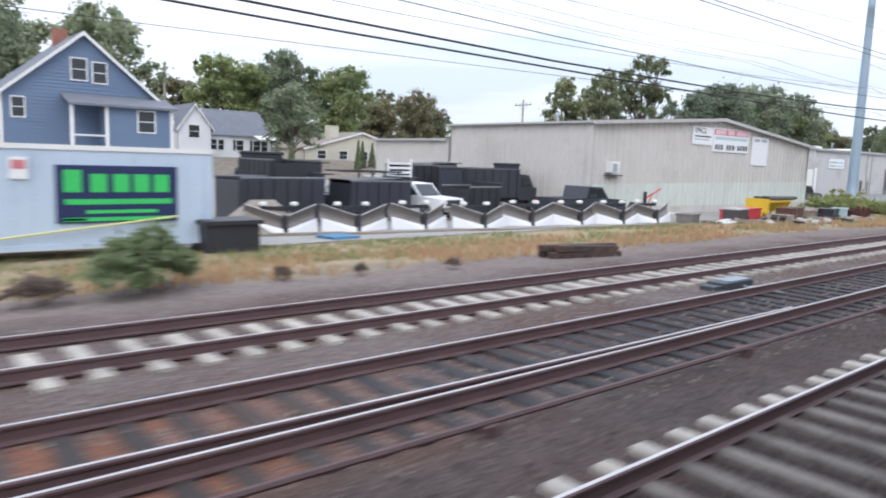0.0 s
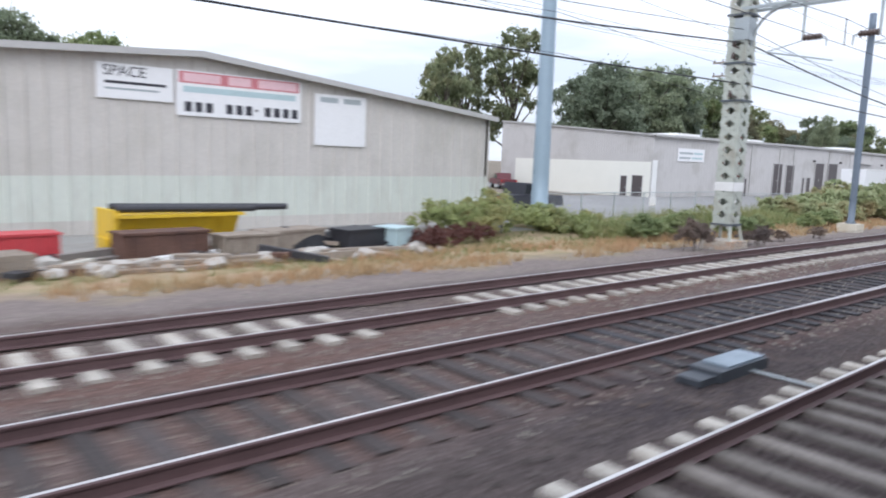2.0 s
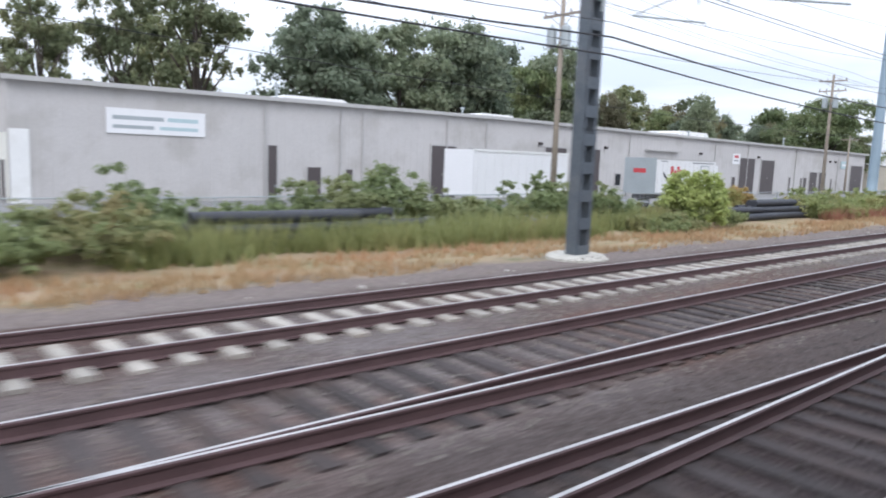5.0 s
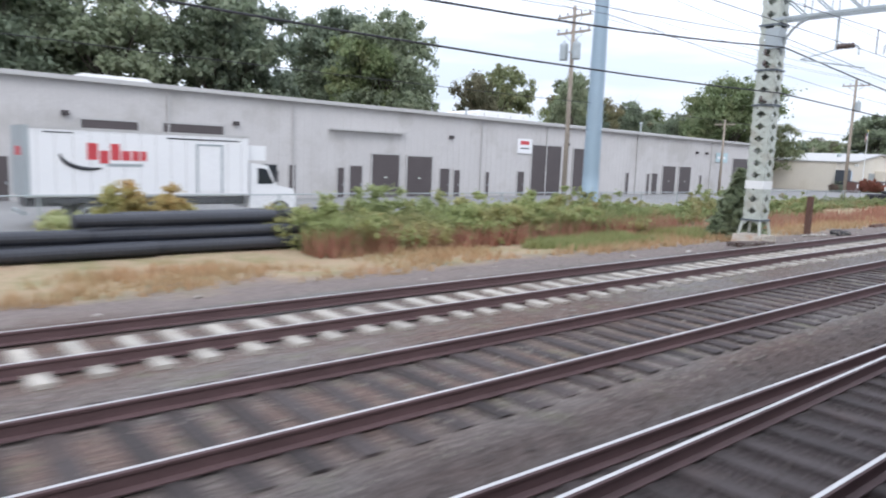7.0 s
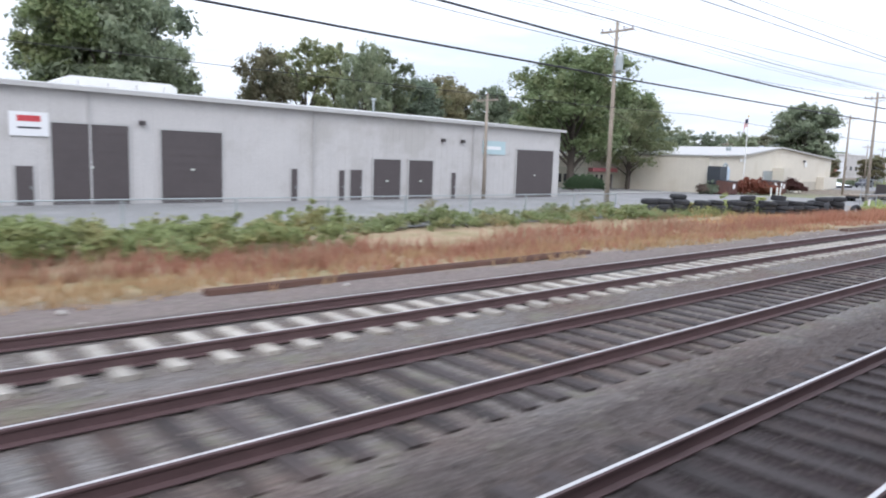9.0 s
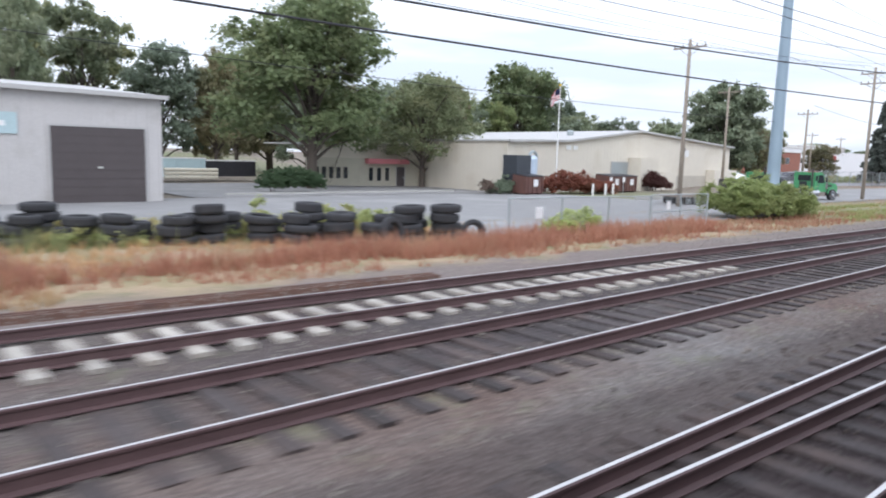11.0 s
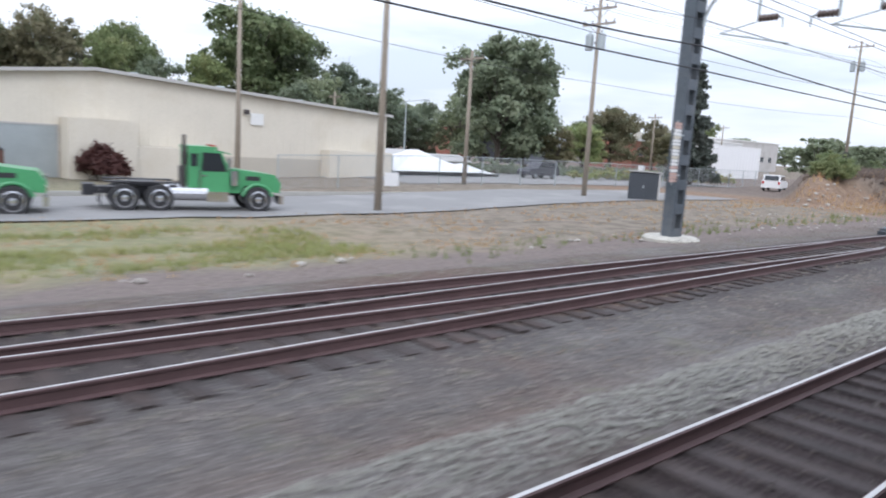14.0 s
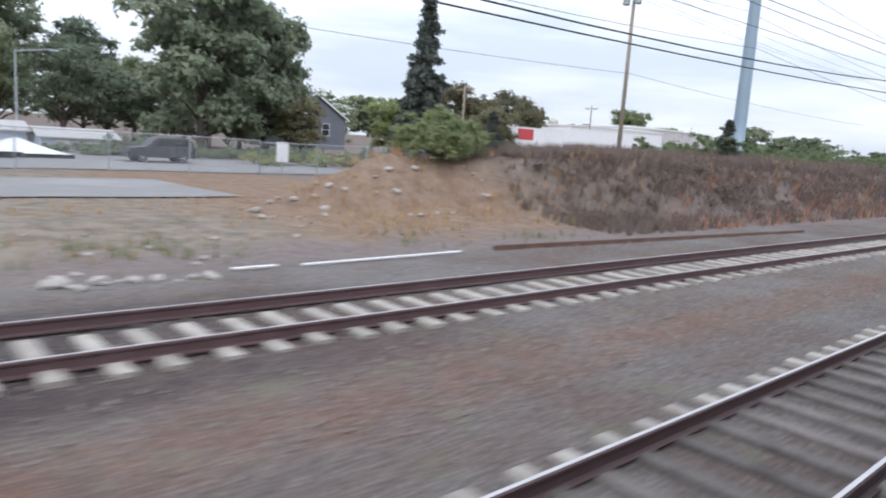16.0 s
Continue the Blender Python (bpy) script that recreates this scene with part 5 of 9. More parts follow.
def spruce(name, label, mat, seed, width=2.3, size=0.26, gaps=0.0):
    """A conifer ten metres high: whorls of drooping branches with needle sprays."""
    rng = np.random.default_rng(seed)
    t = thing(name, label, "tree")
    bm = bmesh.new()
    tube(bm, (0, 0, -0.3), (0, 0, 9.9), 0.2, 0.02, 8)
    pts, rad = [], []
    z = 0.9
    while z < 9.9:
        reach = width * (1 - z / 10.3) ** 0.85 * rng.uniform(0.82, 1.08)
        k = max(4, int(10 * (1 - z / 12)))
        off = rng.uniform(0, 6.28)
        for i in range(k):
            if rng.uniform() < gaps:
                continue
            a = off + 6.283 * i / k + rng.uniform(-0.2, 0.2)
            tip = Vector((reach * math.cos(a), reach * math.sin(a), z - 0.18 * reach + 0.1))
            tube(bm, (0, 0, z), tip, 0.03, 0.008, 4, caps=False)
            for u in np.arange(0.35, 1.02, 0.22 / max(0.5, reach) * 1.4):
                pts.append((tip.x * u, tip.y * u, z + (tip.z - z) * u))
                rad.append(0.16 + 0.2 * (1 - u))
        z += rng.uniform(0.32, 0.45)
    pts.append((0, 0, 9.9)), rad.append(0.12)
    part("trunk", bm, M_BARK, t)
    crown = new("crown", leaf_mesh("crown", mat, pts, rad, 16, size, rng, aspect=2.6))
    crown.parent = t
    return t


def shrub(name, label, mat, seed, lobes, count, clump, per, size, category="shrub", group="", kind="", aspect=1.6, stems=6):
    """A bush in metres from lobes (x, y, z, radius, height radius) about its own base."""
    rng = np.random.default_rng(seed)
    t = thing(name, label, category, group=group, kind=kind)
    pts, rad = crown_points(rng, lobes, count, clump, 0.35)
    bm = bmesh.new()
    for i in range(stems):
        x, y, z, r, h = lobes[i % len(lobes)]
        tube(bm, (x * 0.7 + rng.uniform(-0.2, 0.2), y * 0.7 + rng.uniform(-0.2, 0.2), -0.15), (x + rng.uniform(-0.3, 0.3), y + rng.uniform(-0.3, 0.3), z + h * 0.5), 0.025, 0.008, 5)
    tagged(part("stem", bm, M_BARK, t), kind="stuff")
    leaves = new("foliage", leaf_mesh("foliage", mat, pts, rad, per, size, rng, aspect=aspect))
    leaves.parent = t
    return t


def put(ob, x, y, sx=1.0, sz=1.0, turn=0.0, z=None):
    ob.matrix_basis = pose(x, y, ground_z(x, y) if z is None else z, 0, 0, turn) @ Matrix.Diagonal((sx, sx, sz, 1))
    return ob


def more(ob, x, y, sx=1.0, sz=1.0, turn=0.0, z=None):
    old = ob.scale.copy()
    ob.scale = (1, 1, 1)
    c = copy_thing(ob, pose(x, y, ground_z(x, y) if z is None else z, 0, 0, turn) @ Matrix.Diagonal((sx, sx, sz, 1)))
    ob.scale = old
    return c


# prototypes: the first tree of a kind stands where it belongs, its likes are copies
tree_a = put(broad_tree("tree", "tall full green broadleaf tree behind the yards", M_LEAF, 1), 52, 112, 1.6, 1.6)
tree_b = put(broad_tree("tree", "dense dark green broadleaf tree behind the yards", M_LEAF_DARK, 2, 0.0, 1.15), 24, 100, 1.3, 1.3)
tree_c = put(broad_tree("tree", "tall airy tree with open crown and visible limbs", M_LEAF_PALE, 3, 0.75, 0.9, 0.1, 340, 46, 0.15, 0.5), 108, 84, 1.5, 2.1)
tree_d = put(broad_tree("tree", "broad dark green tree above the long roof", M_LEAF_DARK, 4, 0.45, 1.2, 0.1, 430, 54, 0.165, 0.66), 145, 86, 1.8, 2.1)
tree_e = put(broad_tree("tree", "russet autumn broadleaf tree", M_LEAF_RED, 5, 0.1, 1.1, 0.02), 101, 166, 1.7, 1.75)
tree_f = put(broad_tree("tree", "round green shade tree on the lot", M_LEAF, 6, 0.1, 1.2, 0.13, 620, 60, 0.125), 233.2, 55, 2.0, 1.75)
groups = (
    # x, y, spread, height, turn
    (tree_a, ((44.0, 105, 1.71, 1.57, 141), (61.3, 100, 1.55, 1.57, 235), (91.3, 150, 1.75, 1.42, 251), (303.0, 98, 2.3, 2.17, 127), (265.0, 80, 0.9, 1.47, 221), (281.3, 90, 0.75, 1.5, 49), (295.0, 95, 0.95, 1.36, 143), (351.8, 75, 1.04, 0.83, 331), (186, 86, 1.7, 2.1, 80))),
    (tree_b, ((15.9, 64, 1.31, 1.42, 47), (11.0, 75, 0.97, 1.37, 94), (54.3, 105, 1.41, 1.74, 188), (136.3, 76, 2.0, 2.08, 220), (188.4, 84, 1.8, 2.38, 314), (193, 108, 2.3, 2.6, 142), (213.0, 70, 0.8, 1.67, 299), (249.6, 85, 1.18, 1.58, 174), (265.6, 85, 1.02, 1.45, 315), (320.3, 100, 1.16, 1.53, 190), (329.5, 90, 0.7, 0.98, 284), (8, 88, 1.9, 2.0, 200))),
    (tree_c, ((128.9, 110, 2.1, 2.4, 329), (125.7, 87, 2.2, 2.7, 16), (117.5, 90, 1.5, 2.35, 120), (216.8, 90, 1.64, 2.03, 79), (225.4, 95, 1.68, 2.12, 283), (219.6, 75, 1.3, 1.76, 252), (262.3, 75, 1.4, 1.45, 80), (111, 160, 1.5, 2.0, 50))),
    (tree_d, ((160.6, 80, 2.1, 2.3, 267), (140.6, 78, 1.88, 1.91, 1), (150.1, 78, 2.1, 2.15, 48), (165, 80, 1.6, 2.2, 95), (196, 106, 2.6, 2.75, 189), (228.5, 80, 1.27, 1.48, 346), (288.7, 95, 0.9, 1.22, 96), (325.0, 95, 1.28, 1.08, 237), (310, 101, 1.9, 2.1, 160), (196, 88, 1.3, 1.65, 15))),
    (tree_e, ((88.1, 115, 1.34, 1.68, 282), (104.0, 150, 1.86, 1.62, 298), (111.4, 140, 1.66, 1.51, 345), (209.6, 88, 1.18, 1.73, 236), (251.5, 100, 2.2, 1.85, 111), (234.8, 80, 0.85, 1.49, 33), (272.8, 85, 1.32, 1.51, 2), (416, 116, 2.0, 1.5, 18), (372.9, 85, 1.57, 1.23, 200), (395.7, 90, 0.95, 1.14, 80), (357.3, 62, 1.0, 0.74, 300), (89, 168, 1.6, 1.8, 40))),
    (tree_f, ((79, 164, 1.6, 1.7, 50), (129.8, 160, 1.52, 1.32, 32), (246.1, 100, 1.32, 1.77, 330), (287.9, 105, 1.28, 1.74, 158), (519.0, 150, 1.93, 1.7, 65), (368, 88, 0.9, 0.95, 30))),
)
for proto, rows in groups:
    for x, y, sx, sz, turn in rows:
        more(proto, x, y, sx, sz, turn)
# far woods to close the skyline
far_green = put(broad_tree("tree", "distant green tree on the skyline", M_LEAF_DARK, 14, 0.0, 1.2, 0.0, 140, 36, 0.38, 0.9), 52, 190, 1.8, 1.4)
far_brown = put(broad_tree("tree", "distant browning tree on the skyline", M_LEAF_RED, 15, 0.0, 1.2, 0.0, 140, 36, 0.38, 0.9), 90, 196, 1.8, 1.3)
rnd = random.Random(5)
for i in range(34):
    x = -60 + 19 * i + rnd.uniform(-6, 6)
    y = rnd.uniform(150, 210)
    more(rnd.choice((far_green, far_green, far_brown)), x, y, rnd.uniform(1.5, 2.2), rnd.uniform(1.0, 1.35) + (0.4 if x < 60 else 0), rnd.uniform(0, 360))
for i in range(26):
    x = 470 + 26 * i + rnd.uniform(-8, 8)
    more(rnd.choice((far_green, far_green, far_brown)), x, rnd.uniform(70, 150) + 0.1 * (x - 470), rnd.uniform(1.3, 2.0), rnd.uniform(0.9, 1.4), rnd.uniform(0, 360))
lot_tree = put(broad_tree("tree", "small open-crowned tree on the office lawn", M_LEAF_PALE, 9, 0.1, 1.25, 0.1, 520, 56, 0.12), 246.0, 55.5, 1.25, 1.15)
front_tree = put(broad_tree("tree", "low rounded dark tree before the houses", M_LEAF_DARK, 11, 0.0, 1.0, 0.1, 200, 52), 39.5, 75, 1.15, 0.95)
oval_tree = put(broad_tree("tree", "very dense oval dark evergreen tree", M_LEAF_DARK, 12, 0.0, 1.15, -0.03, 480, 60, 0.2, 0.7), 320.6, 64, 1.7, 1.72)
more(oval_tree, 328.6, 67, 1.2, 1.5, 70)
more(tree_e, 330, 62, 0.7, 0.62, 0)
for x, y, sx, sz, turn in ((258, 92, 1.5, 1.42, 20), (281, 104, 1.5, 1.5, 200)):
    more(tree_e, x, y, sx, sz, turn)
more(tree_b, 270, 96, 1.5, 1.5, 110)
for k in range(9):
    more(front_tree, 303 + 5.2 * k, 84 + 3 * math.sin(2.1 * k), 1.3, 1.0 + 0.2 * math.sin(1.3 * k), 40 * k)
pine_tree = put(spruce("tree", "tall narrow blue-green spruce", M_SPRUCE, 21, 2.6, 0.2, 0.16), 328.4, 41.4, 1.22, 1.3)
tower_tree = put(spruce("tree", "short bushy dark evergreen at the foot of the mast", M_LEAF_DARK, 23, 3.4, 0.34), 157.6, 14.6, 0.38, 0.29)
bank_pine = put(spruce("tree", "sparse young pine on the earth bank", M_SPRUCE, 24, 2.6, 0.3, 0.5), 333, 19.5, 0.36, 0.24)
more(bank_pine, 315, 21, 0.3, 0.2, 40)
for x, y, h in ((35.6, 71, 0.33), (37.4, 71, 0.3), (45.5, 70, 0.35), (47.4, 72, 0.32), (49.5, 73, 0.3)):
    more(tower_tree, x, y, 0.16, h)

# bushes along the line
LUMP = ((0, 0, 0.55, 0.75, 0.55), (0.5, 0.3, 0.45, 0.5, 0.4), (-0.5, -0.2, 0.4, 0.5, 0.38), (0.1, 0.1, 0.85, 0.4, 0.35))
bush_green = put(shrub("bush", "round green roadside bush in dry grass", M_LEAF, 31, LUMP, 120, 0.2, 40, 0.07), 4.1, 13.4, 1.05, 1.05)
bush_dry = put(shrub("bush", "low brown withered bush beside the ballast", M_LEAF_DRY, 32, LUMP, 90, 0.2, 36, 0.06), 2.2, 13.2, 0.6, 0.5)
for x, y, s, h in ((59.5, 13.0, 0.85, 1.05), (63.3, 12.4, 0.55, 0.75), (64.0, 13.2, 0.6, 0.5), (69.3, 12.8, 0.55, 0.5), (66.2, 12.9, 0.5, 0.45), (11.2, 12.9, 0.22, 0.3), (8.8, 13.3, 0.2, 0.3), (7.0, 13.6, 0.3, 0.3)):
    more(bush_dry, x, y, s, h, 60 * x)
for x, y, s, h in ((67.5, 15.4, 1.1, 0.8), (70.5, 16.2, 0.9, 0.7), (64.5, 16.5, 1.2, 0.9), (61.5, 16.4, 1.1, 0.9), (75.3, 15.6, 0.9, 0.7), (78, 16.0, 1.0, 0.75)):
    more(bush_green, x, y, s, h, 50 * x)


def thicket(name, label, mat, seed, x0, x1, y0, y1, h0, h1, count, per, size, clump=0.28, aspect=1.6, group=""):
    """A long uneven bank of bushes between two stretches of the plan."""
    rng = np.random.default_rng(seed)
    lobes = []
    k = int((x1 - x0) / 1.1) + 1
    cx, cy = (x0 + x1) / 2, (y0 + y1) / 2
    rows = max(1, round((y1 - y0) / 1.1))
    for i in range(k):
        for j in range(rows):
            x = x0 + (x1 - x0) * (i + rng.uniform(0.1, 0.9)) / k
            y = y0 + (y1 - y0) * (j + rng.uniform(0.1, 0.9)) / rows
            h = rng.uniform(h0, h1) * (0.75 + 0.25 * math.sin(0.55 * x + seed))
            lobes.append((x - cx, y - cy, h * 0.36 + ground_z(x, y) - ground_z(cx, cy), rng.uniform(0.6, 1.0), h * 0.62))
    return put(shrub(name, label, mat, seed, lobes, count, clump, per, size, "thicket", group, aspect=aspect, stems=k), cx, cy)


thicket("thicket", "broad-leaved pale green thicket, browning at one end", M_LEAF_KNOT, 41, 80.5, 93, 16.6, 20.5, 2.0, 2.6, 1700, 56, 0.15, 0.3, 1.4)
thicket("thicket", "rust-brown and green bushes beside black pipes", M_LEAF_WEED, 42, 92, 98, 17.5, 21, 1.4, 2.1, 420, 62, 0.096)
thicket("thicket", "dark green bramble bushes behind black pipes", M_LEAF, 43, 98, 123, 20.5, 24, 1.9, 2.9, 1100, 56, 0.096)
thicket("thicket", "tall weeds and bushes along the wire fence", M_LEAF_WEED, 44, 60, 82, 17.5, 20.5, 0.6, 1.25, 620, 54, 0.064, 0.27)
thicket("thicket", "bushy weeds against the beige warehouse", M_LEAF_WEED, 45, 55, 63, 19.5, 23, 1.1, 1.9, 480, 56, 0.088)
thicket("thicket", "green bushes among tall weeds", M_LEAF_WEED, 46, 119, 128, 17.5, 21, 0.9, 1.5, 520, 59, 0.088)
thicket("thicket", "lime-green sapling clump above weeds", M_LEAF_LIME, 47, 123.2, 125.6, 17.8, 19.6, 2.6, 3.4, 420, 62, 0.104)
thicket("thicket", "mixed green and russet weeds along the fence", M_LEAF_WEED, 48, 141, 178, 19, 22.5, 1.0, 1.9, 1700, 56, 0.088)
thicket("thicket", "green saplings and russet brush by the white truck", M_LEAF_KNOT, 49, 133.5, 137.5, 22.2, 23.8, 1.1, 1.7, 210, 59, 0.088)
thicket("thicket", "low green weeds before the long building", M_LEAF_WEED, 50, 180, 204, 22, 26, 0.5, 1.1, 650, 54, 0.08)
thicket("thicket", "rounded olive-green thicket by the lot fence", M_LEAF_OLIVE, 51, 238.0, 246.2, 17.4, 20.4, 2.1, 2.7, 1500, 56, 0.075, 0.27)
thicket("thicket", "small leafy weed clump by the fence", M_LEAF_LIME, 52, 223.4, 226.6, 17.8, 19.4, 0.8, 1.2, 200, 59, 0.088)
thicket("thicket", "weeds growing behind old tyres", M_LEAF_WEED, 53, 207, 220, 22.0, 25.2, 0.6, 1.3, 420, 54, 0.08)
thicket("thicket", "dark red shrub heap", M_LEAF_PURPLE, 54, 51.5, 54.5, 18.0, 19.2, 0.6, 1.0, 130, 54, 0.064, 0.2)
thicket("thicket", "dry purple-brown brush over the earth bank", M_LEAF_DRY, 55, 314, 352, 13.2, 24, 0.15, 0.6, 2300, 46, 0.05, 0.42)
thicket("thicket", "dense green bush on top of the earth bank", M_LEAF, 56, 310.2, 313.0, 19.8, 21.6, 1.5, 2.2, 260, 60, 0.085)
thicket("thicket", "dark green brush along the top of the bank", M_LEAF, 57, 330, 362, 19, 25, 0.9, 2.0, 1100, 59, 0.088)
thicket("thicket", "red-leaved ornamental hedge by the flagpole", M_LEAF_FIRE, 58, 249.0, 258.0, 40.6, 43.0, 1.9, 2.4, 620, 60, 0.095)
dome = [(0.52 * i, 0.6 * j, 0.95 - 0.01 * i * i - 0.08 * j * j, 0.55, 1.2 - 0.018 * i * i - 0.12 * j * j) for i in range(-4, 5) for j in (-1, 0, 1)]
put(shrub("hedge", "smoothly clipped dark green dome of hedge on the lot", M_LEAF_HEDGE, 59, dome, 1500, 0.13, 70, 0.055, "hedge"), 227.8, 48.6)
thicket("thicket", "clipped dark green hedge by the office", M_LEAF_DARK, 60, 244.5, 248.2, 43.0, 44.2, 1.4, 1.9, 150, 62, 0.096)
ball = put(shrub("shrub", "rounded burgundy shrub against the tan wall", M_LEAF_PURPLE, 61, LUMP, 260, 0.22, 50, 0.07), 268.3, 43.3, 1.7, 1.65, 80)
thicket("thicket", "dark shrubs growing behind the chain-link fence", M_LEAF_DARK, 62, 306, 346, 55, 59, 1.0, 2.0, 800, 46, 0.14)
thicket("thicket", "mixed green and rusty shrubs behind the fence", M_LEAF_WEED, 63, 318, 350, 47, 50, 0.9, 1.8, 500, 46, 0.13)
more(bush_dry, 243.4, 43.2, 1.1, 1.2, 20)


def grass_strip(name, label, mat, seed, count, x0, x1, y0, y1, h0, h1, patch=0.45):
    """Loose blades over a strip, thinning in patches."""
    rng = np.random.default_rng(seed)
    v, f = [], []
    made = 0
    while made < count:
        x, y = rng.uniform(x0, x1), rng.uniform(y0, y1)
        edge = min(1.0, (y - y0) / 0.8, (y1 - y) / 0.6)
        if noise.noise((x * 0.25, y * 0.6, seed)) + 0.5 < patch * rng.uniform(0.4, 1.6) or rng.uniform() > edge + 0.25:
            made += 0.3
            continue
        z = ground_z(x, y) - 0.02
        for _ in range(3):
            a, h, w = rng.uniform(0, 6.28), rng.uniform(h0, h1), rng.uniform(0.016, 0.036)
            bx, by = x + rng.uniform(-0.08, 0.08), y + rng.uniform(-0.08, 0.08)
            lx, ly = math.cos(a) * h * 0.45, math.sin(a) * h * 0.45
            cx, cy = -math.sin(a) * w, math.cos(a) * w
            i = len(v)
            v += [(bx - cx, by - cy, z), (bx + cx, by + cy, z), (bx + lx, by + ly, z + h)]
            f.append((i, i + 1, i + 2))
        made += 1
    me = bpy.data.meshes.new(name)
    me.from_pydata(v, [], f)
    me.materials.append(mat)
    return tagged(new(name, me), label, "grass", kind="stuff")


grass_strip("dry_grass", "tan and orange dry grass beside the ballast", M_DRYGRASS, 71, 15000, -3, 205, 13.6, 17.6, 0.1, 0.38)
grass_strip("green_grass", "green grass behind the dry verge", M_GREENGRASS, 72, 6000, 0, 60, 15.6, 20.5, 0.06, 0.2)
grass_strip("red_grass", "reddish dry weeds beside the ballast", M_REDGRASS, 73, 5000, 172, 250, 14.2, 18.6, 0.1, 0.36, 0.5)
grass_strip("dry_grass", "pale dry grass in front of the lot", M_DRYGRASS, 74, 5000, 222, 308, 13.6, 24.5, 0.04, 0.16, 0.6)
grass_strip("dry_grass", "tan dry grass round the heap of tyres", M_DRYGRASS, 85, 2600, 201, 221, 17.4, 27, 0.1, 0.34, 0.4)
grass_strip("green_grass", "green weeds behind the tyres", M_GREENGRASS, 86, 1100, 204, 221, 21, 27.5, 0.3, 0.8, 0.5)
grass_strip("green_grass", "short green weeds by the parked tractors", M_GREENGRASS, 75, 4200, 244, 268, 14.5, 21, 0.06, 0.25)
grass_strip("green_grass", "bright yellow-green grass patches", M_GREENGRASS, 76, 2500, 146, 158, 14.8, 17.4, 0.2, 0.45, 0.2)
grass_strip("tall_weeds", "tall pale green weeds along the fence", M_GREENGRASS, 77, 1300, 139, 156, 17.4, 20.2, 0.6, 1.4, 0.45)
grass_strip("tall_weeds", "rust-brown dock weeds before the green bushes", M_REDGRASS, 83, 1500, 139, 158, 17.0, 18.6, 0.4, 0.95, 0.45)
thicket("thicket", "olive-green bushy weeds with russet patches", M_LEAF_WEED, 64, 139, 156, 17.8, 20.8, 1.1, 1.9, 1100, 54, 0.08)
thicket("thicket", "orange and yellow autumn bush by black pipes", M_LEAF_AUTUMN, 65, 134.9, 136.7, 21.7, 22.5, 1.7, 2.2, 150, 56, 0.08)
grass_strip("tall_weeds", "tall pale weeds going to seed by the fence", M_GREENGRASS, 78, 1500, 60, 82, 16.8, 20.5, 0.5, 1.2, 0.4)
grass_strip("tall_weeds", "rust-orange tall weeds beyond the mast", M_REDGRASS, 79, 2600, 160, 205, 15.6, 20, 0.25, 0.75, 0.5)
grass_strip("tall_weeds", "green and tan weeds overgrowing the black pipes", M_GREENGRASS, 87, 2600, 97, 123, 17.6, 19.8, 0.5, 1.25, 0.4)
grass_strip("tall_weeds", "tall tan and reddish grass before the old tyres", M_REDGRASS, 88, 1500, 203, 226, 16.6, 18.4, 0.3, 0.8, 0.55)
grass_strip("dry_brush", "leafless grey-brown brush stems on the earth bank", M_LEAF_DRY, 80, 8500, 313, 350, 12.6, 23.5, 0.2, 0.7, 0.12)
grass_strip("dry_grass", "thin tan and green grass on the earth bank", M_DRYGRASS, 82, 900, 304.5, 335, 15.0, 21, 0.12, 0.5, 0.4)
grass_strip("dry_brush", "reddish low brush along the foot of the bank", M_REDGRASS, 81, 300, 318, 350, 12.4, 15.2, 0.3, 0.8, 0.3)
grass_strip("green_grass", "thin green and tan weed tufts on the bare dirt", M_GREENGRASS, 82, 520, 268, 318, 12.6, 15.5, 0.1, 0.4, 0.7)
grass_strip("red_grass", "rust-red dry weed patch by the car park fence", M_REDGRASS, 84, 1500, 214, 232, 15.6, 18.2, 0.3, 0.75, 0.4)

# ---- paved yards, roads, fences ----
M_ASPHALT = material("asphalt", (0.25, 0.245, 0.24), 0.9, 0, 0.12, 0.8, 35, 0.15, (0.34, 0.33, 0.32), 0.55, 0.25)
M_GRAVEL = material("pale_gravel", (0.33, 0.32, 0.3), 0.95, 0, 0.2, 1.5, 30, 0.25, (0.25, 0.23, 0.2), 0.5, 0.4)
M_KERB = material("kerb_concrete", (0.45, 0.44, 0.41), 0.9, 0, 0.12, 2, 25, 0.15)


def paved(name, label, mat, x0, x1, y0, y1, lift=0.03, skew=0.0, step=2.0):
    nx, ny = max(2, int((x1 - x0) / step)), max(2, int((y1 - y0) / step))
    v, f = [], []
    for i in range(nx + 1):
        for j in range(ny + 1):
            y = y0 + (y1 - y0) * j / ny
            x = x0 + (x1 - x0) * i / nx + skew * (y - y0)
            wob = 0.25 * noise.noise((x * 0.4, y * 0.4, 2.0)) if j in (0, ny) else 0.0
            v.append((x, y + wob, ground_z(x, y + wob) + lift))
    for i in range(nx):
        for j in range(ny):
            a = i * (ny + 1) + j
            f.append((a, a + ny + 1, a + ny + 2, a + 1))
    me = bpy.data.meshes.new(name)
    me.from_pydata(v, [], f)
    me.materials.append(mat)
    me.shade_smooth()
    return tagged(new(name, me), label, "pavement", kind="structure")


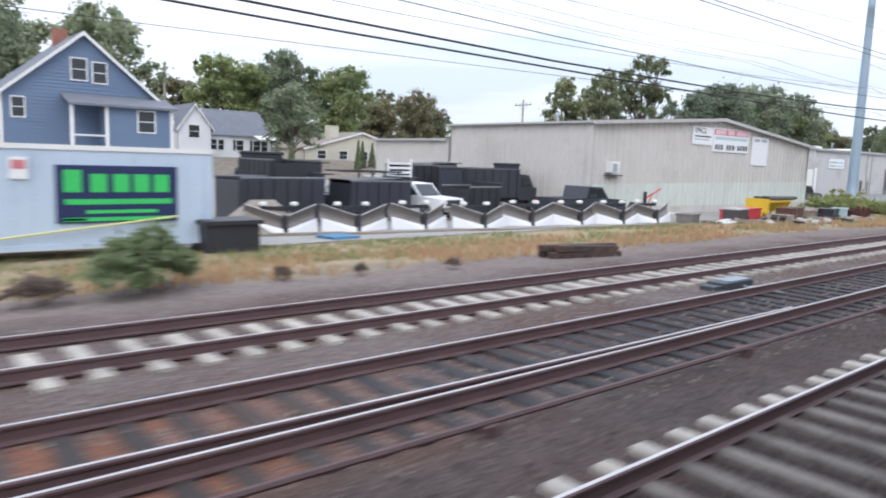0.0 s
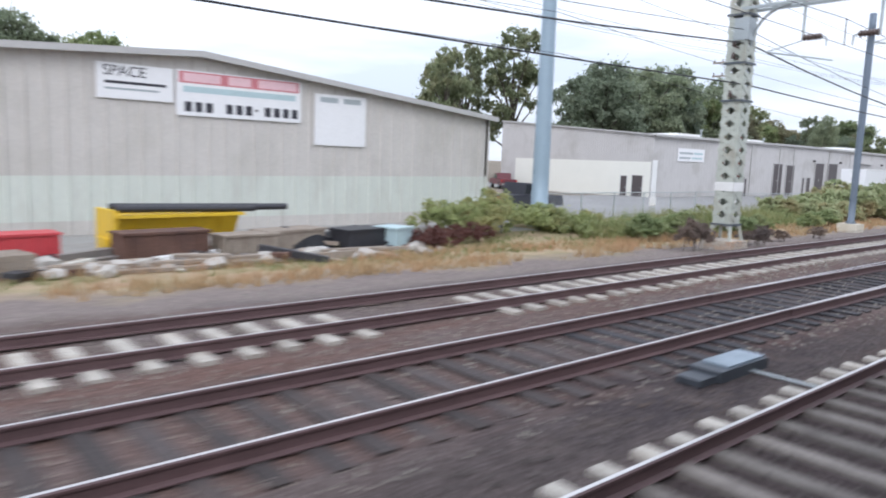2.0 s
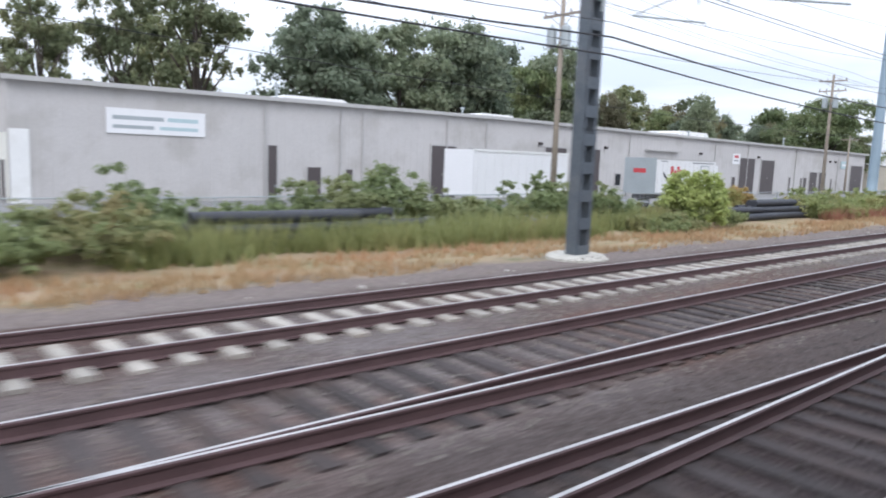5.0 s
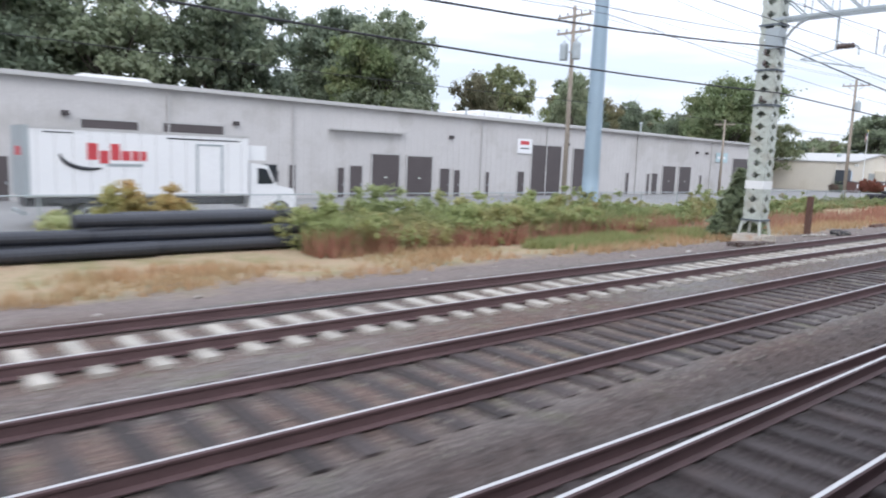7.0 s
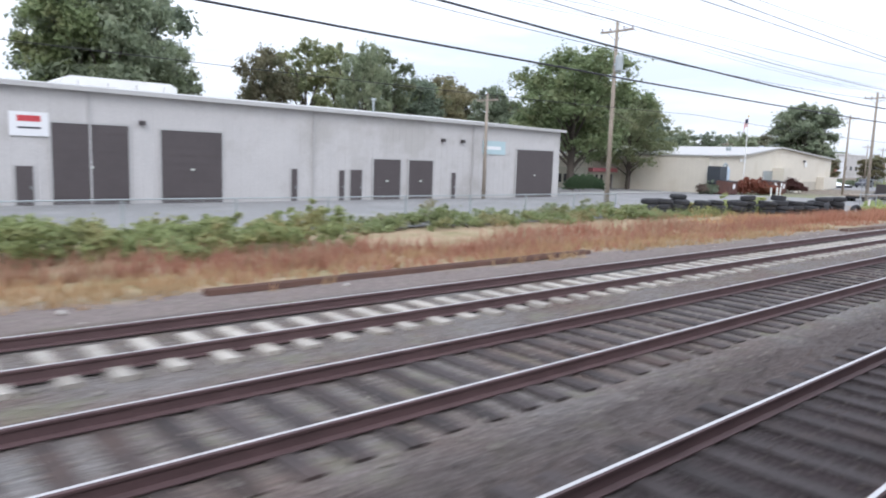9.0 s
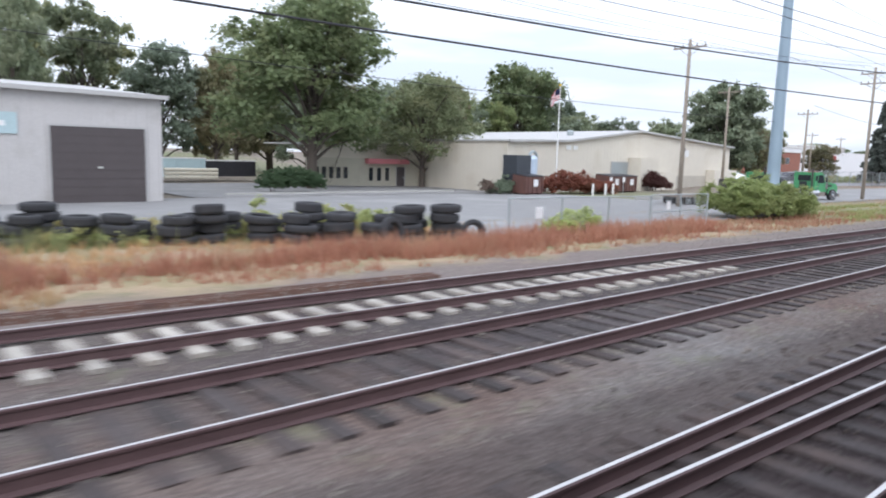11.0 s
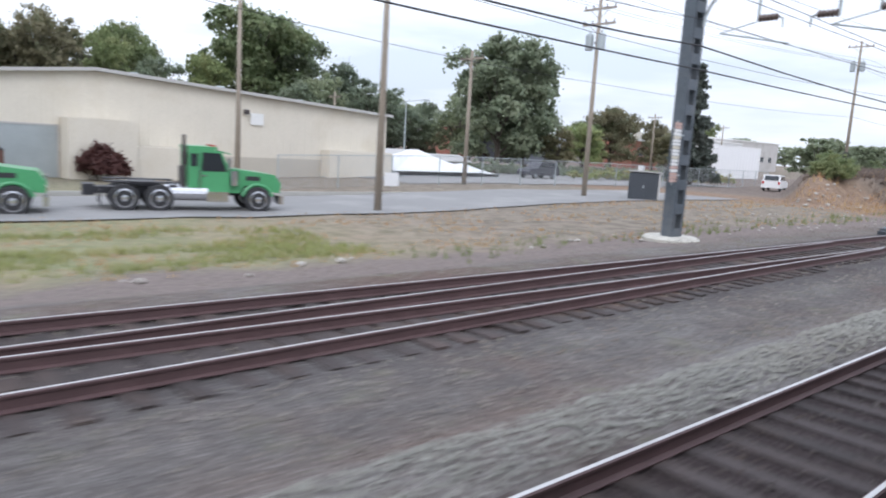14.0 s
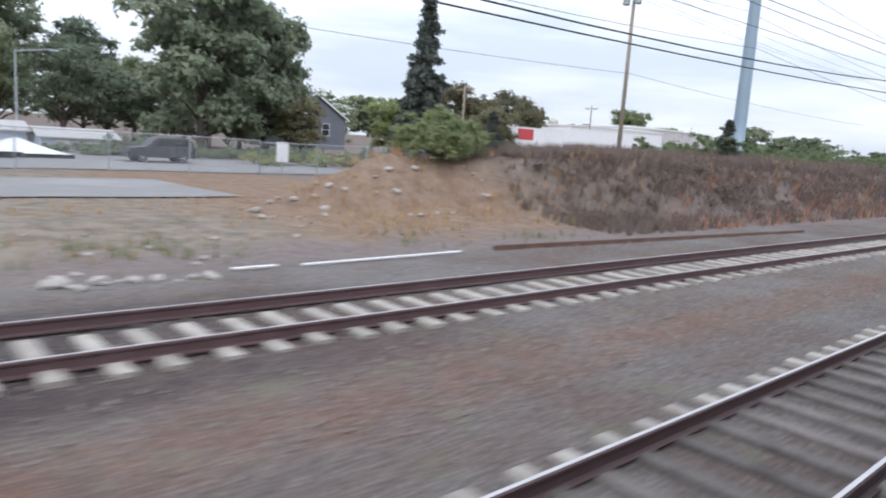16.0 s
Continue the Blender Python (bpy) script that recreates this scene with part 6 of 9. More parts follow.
paved("pavement", "pale gravel storage yard", M_GRAVEL, 7, 60, 20.5, 62)
paved("pavement", "worn grey asphalt yard behind the fence", M_ASPHALT, 60.5, 203, 23.5, 45, 0.05)
paved("pavement", "worn grey asphalt yard beside the long building", M_ASPHALT, 203, 219.5, 27.0, 45, 0.05)
paved("pavement", "grey asphalt car park before the tan office", M_ASPHALT, 219.5, 250, 23.6, 45, 0.05)
paved("pavement", "grey asphalt car park with worn surface", M_ASPHALT, 219.5, 249, 18.8, 23.6, 0.04)
paved("pavement", "grey asphalt car park beyond the flagpole", M_ASPHALT, 219, 248, 45, 66, 0.07)
paved("road", "grey asphalt street climbing between houses", M_ASPHALT, 70, 83.2, 44, 150, 0.07, 0.125, 2.5)
paved("road", "grey asphalt service road behind the verge", M_ASPHALT, 249.5, 305, 23.6, 32.4, 0.05)
paved("pavement", "dull asphalt yard with tents and cars", M_ASPHALT, 287, 335, 38.5, 58, 0.04)
paved("pavement", "packed pale dirt before the office", M_GRAVEL, 92, 112, 62, 82, 0.06)
for x0, x1, y in ((249.5, 305, 32.7), (222, 243, 47.2)):
    bm = bmesh.new()
    z = ground_z((x0 + x1) / 2, y)
    box(bm, x0, y - 0.09, z - 0.3, x1, y + 0.09, z + 0.2)
    solid("kerb", bm, M_KERB, "pale concrete kerb along the asphalt", "kerb", kind="structure", bevel=0.02)


for k in range(16):
    a, b = Vector((83.4 + 0.6 * k, 48.8 + 4.8 * k, 0)), Vector((83.4 + 0.6 * (k + 1), 48.8 + 4.8 * (k + 1) - 0.02, 0))
    a.z, b.z = ground_z(a.x, a.y), ground_z(b.x, b.y)
    bm = bmesh.new()
    box(bm, -0.2, 0, -0.3, 0.2, (b - a).length, 0.22)
    solid("kerb", bm, M_KERB, "pale concrete kerb beside the street", "kerb", group="street kerbs", kind="structure", m=pose(a.x, a.y, a.z, math.degrees(math.atan2(b.z - a.z, 4.8)), 0, -math.degrees(math.atan2(0.6, 4.8))), bevel=0.02)


def mesh_material():
    """Chain-link: a fine diamond net, open between its wires."""
    m = bpy.data.materials.new("chain_link")
    m.use_nodes = True
    n, l = m.node_tree.nodes, m.node_tree.links
    b = n["Principled BSDF"]
    b.inputs["Base Color"].default_value = (0.42, 0.44, 0.45, 1)
    b.inputs["Roughness"].default_value, b.inputs["Metallic"].default_value = 0.5, 0.4
    geo = n.new("ShaderNodeNewGeometry")
    sep = n.new("ShaderNodeSeparateXYZ")
    l.new(geo.outputs["Position"], sep.inputs["Vector"])
    def op(kind, a, c=None):
        x = n.new("ShaderNodeMath")
        x.operation = kind
        for i, v in enumerate((a, c)):
            if v is None:
                continue
            if isinstance(v, (int, float)):
                x.inputs[i].default_value = v
            else:
                l.new(v, x.inputs[i])
        return x.outputs[0]
    u = op("ADD", sep.outputs["X"], op("MULTIPLY", sep.outputs["Y"], 0.37))
    hit = None
    for s in (1, -1):
        w = op("ABSOLUTE", op("SUBTRACT", op("FRACT", op("MULTIPLY", op("ADD", u, op("MULTIPLY", sep.outputs["Z"], s)), 14.0)), 0.5))
        line = op("LESS_THAN", w, 0.05)
        hit = line if hit is None else op("MAXIMUM", hit, line)
    l.new(hit, b.inputs["Alpha"])
    return m


M_LINK = mesh_material()


def fence(x0, y0, x1, y1, height, label, step=3.0, rail_at=(1.0,), gap=0.0):
    t = thing("chain_link_fence", label, "fence")
    d = Vector((x1 - x0, y1 - y0, 0))
    k = max(1, round(d.length / step))
    pts = [Vector((x0, y0, 0)) + d * (i / k) for i in range(k + 1)]
    for p in pts:
        p.z = ground_z(p.x, p.y)
        part("post", T(p - Vector((0, 0, 0.2)), p + Vector((0, 0, height)), 0.04, sides=8), M_STEEL, t)
    for a, b in zip(pts, pts[1:]):
        for f in rail_at:
            part("rail", T(a + Vector((0, 0, height * f)), b + Vector((0, 0, height * f)), 0.025, sides=6), M_STEEL, t)
        bm = bmesh.new()
        bm.faces.new([bm.verts.new(v) for v in (a + Vector((0, 0, 0.05)), b + Vector((0, 0, 0.05)), b + Vector((0, 0, height)), a + Vector((0, 0, height)))])
        part("wire_mesh", bm, M_LINK, t)
    return t


def notice(x, y, z0, w, h, label, turn=0.0):
    bm = bmesh.new()
    box(bm, -w / 2, -0.012, 0, w / 2, 0.012, h)
    return solid("notice_board", bm, M_SIGNWHITE, label, "sign", m=pose(x, y, z0, 0, 0, turn), bevel=0.004)


fence(62.5, 22.6, 82, 22.9, 1.5, "low chain-link fence along the asphalt yard")
fence(82, 22.9, 200, 24.6, 1.35, "low chain-link fence behind the bushes", 4.0)
fence(221, 18.65, 229.7, 18.25, 1.5, "chain-link fence along the car park")
gate = fence(229.7, 18.2, 234.2, 18.0, 1.55, "pair of chain-link gates, closed", 2.25, (1.0, 0.5, 0.05))
fence(276, 37.0, 312.6, 37.0, 2.0, "tall chain-link fence behind the road", 4.0)
fence(312.6, 37.0, 345, 40.5, 1.9, "chain-link fence across the street", 4.0)
notice(71.45, 22.55, ground_z(71.4, 22.5) + 0.75, 0.62, 0.48, "blank white notice on a chain-link fence")
notice(81.6, 22.85, ground_z(81, 22.5) + 0.7, 0.6, 0.5, "blank white notice on a chain-link fence")
notice(230.95, 18.1, ground_z(231, 18) + 0.85, 0.3, 0.4, "small white notice on the gate")
notice(222.6, 18.55, ground_z(222, 18) + 0.7, 0.4, 0.45, "small white notice on the fence")
notice(283.2, 35.7, ground_z(283, 36) + 0.15, 1.1, 0.85, "blank white board standing by the road")


# ---- vehicles ----
M_TYRE = material("tyre_rubber", (0.038, 0.038, 0.041), 0.85, 0, 0.2, 2, 30, 0.2)
M_CHROME = material("chrome", (0.7, 0.7, 0.72), 0.18, 1.0, 0.06, 1, 10, 0.0)
M_GREENPAINT = material("green_paint", (0.085, 0.34, 0.15), 0.3, 0, 0.08, 0.8, 10, 0.0)
M_BLACKPAINT = material("black_paint", (0.045, 0.047, 0.06), 0.3, 0, 0.15, 0.8, 10, 0.0)
M_WHITEPAINT = material("vehicle_white", (0.8, 0.8, 0.8), 0.35, 0, 0.04, 0.6, 10, 0.0)
M_EDGE = material("worn_dark_edge", (0.16, 0.16, 0.17), 0.5, 0.2, 0.2, 1, 15, 0.05)
M_BRICKSLAT = material("rust_red_slat", (0.24, 0.11, 0.085), 0.85, 0, 0.25, 2, 20, 0.2)
M_FADEDSLAT = material("faded_slat", (0.55, 0.38, 0.33), 0.8, 0, 0.2, 2, 20, 0.2)
M_OLDWOOD = material("old_timber", (0.3, 0.25, 0.2), 0.85, 0, 0.25, 2, 20, 0.3, (0.2, 0.15, 0.12), 0.5, 1.5)
M_MAROON = material("maroon_paint", (0.14, 0.03, 0.04), 0.35, 0, 0.1, 0.8, 10, 0.0)
M_LAMPRED = material("lamp_red", (0.5, 0.03, 0.03), 0.25, 0, 0.05, 1, 10, 0)
M_LAMPWHITE = material("lamp_white", (0.8, 0.8, 0.75), 0.15, 0, 0.05, 1, 10, 0)


def wheel(parent, x, y, r, w, rim=None):
    m = pose(x, y, r, 90, 0, 0)
    bm = bmesh.new()
    lathe(bm, ((r * 0.62, -w / 2), (r * 0.94, -w / 2), (r, -w / 2 + 0.03), (r, w / 2 - 0.03), (r * 0.94, w / 2), (r * 0.62, w / 2)), 20)
    t = part("wheel", bm, M_TYRE, parent, smooth=False, at=m)
    bm = bmesh.new()
    lathe(bm, ((r * 0.6, -w / 2 + 0.02), (r * 0.68, w / 2 + 0.004), (r * 0.58, w / 2 + 0.012), (r * 0.52, w / 2 - 0.03), (r * 0.3, w / 2 - 0.01), (r * 0.24, w / 2 + 0.05), (r * 0.1, w / 2 + 0.06)), 16)
    part("rim", bm, rim or M_STEEL, t)
    bm = bmesh.new()
    lathe(bm, ((r * 0.6, w / 2 - 0.02), (r * 0.68, -w / 2 - 0.004), (r * 0.58, -w / 2 - 0.012), (r * 0.52, -w / 2 + 0.03), (r * 0.3, -w / 2 + 0.01), (r * 0.24, -w / 2 - 0.05), (r * 0.1, -w / 2 - 0.06)), 16)
    part("rim", bm, rim or M_STEEL, t)
    return t


def profile(name, outline, w, mat, parent, label="", bevel=0.05):
    bm = bmesh.new()
    prism(bm, outline, -w / 2, w / 2)
    return part(name, bm, mat, parent, label, bevel=bevel)


def panel(name, outline, y, t, mat, parent):
    bm = bmesh.new()
    prism(bm, outline, y - t / 2, y + t / 2)
    return part(name, bm, mat, parent)


def pickup(x, y, heading, paint, label, cap=None):
    t = thing("pickup_truck", label, "pickup truck", pose(x, y, ground_z(x, y) + 0.05, 0, 0, heading))
    body = profile("body", ((-2.75, 0.5), (2.7, 0.5), (2.75, 0.75), (2.65, 1.08), (1.3, 1.16), (-0.55, 1.14), (-2.75, 1.12)), 1.9, paint, t, bevel=0.06)
    cab = profile("cab", ((-0.7, 1.1), (1.3, 1.12), (0.65, 1.78), (-0.5, 1.82)), 1.66, paint, t, bevel=0.06)
    for s in (-1, 1):
        panel("window", ((-0.48, 1.2), (0.15, 1.2), (0.15, 1.68), (-0.38, 1.72)), s * 0.84, 0.03, M_GLASS, cab)
        panel("window", ((0.25, 1.2), (1.05, 1.2), (0.6, 1.68), (0.25, 1.68)), s * 0.84, 0.03, M_GLASS, cab)
        for wx in (-1.75, 1.75):
            wheel(t, wx, s * 0.82, 0.39, 0.26)
        part("tail_lamp", B(-2.8, s * 0.88 - 0.08, 0.85, -2.72, s * 0.88 + 0.06, 1.08), M_LAMPRED, t)
        part("head_lamp", B(2.66, s * 0.72 - 0.16, 0.82, 2.78, s * 0.72 + 0.16, 1.0), M_LAMPWHITE, t)
    part("windscreen", slab(((1.27, -0.74, 1.2), (0.72, -0.7, 1.74), (0.72, 0.7, 1.74), (1.27, 0.74, 1.2)), 0.03), M_GLASS, cab)
    part("bumper", B(2.72, -0.9, 0.45, 2.88, 0.9, 0.66), M_CHROME, t, bevel=0.03)
    part("bumper", B(-2.9, -0.9, 0.45, -2.75, 0.9, 0.66), M_CHROME, t, bevel=0.03)
    part("grille", B(2.7, -0.55, 0.72, 2.79, 0.55, 1.02), M_BLACK, t)
    if cap:
        part("bed_rail", B(-2.7, -0.92, 1.12, -0.75, 0.92, 1.2), cap, t)
    return t


def dump_truck(x, y, heading, paint, bed, label, high=2.2):
    t = thing("dump_truck", label, "truck", pose(x, y, ground_z(x, y) + 0.05, 0, 0, heading))
    part("chassis", B(-3.6, -0.5, 0.6, 3.0, 0.5, 0.85), M_BLACK, t, bevel=0.03)
    profile("cab", ((0.9, 0.75), (3.4, 0.75), (3.45, 1.2), (3.3, 1.45), (2.2, 1.55), (1.75, 2.3), (0.95, 2.35)), 2.0, paint, t, bevel=0.07)
    for s in (-1, 1):
        panel("window", ((1.1, 1.6), (1.95, 1.6), (1.65, 2.15), (1.1, 2.18)), s * 1.01, 0.03, M_GLASS, t)
        for wx in (-2.2, 2.3):
            wheel(t, wx, s * 0.88, 0.48, 0.3)
        part("head_lamp", B(3.38, s * 0.75 - 0.15, 0.95, 3.5, s * 0.75 + 0.15, 1.15), M_LAMPWHITE, t)
    body = part("dump_body", B(-3.7, -1.05, 0.9, 0.8, 1.05, 1.0), bed, t)
    for a in ((-3.7, -1.15, 0.95, 0.8, -1.05, high), (-3.7, 1.05, 0.95, 0.8, 1.15, high), (0.7, -1.05, 1.0, 0.8, 1.05, high + 0.25), (-3.75, -1.04, 1.0, -3.65, 1.04, high - 0.1)):
        part("side_panel", B(*a), bed, body, bevel=0.015)
    for s in (-1.1, 1.1):
        part("top_edge", B(-3.74, s - 0.08, high, 0.82, s + 0.08, high + 0.07), M_EDGE, body)
    for k in range(7):
        xx = -3.5 + 0.68 * k
        for s in (-1, 1):
            part("side_rib", B(xx - 0.05, s * 1.15 - 0.05, 0.95, xx + 0.05, s * 1.15 + 0.05, high), bed, body)
    part("tarp_roll", T((0.75, -1.1, high + 0.32), (0.75, 1.1, high + 0.32), 0.09), M_BLACK, t)
    part("tail_bar", B(-3.8, -1.0, 0.55, -3.7, 1.0, 0.68), M_STEEL, t)
    for s in (-0.85, 0.85):
        part("tail_lamp", B(-3.84, s - 0.1, 0.72, -3.76, s + 0.1, 0.86), M_LAMPWHITE, t)
    return t


def tractor_unit(x, y, heading, label):
    t = thing("truck_tractor", label, "truck tractor", pose(x, y, ground_z(x, y), 0, 0, heading), group="green tractors")
    part("chassis", B(-3.1, -0.42, 0.62, 3.2, 0.42, 0.86), M_BLACK, t, bevel=0.03)
    hood = profile("hood", ((1.45, 0.75), (2.0, 0.75), (2.15, 1.05), (2.8, 1.1), (3.3, 0.8), (3.55, 0.78), (3.6, 1.15), (3.35, 1.5), (1.45, 1.72)), 1.7, M_GREENPAINT, t, bevel=0.08)
    cab = profile("cab", ((0.05, 0.75), (1.55, 0.75), (1.55, 1.65), (1.25, 2.3), (0.95, 2.42), (0.05, 2.42)), 2.0, M_GREENPAINT, t, bevel=0.07)
    part("cab_roof", B(0.0, -0.95, 2.4, 1.1, 0.95, 2.5), M_GREENPAINT, cab, bevel=0.04)
    part("windscreen", slab(((1.56, -0.85, 1.72), (1.28, -0.8, 2.26), (1.28, 0.8, 2.26), (1.56, 0.85, 1.72)), 0.03), M_GLASS, cab)
    for s in (-1, 1):
        panel("window", ((0.5, 1.58), (1.45, 1.58), (1.2, 2.26), (0.55, 2.28)), s * 1.01, 0.03, M_GLASS, cab)
        panel("window", ((0.12, 1.75), (0.36, 1.75), (0.36, 2.22), (0.12, 2.22)), s * 1.01, 0.03, M_GLASS, cab)
        part("grab_rail", T((0.46, s * 1.06, 0.95), (0.46, s * 1.06, 1.6), 0.02, sides=6), M_CHROME, cab)
        part("door_handle", B(0.5, s * 1.03 - 0.02, 1.38, 0.68, s * 1.03 + 0.02, 1.43), M_CHROME, cab)
        part("air_cleaner", T((1.75, s * 0.95, 1.05), (1.75, s * 0.95, 1.62), 0.16, sides=12), M_CHROME, hood, "polished air cleaner can")
        part("hood_vent", B(2.2, s * 0.855 - 0.012, 1.25, 2.75, s * 0.855 + 0.012, 1.42), M_BLACK, hood)
        part("quarter_fender", T((-0.25, s * 0.85, 0.78), (-0.45, s * 0.85, 1.08), 0.05, sides=6), M_CHROME, t)
        panel("door_line", ((0.4, 0.85), (0.42, 0.85), (0.42, 2.25), (0.4, 2.25)), s * 1.005, 0.02, M_BLACK, cab)
        part("mirror", B(1.45, s * 1.15 - 0.06, 1.65, 1.55, s * 1.15 + 0.06, 2.1), M_CHROME, cab, bevel=0.02)
        part("fuel_tank", T((-0.6, s * 0.8, 0.72), (0.75, s * 0.8, 0.72), 0.29, sides=16), M_CHROME, t, "polished metal fuel tank", smooth=False)
        part("step", B(0.7, s * 0.95 - 0.15, 0.42, 1.5, s * 0.95 + 0.15, 0.8), M_CHROME, t, bevel=0.02)
        wheel(t, 2.65, s * 0.95, 0.51, 0.3, M_CHROME)
        for wx in (-2.15, -0.95 - 0.02):
            wheel(t, wx, s * 0.85, 0.51, 0.52, M_CHROME)
        bm = bmesh.new()
        for k in range(7):
            a = math.pi * (0.08 + 0.84 * k / 6)
            b = math.pi * (0.08 + 0.84 * (k + 1) / 6)
            if k < 6:
                tube(bm, (2.65 + 0.6 * math.cos(a), s * 0.95, 0.51 + 0.6 * math.sin(a)), (2.65 + 0.6 * math.cos(b), s * 0.95, 0.51 + 0.6 * math.sin(b)), 0.07, 0.07, 6)
        part("wheel_arch", bm, M_GREENPAINT, hood)
        part("mud_flap", B(-2.95, s * 0.85 - 0.25, 0.2, -2.92, s * 0.85 + 0.25, 0.8), M_BLACK, t)
        part("head_lamp", B(3.5, s * 0.62 - 0.14, 0.98, 3.62, s * 0.62 + 0.14, 1.14), M_LAMPWHITE, hood)
    part("sun_visor", slab(((1.22, -0.92, 2.36), (1.62, -0.92, 2.26), (1.62, 0.92, 2.26), (1.22, 0.92, 2.36)), 0.03), M_GREENPAINT, cab)
    for k in range(5):
        part("roof_lamp", B(0.98, -0.62 + 0.28 * k, 2.5, 1.08, -0.5 + 0.28 * k, 2.56), M_LAMPRED, cab)
    part("rear_window", B(0.03, -0.6, 1.75, 0.06, 0.6, 2.25), M_GLASS, cab)
    part("hose_rack", B(-0.12, -0.35, 0.86, -0.06, 0.35, 1.7), M_BLACK, t)
    part("tail_frame", B(-3.5, -0.45, 0.55, -3.1, 0.45, 0.95), M_BLACK, t, bevel=0.03)
    part("fender", B(-2.8, -1.05, 1.08, -0.3, -0.62, 1.12), M_BLACK, t)
    part("fender", B(-2.8, 0.62, 1.08, -0.3, 1.05, 1.12), M_BLACK, t)
    part("fifth_wheel", B(-2.0, -0.45, 0.9, -1.0, 0.45, 1.1), M_BLACK, t, bevel=0.04)
    part("exhaust_stack", T((-0.1, -0.85, 0.8), (-0.1, -0.85, 2.9), 0.07), M_DARK, t)
    part("bumper", B(3.5, -1.05, 0.35, 3.66, 1.05, 0.68), M_CHROME, t, bevel=0.03)
    part("grille", B(3.5, -0.42, 0.75, 3.62, 0.42, 1.35), M_CHROME, hood)
    return t


def box_truck(x0, x1, y, z):
    """A white rental truck: box, chassis and cab, nose towards +x."""
    t = thing("box_truck", "white rental box truck with red and black marks", "truck", pose(x0, y, z, 0, 0, 0))
    L = x1 - x0
    box_ = part("cargo_box", B(0, -1.2, 1.12, L, 1.2, 3.5), M_WHITEPAINT, t, bevel=0.04)
    for k in range(14):
        xx = 0.3 + (L - 0.6) * k / 13
        part("panel_seam", B(xx - 0.008, -1.206, 1.2, xx + 0.008, -1.2, 3.42), M_ROOF, box_)
    for zz in (1.12, 3.42):
        part("edge_rail", B(-0.01, -1.215, zz, L + 0.01, -1.2, zz + 0.09), M_ROOF, box_)
    part("rear_frame", B(-0.05, -1.22, 1.1, 0.08, 1.22, 3.52), M_STEEL, box_)
    part("side_door", B(5.75, -1.225, 1.3, 6.65, -1.205, 3.05), M_WHITEPAINT, box_)
    for a in ((5.68, 1.25, 5.75, 3.12), (6.65, 1.25, 6.72, 3.12), (5.75, 3.05, 6.65, 3.12)):
        part("door_frame", B(a[0], -1.24, a[1], a[2], -1.2, a[3]), M_STEEL, box_)
    # the maker's mark as plain shapes: a black swoosh, red blocks, grey line
    bm = bmesh.new()
    for k in range(10):
        a, b = math.pi * (1.0 + 0.62 * k / 10), math.pi * (1.0 + 0.62 * (k + 1) / 10)
        tube(bm, (1.95 + 0.95 * math.cos(a), -1.21, 2.6 + 0.5 * math.sin(a)), (1.95 + 0.95 * math.cos(b), -1.21, 2.6 + 0.5 * math.sin(b)), 0.03 + 0.05 * math.sin(math.pi * k / 10), 0.03 + 0.05 * math.sin(math.pi * (k + 1) / 10), 6)
    part("mark", bm, M_BLACK, box_)
    for k, (u, w, h0, h1) in enumerate(((1.85, 0.34, 2.42, 3.0), (2.25, 0.3, 2.3, 2.75), (2.62, 0.3, 2.42, 3.0), (2.98, 0.3, 2.42, 2.76), (3.34, 0.24, 2.42, 2.76), (3.64, 0.2, 2.42, 2.76))):
        part("mark", B(u, -1.212, h0, u + w, -1.2, h1), M_RED, box_, bevel=0.0)
    part("mark", B(2.5, -1.212, 2.2, 3.7, -1.2, 2.3), M_STEEL, box_)
    part("mark", B(0.5, -1.212, 3.3, 1.4, -1.2, 3.34), M_INK, box_)
    part("mark", B(4.6, -1.212, 3.25, 7.4, -1.2, 3.3), M_INK, box_)
    # rear end marks
    part("rear_mark", B(-0.06, -0.5, 2.5, -0.05, 0.5, 2.8), M_RED, box_)
    part("chassis", B(0.0, -0.5, 0.75, L + 2.2, 0.5, 1.05), M_BLACK, t)
    part("side_guard", B(0.8, -1.15, 0.9, L - 0.5, -1.1, 1.06), M_BLACK, t)
    cab = profile("cab", ((L + 0.15, 0.6), (L + 2.2, 0.6), (L + 2.25, 1.1), (L + 2.1, 1.4), (L + 1.35, 1.55), (L + 0.95, 2.35), (L + 0.15, 2.45)), 2.0, M_WHITEPAINT, t, bevel=0.08)
    part("wind_fairing", B(L + 0.05, -0.9, 2.55, L + 0.9, 0.9, 3.15), M_WHITEPAINT, t, bevel=0.1)
    panel("window", ((L + 0.5, 1.6), (L + 1.2, 1.6), (L + 0.9, 2.2), (L + 0.5, 2.25)), -1.01, 0.03, M_GLASS, cab)
    panel("window", ((L + 0.5, 1.6), (L + 1.2, 1.6), (L + 0.9, 2.2), (L + 0.5, 2.25)), 1.01, 0.03, M_GLASS, cab)
    part("windscreen", slab(((L + 1.38, -0.8, 1.62), (L + 1.02, -0.78, 2.28), (L + 1.02, 0.78, 2.28), (L + 1.38, 0.8, 1.62)), 0.03), M_GLASS, cab)
    for s in (-1, 1):
        wheel(t, L + 1.5, s * 0.9, 0.46, 0.28)
        wheel(t, 1.9, s * 0.88, 0.46, 0.5)
        part("mirror", B(L + 1.2, s * 1.15 - 0.06, 1.7, L + 1.3, s * 1.15 + 0.06, 2.15), M_BLACK, cab)
    part("rear_bumper", B(-0.15, -1.0, 0.5, -0.02, 1.0, 0.62), M_STEEL, t)
    return t


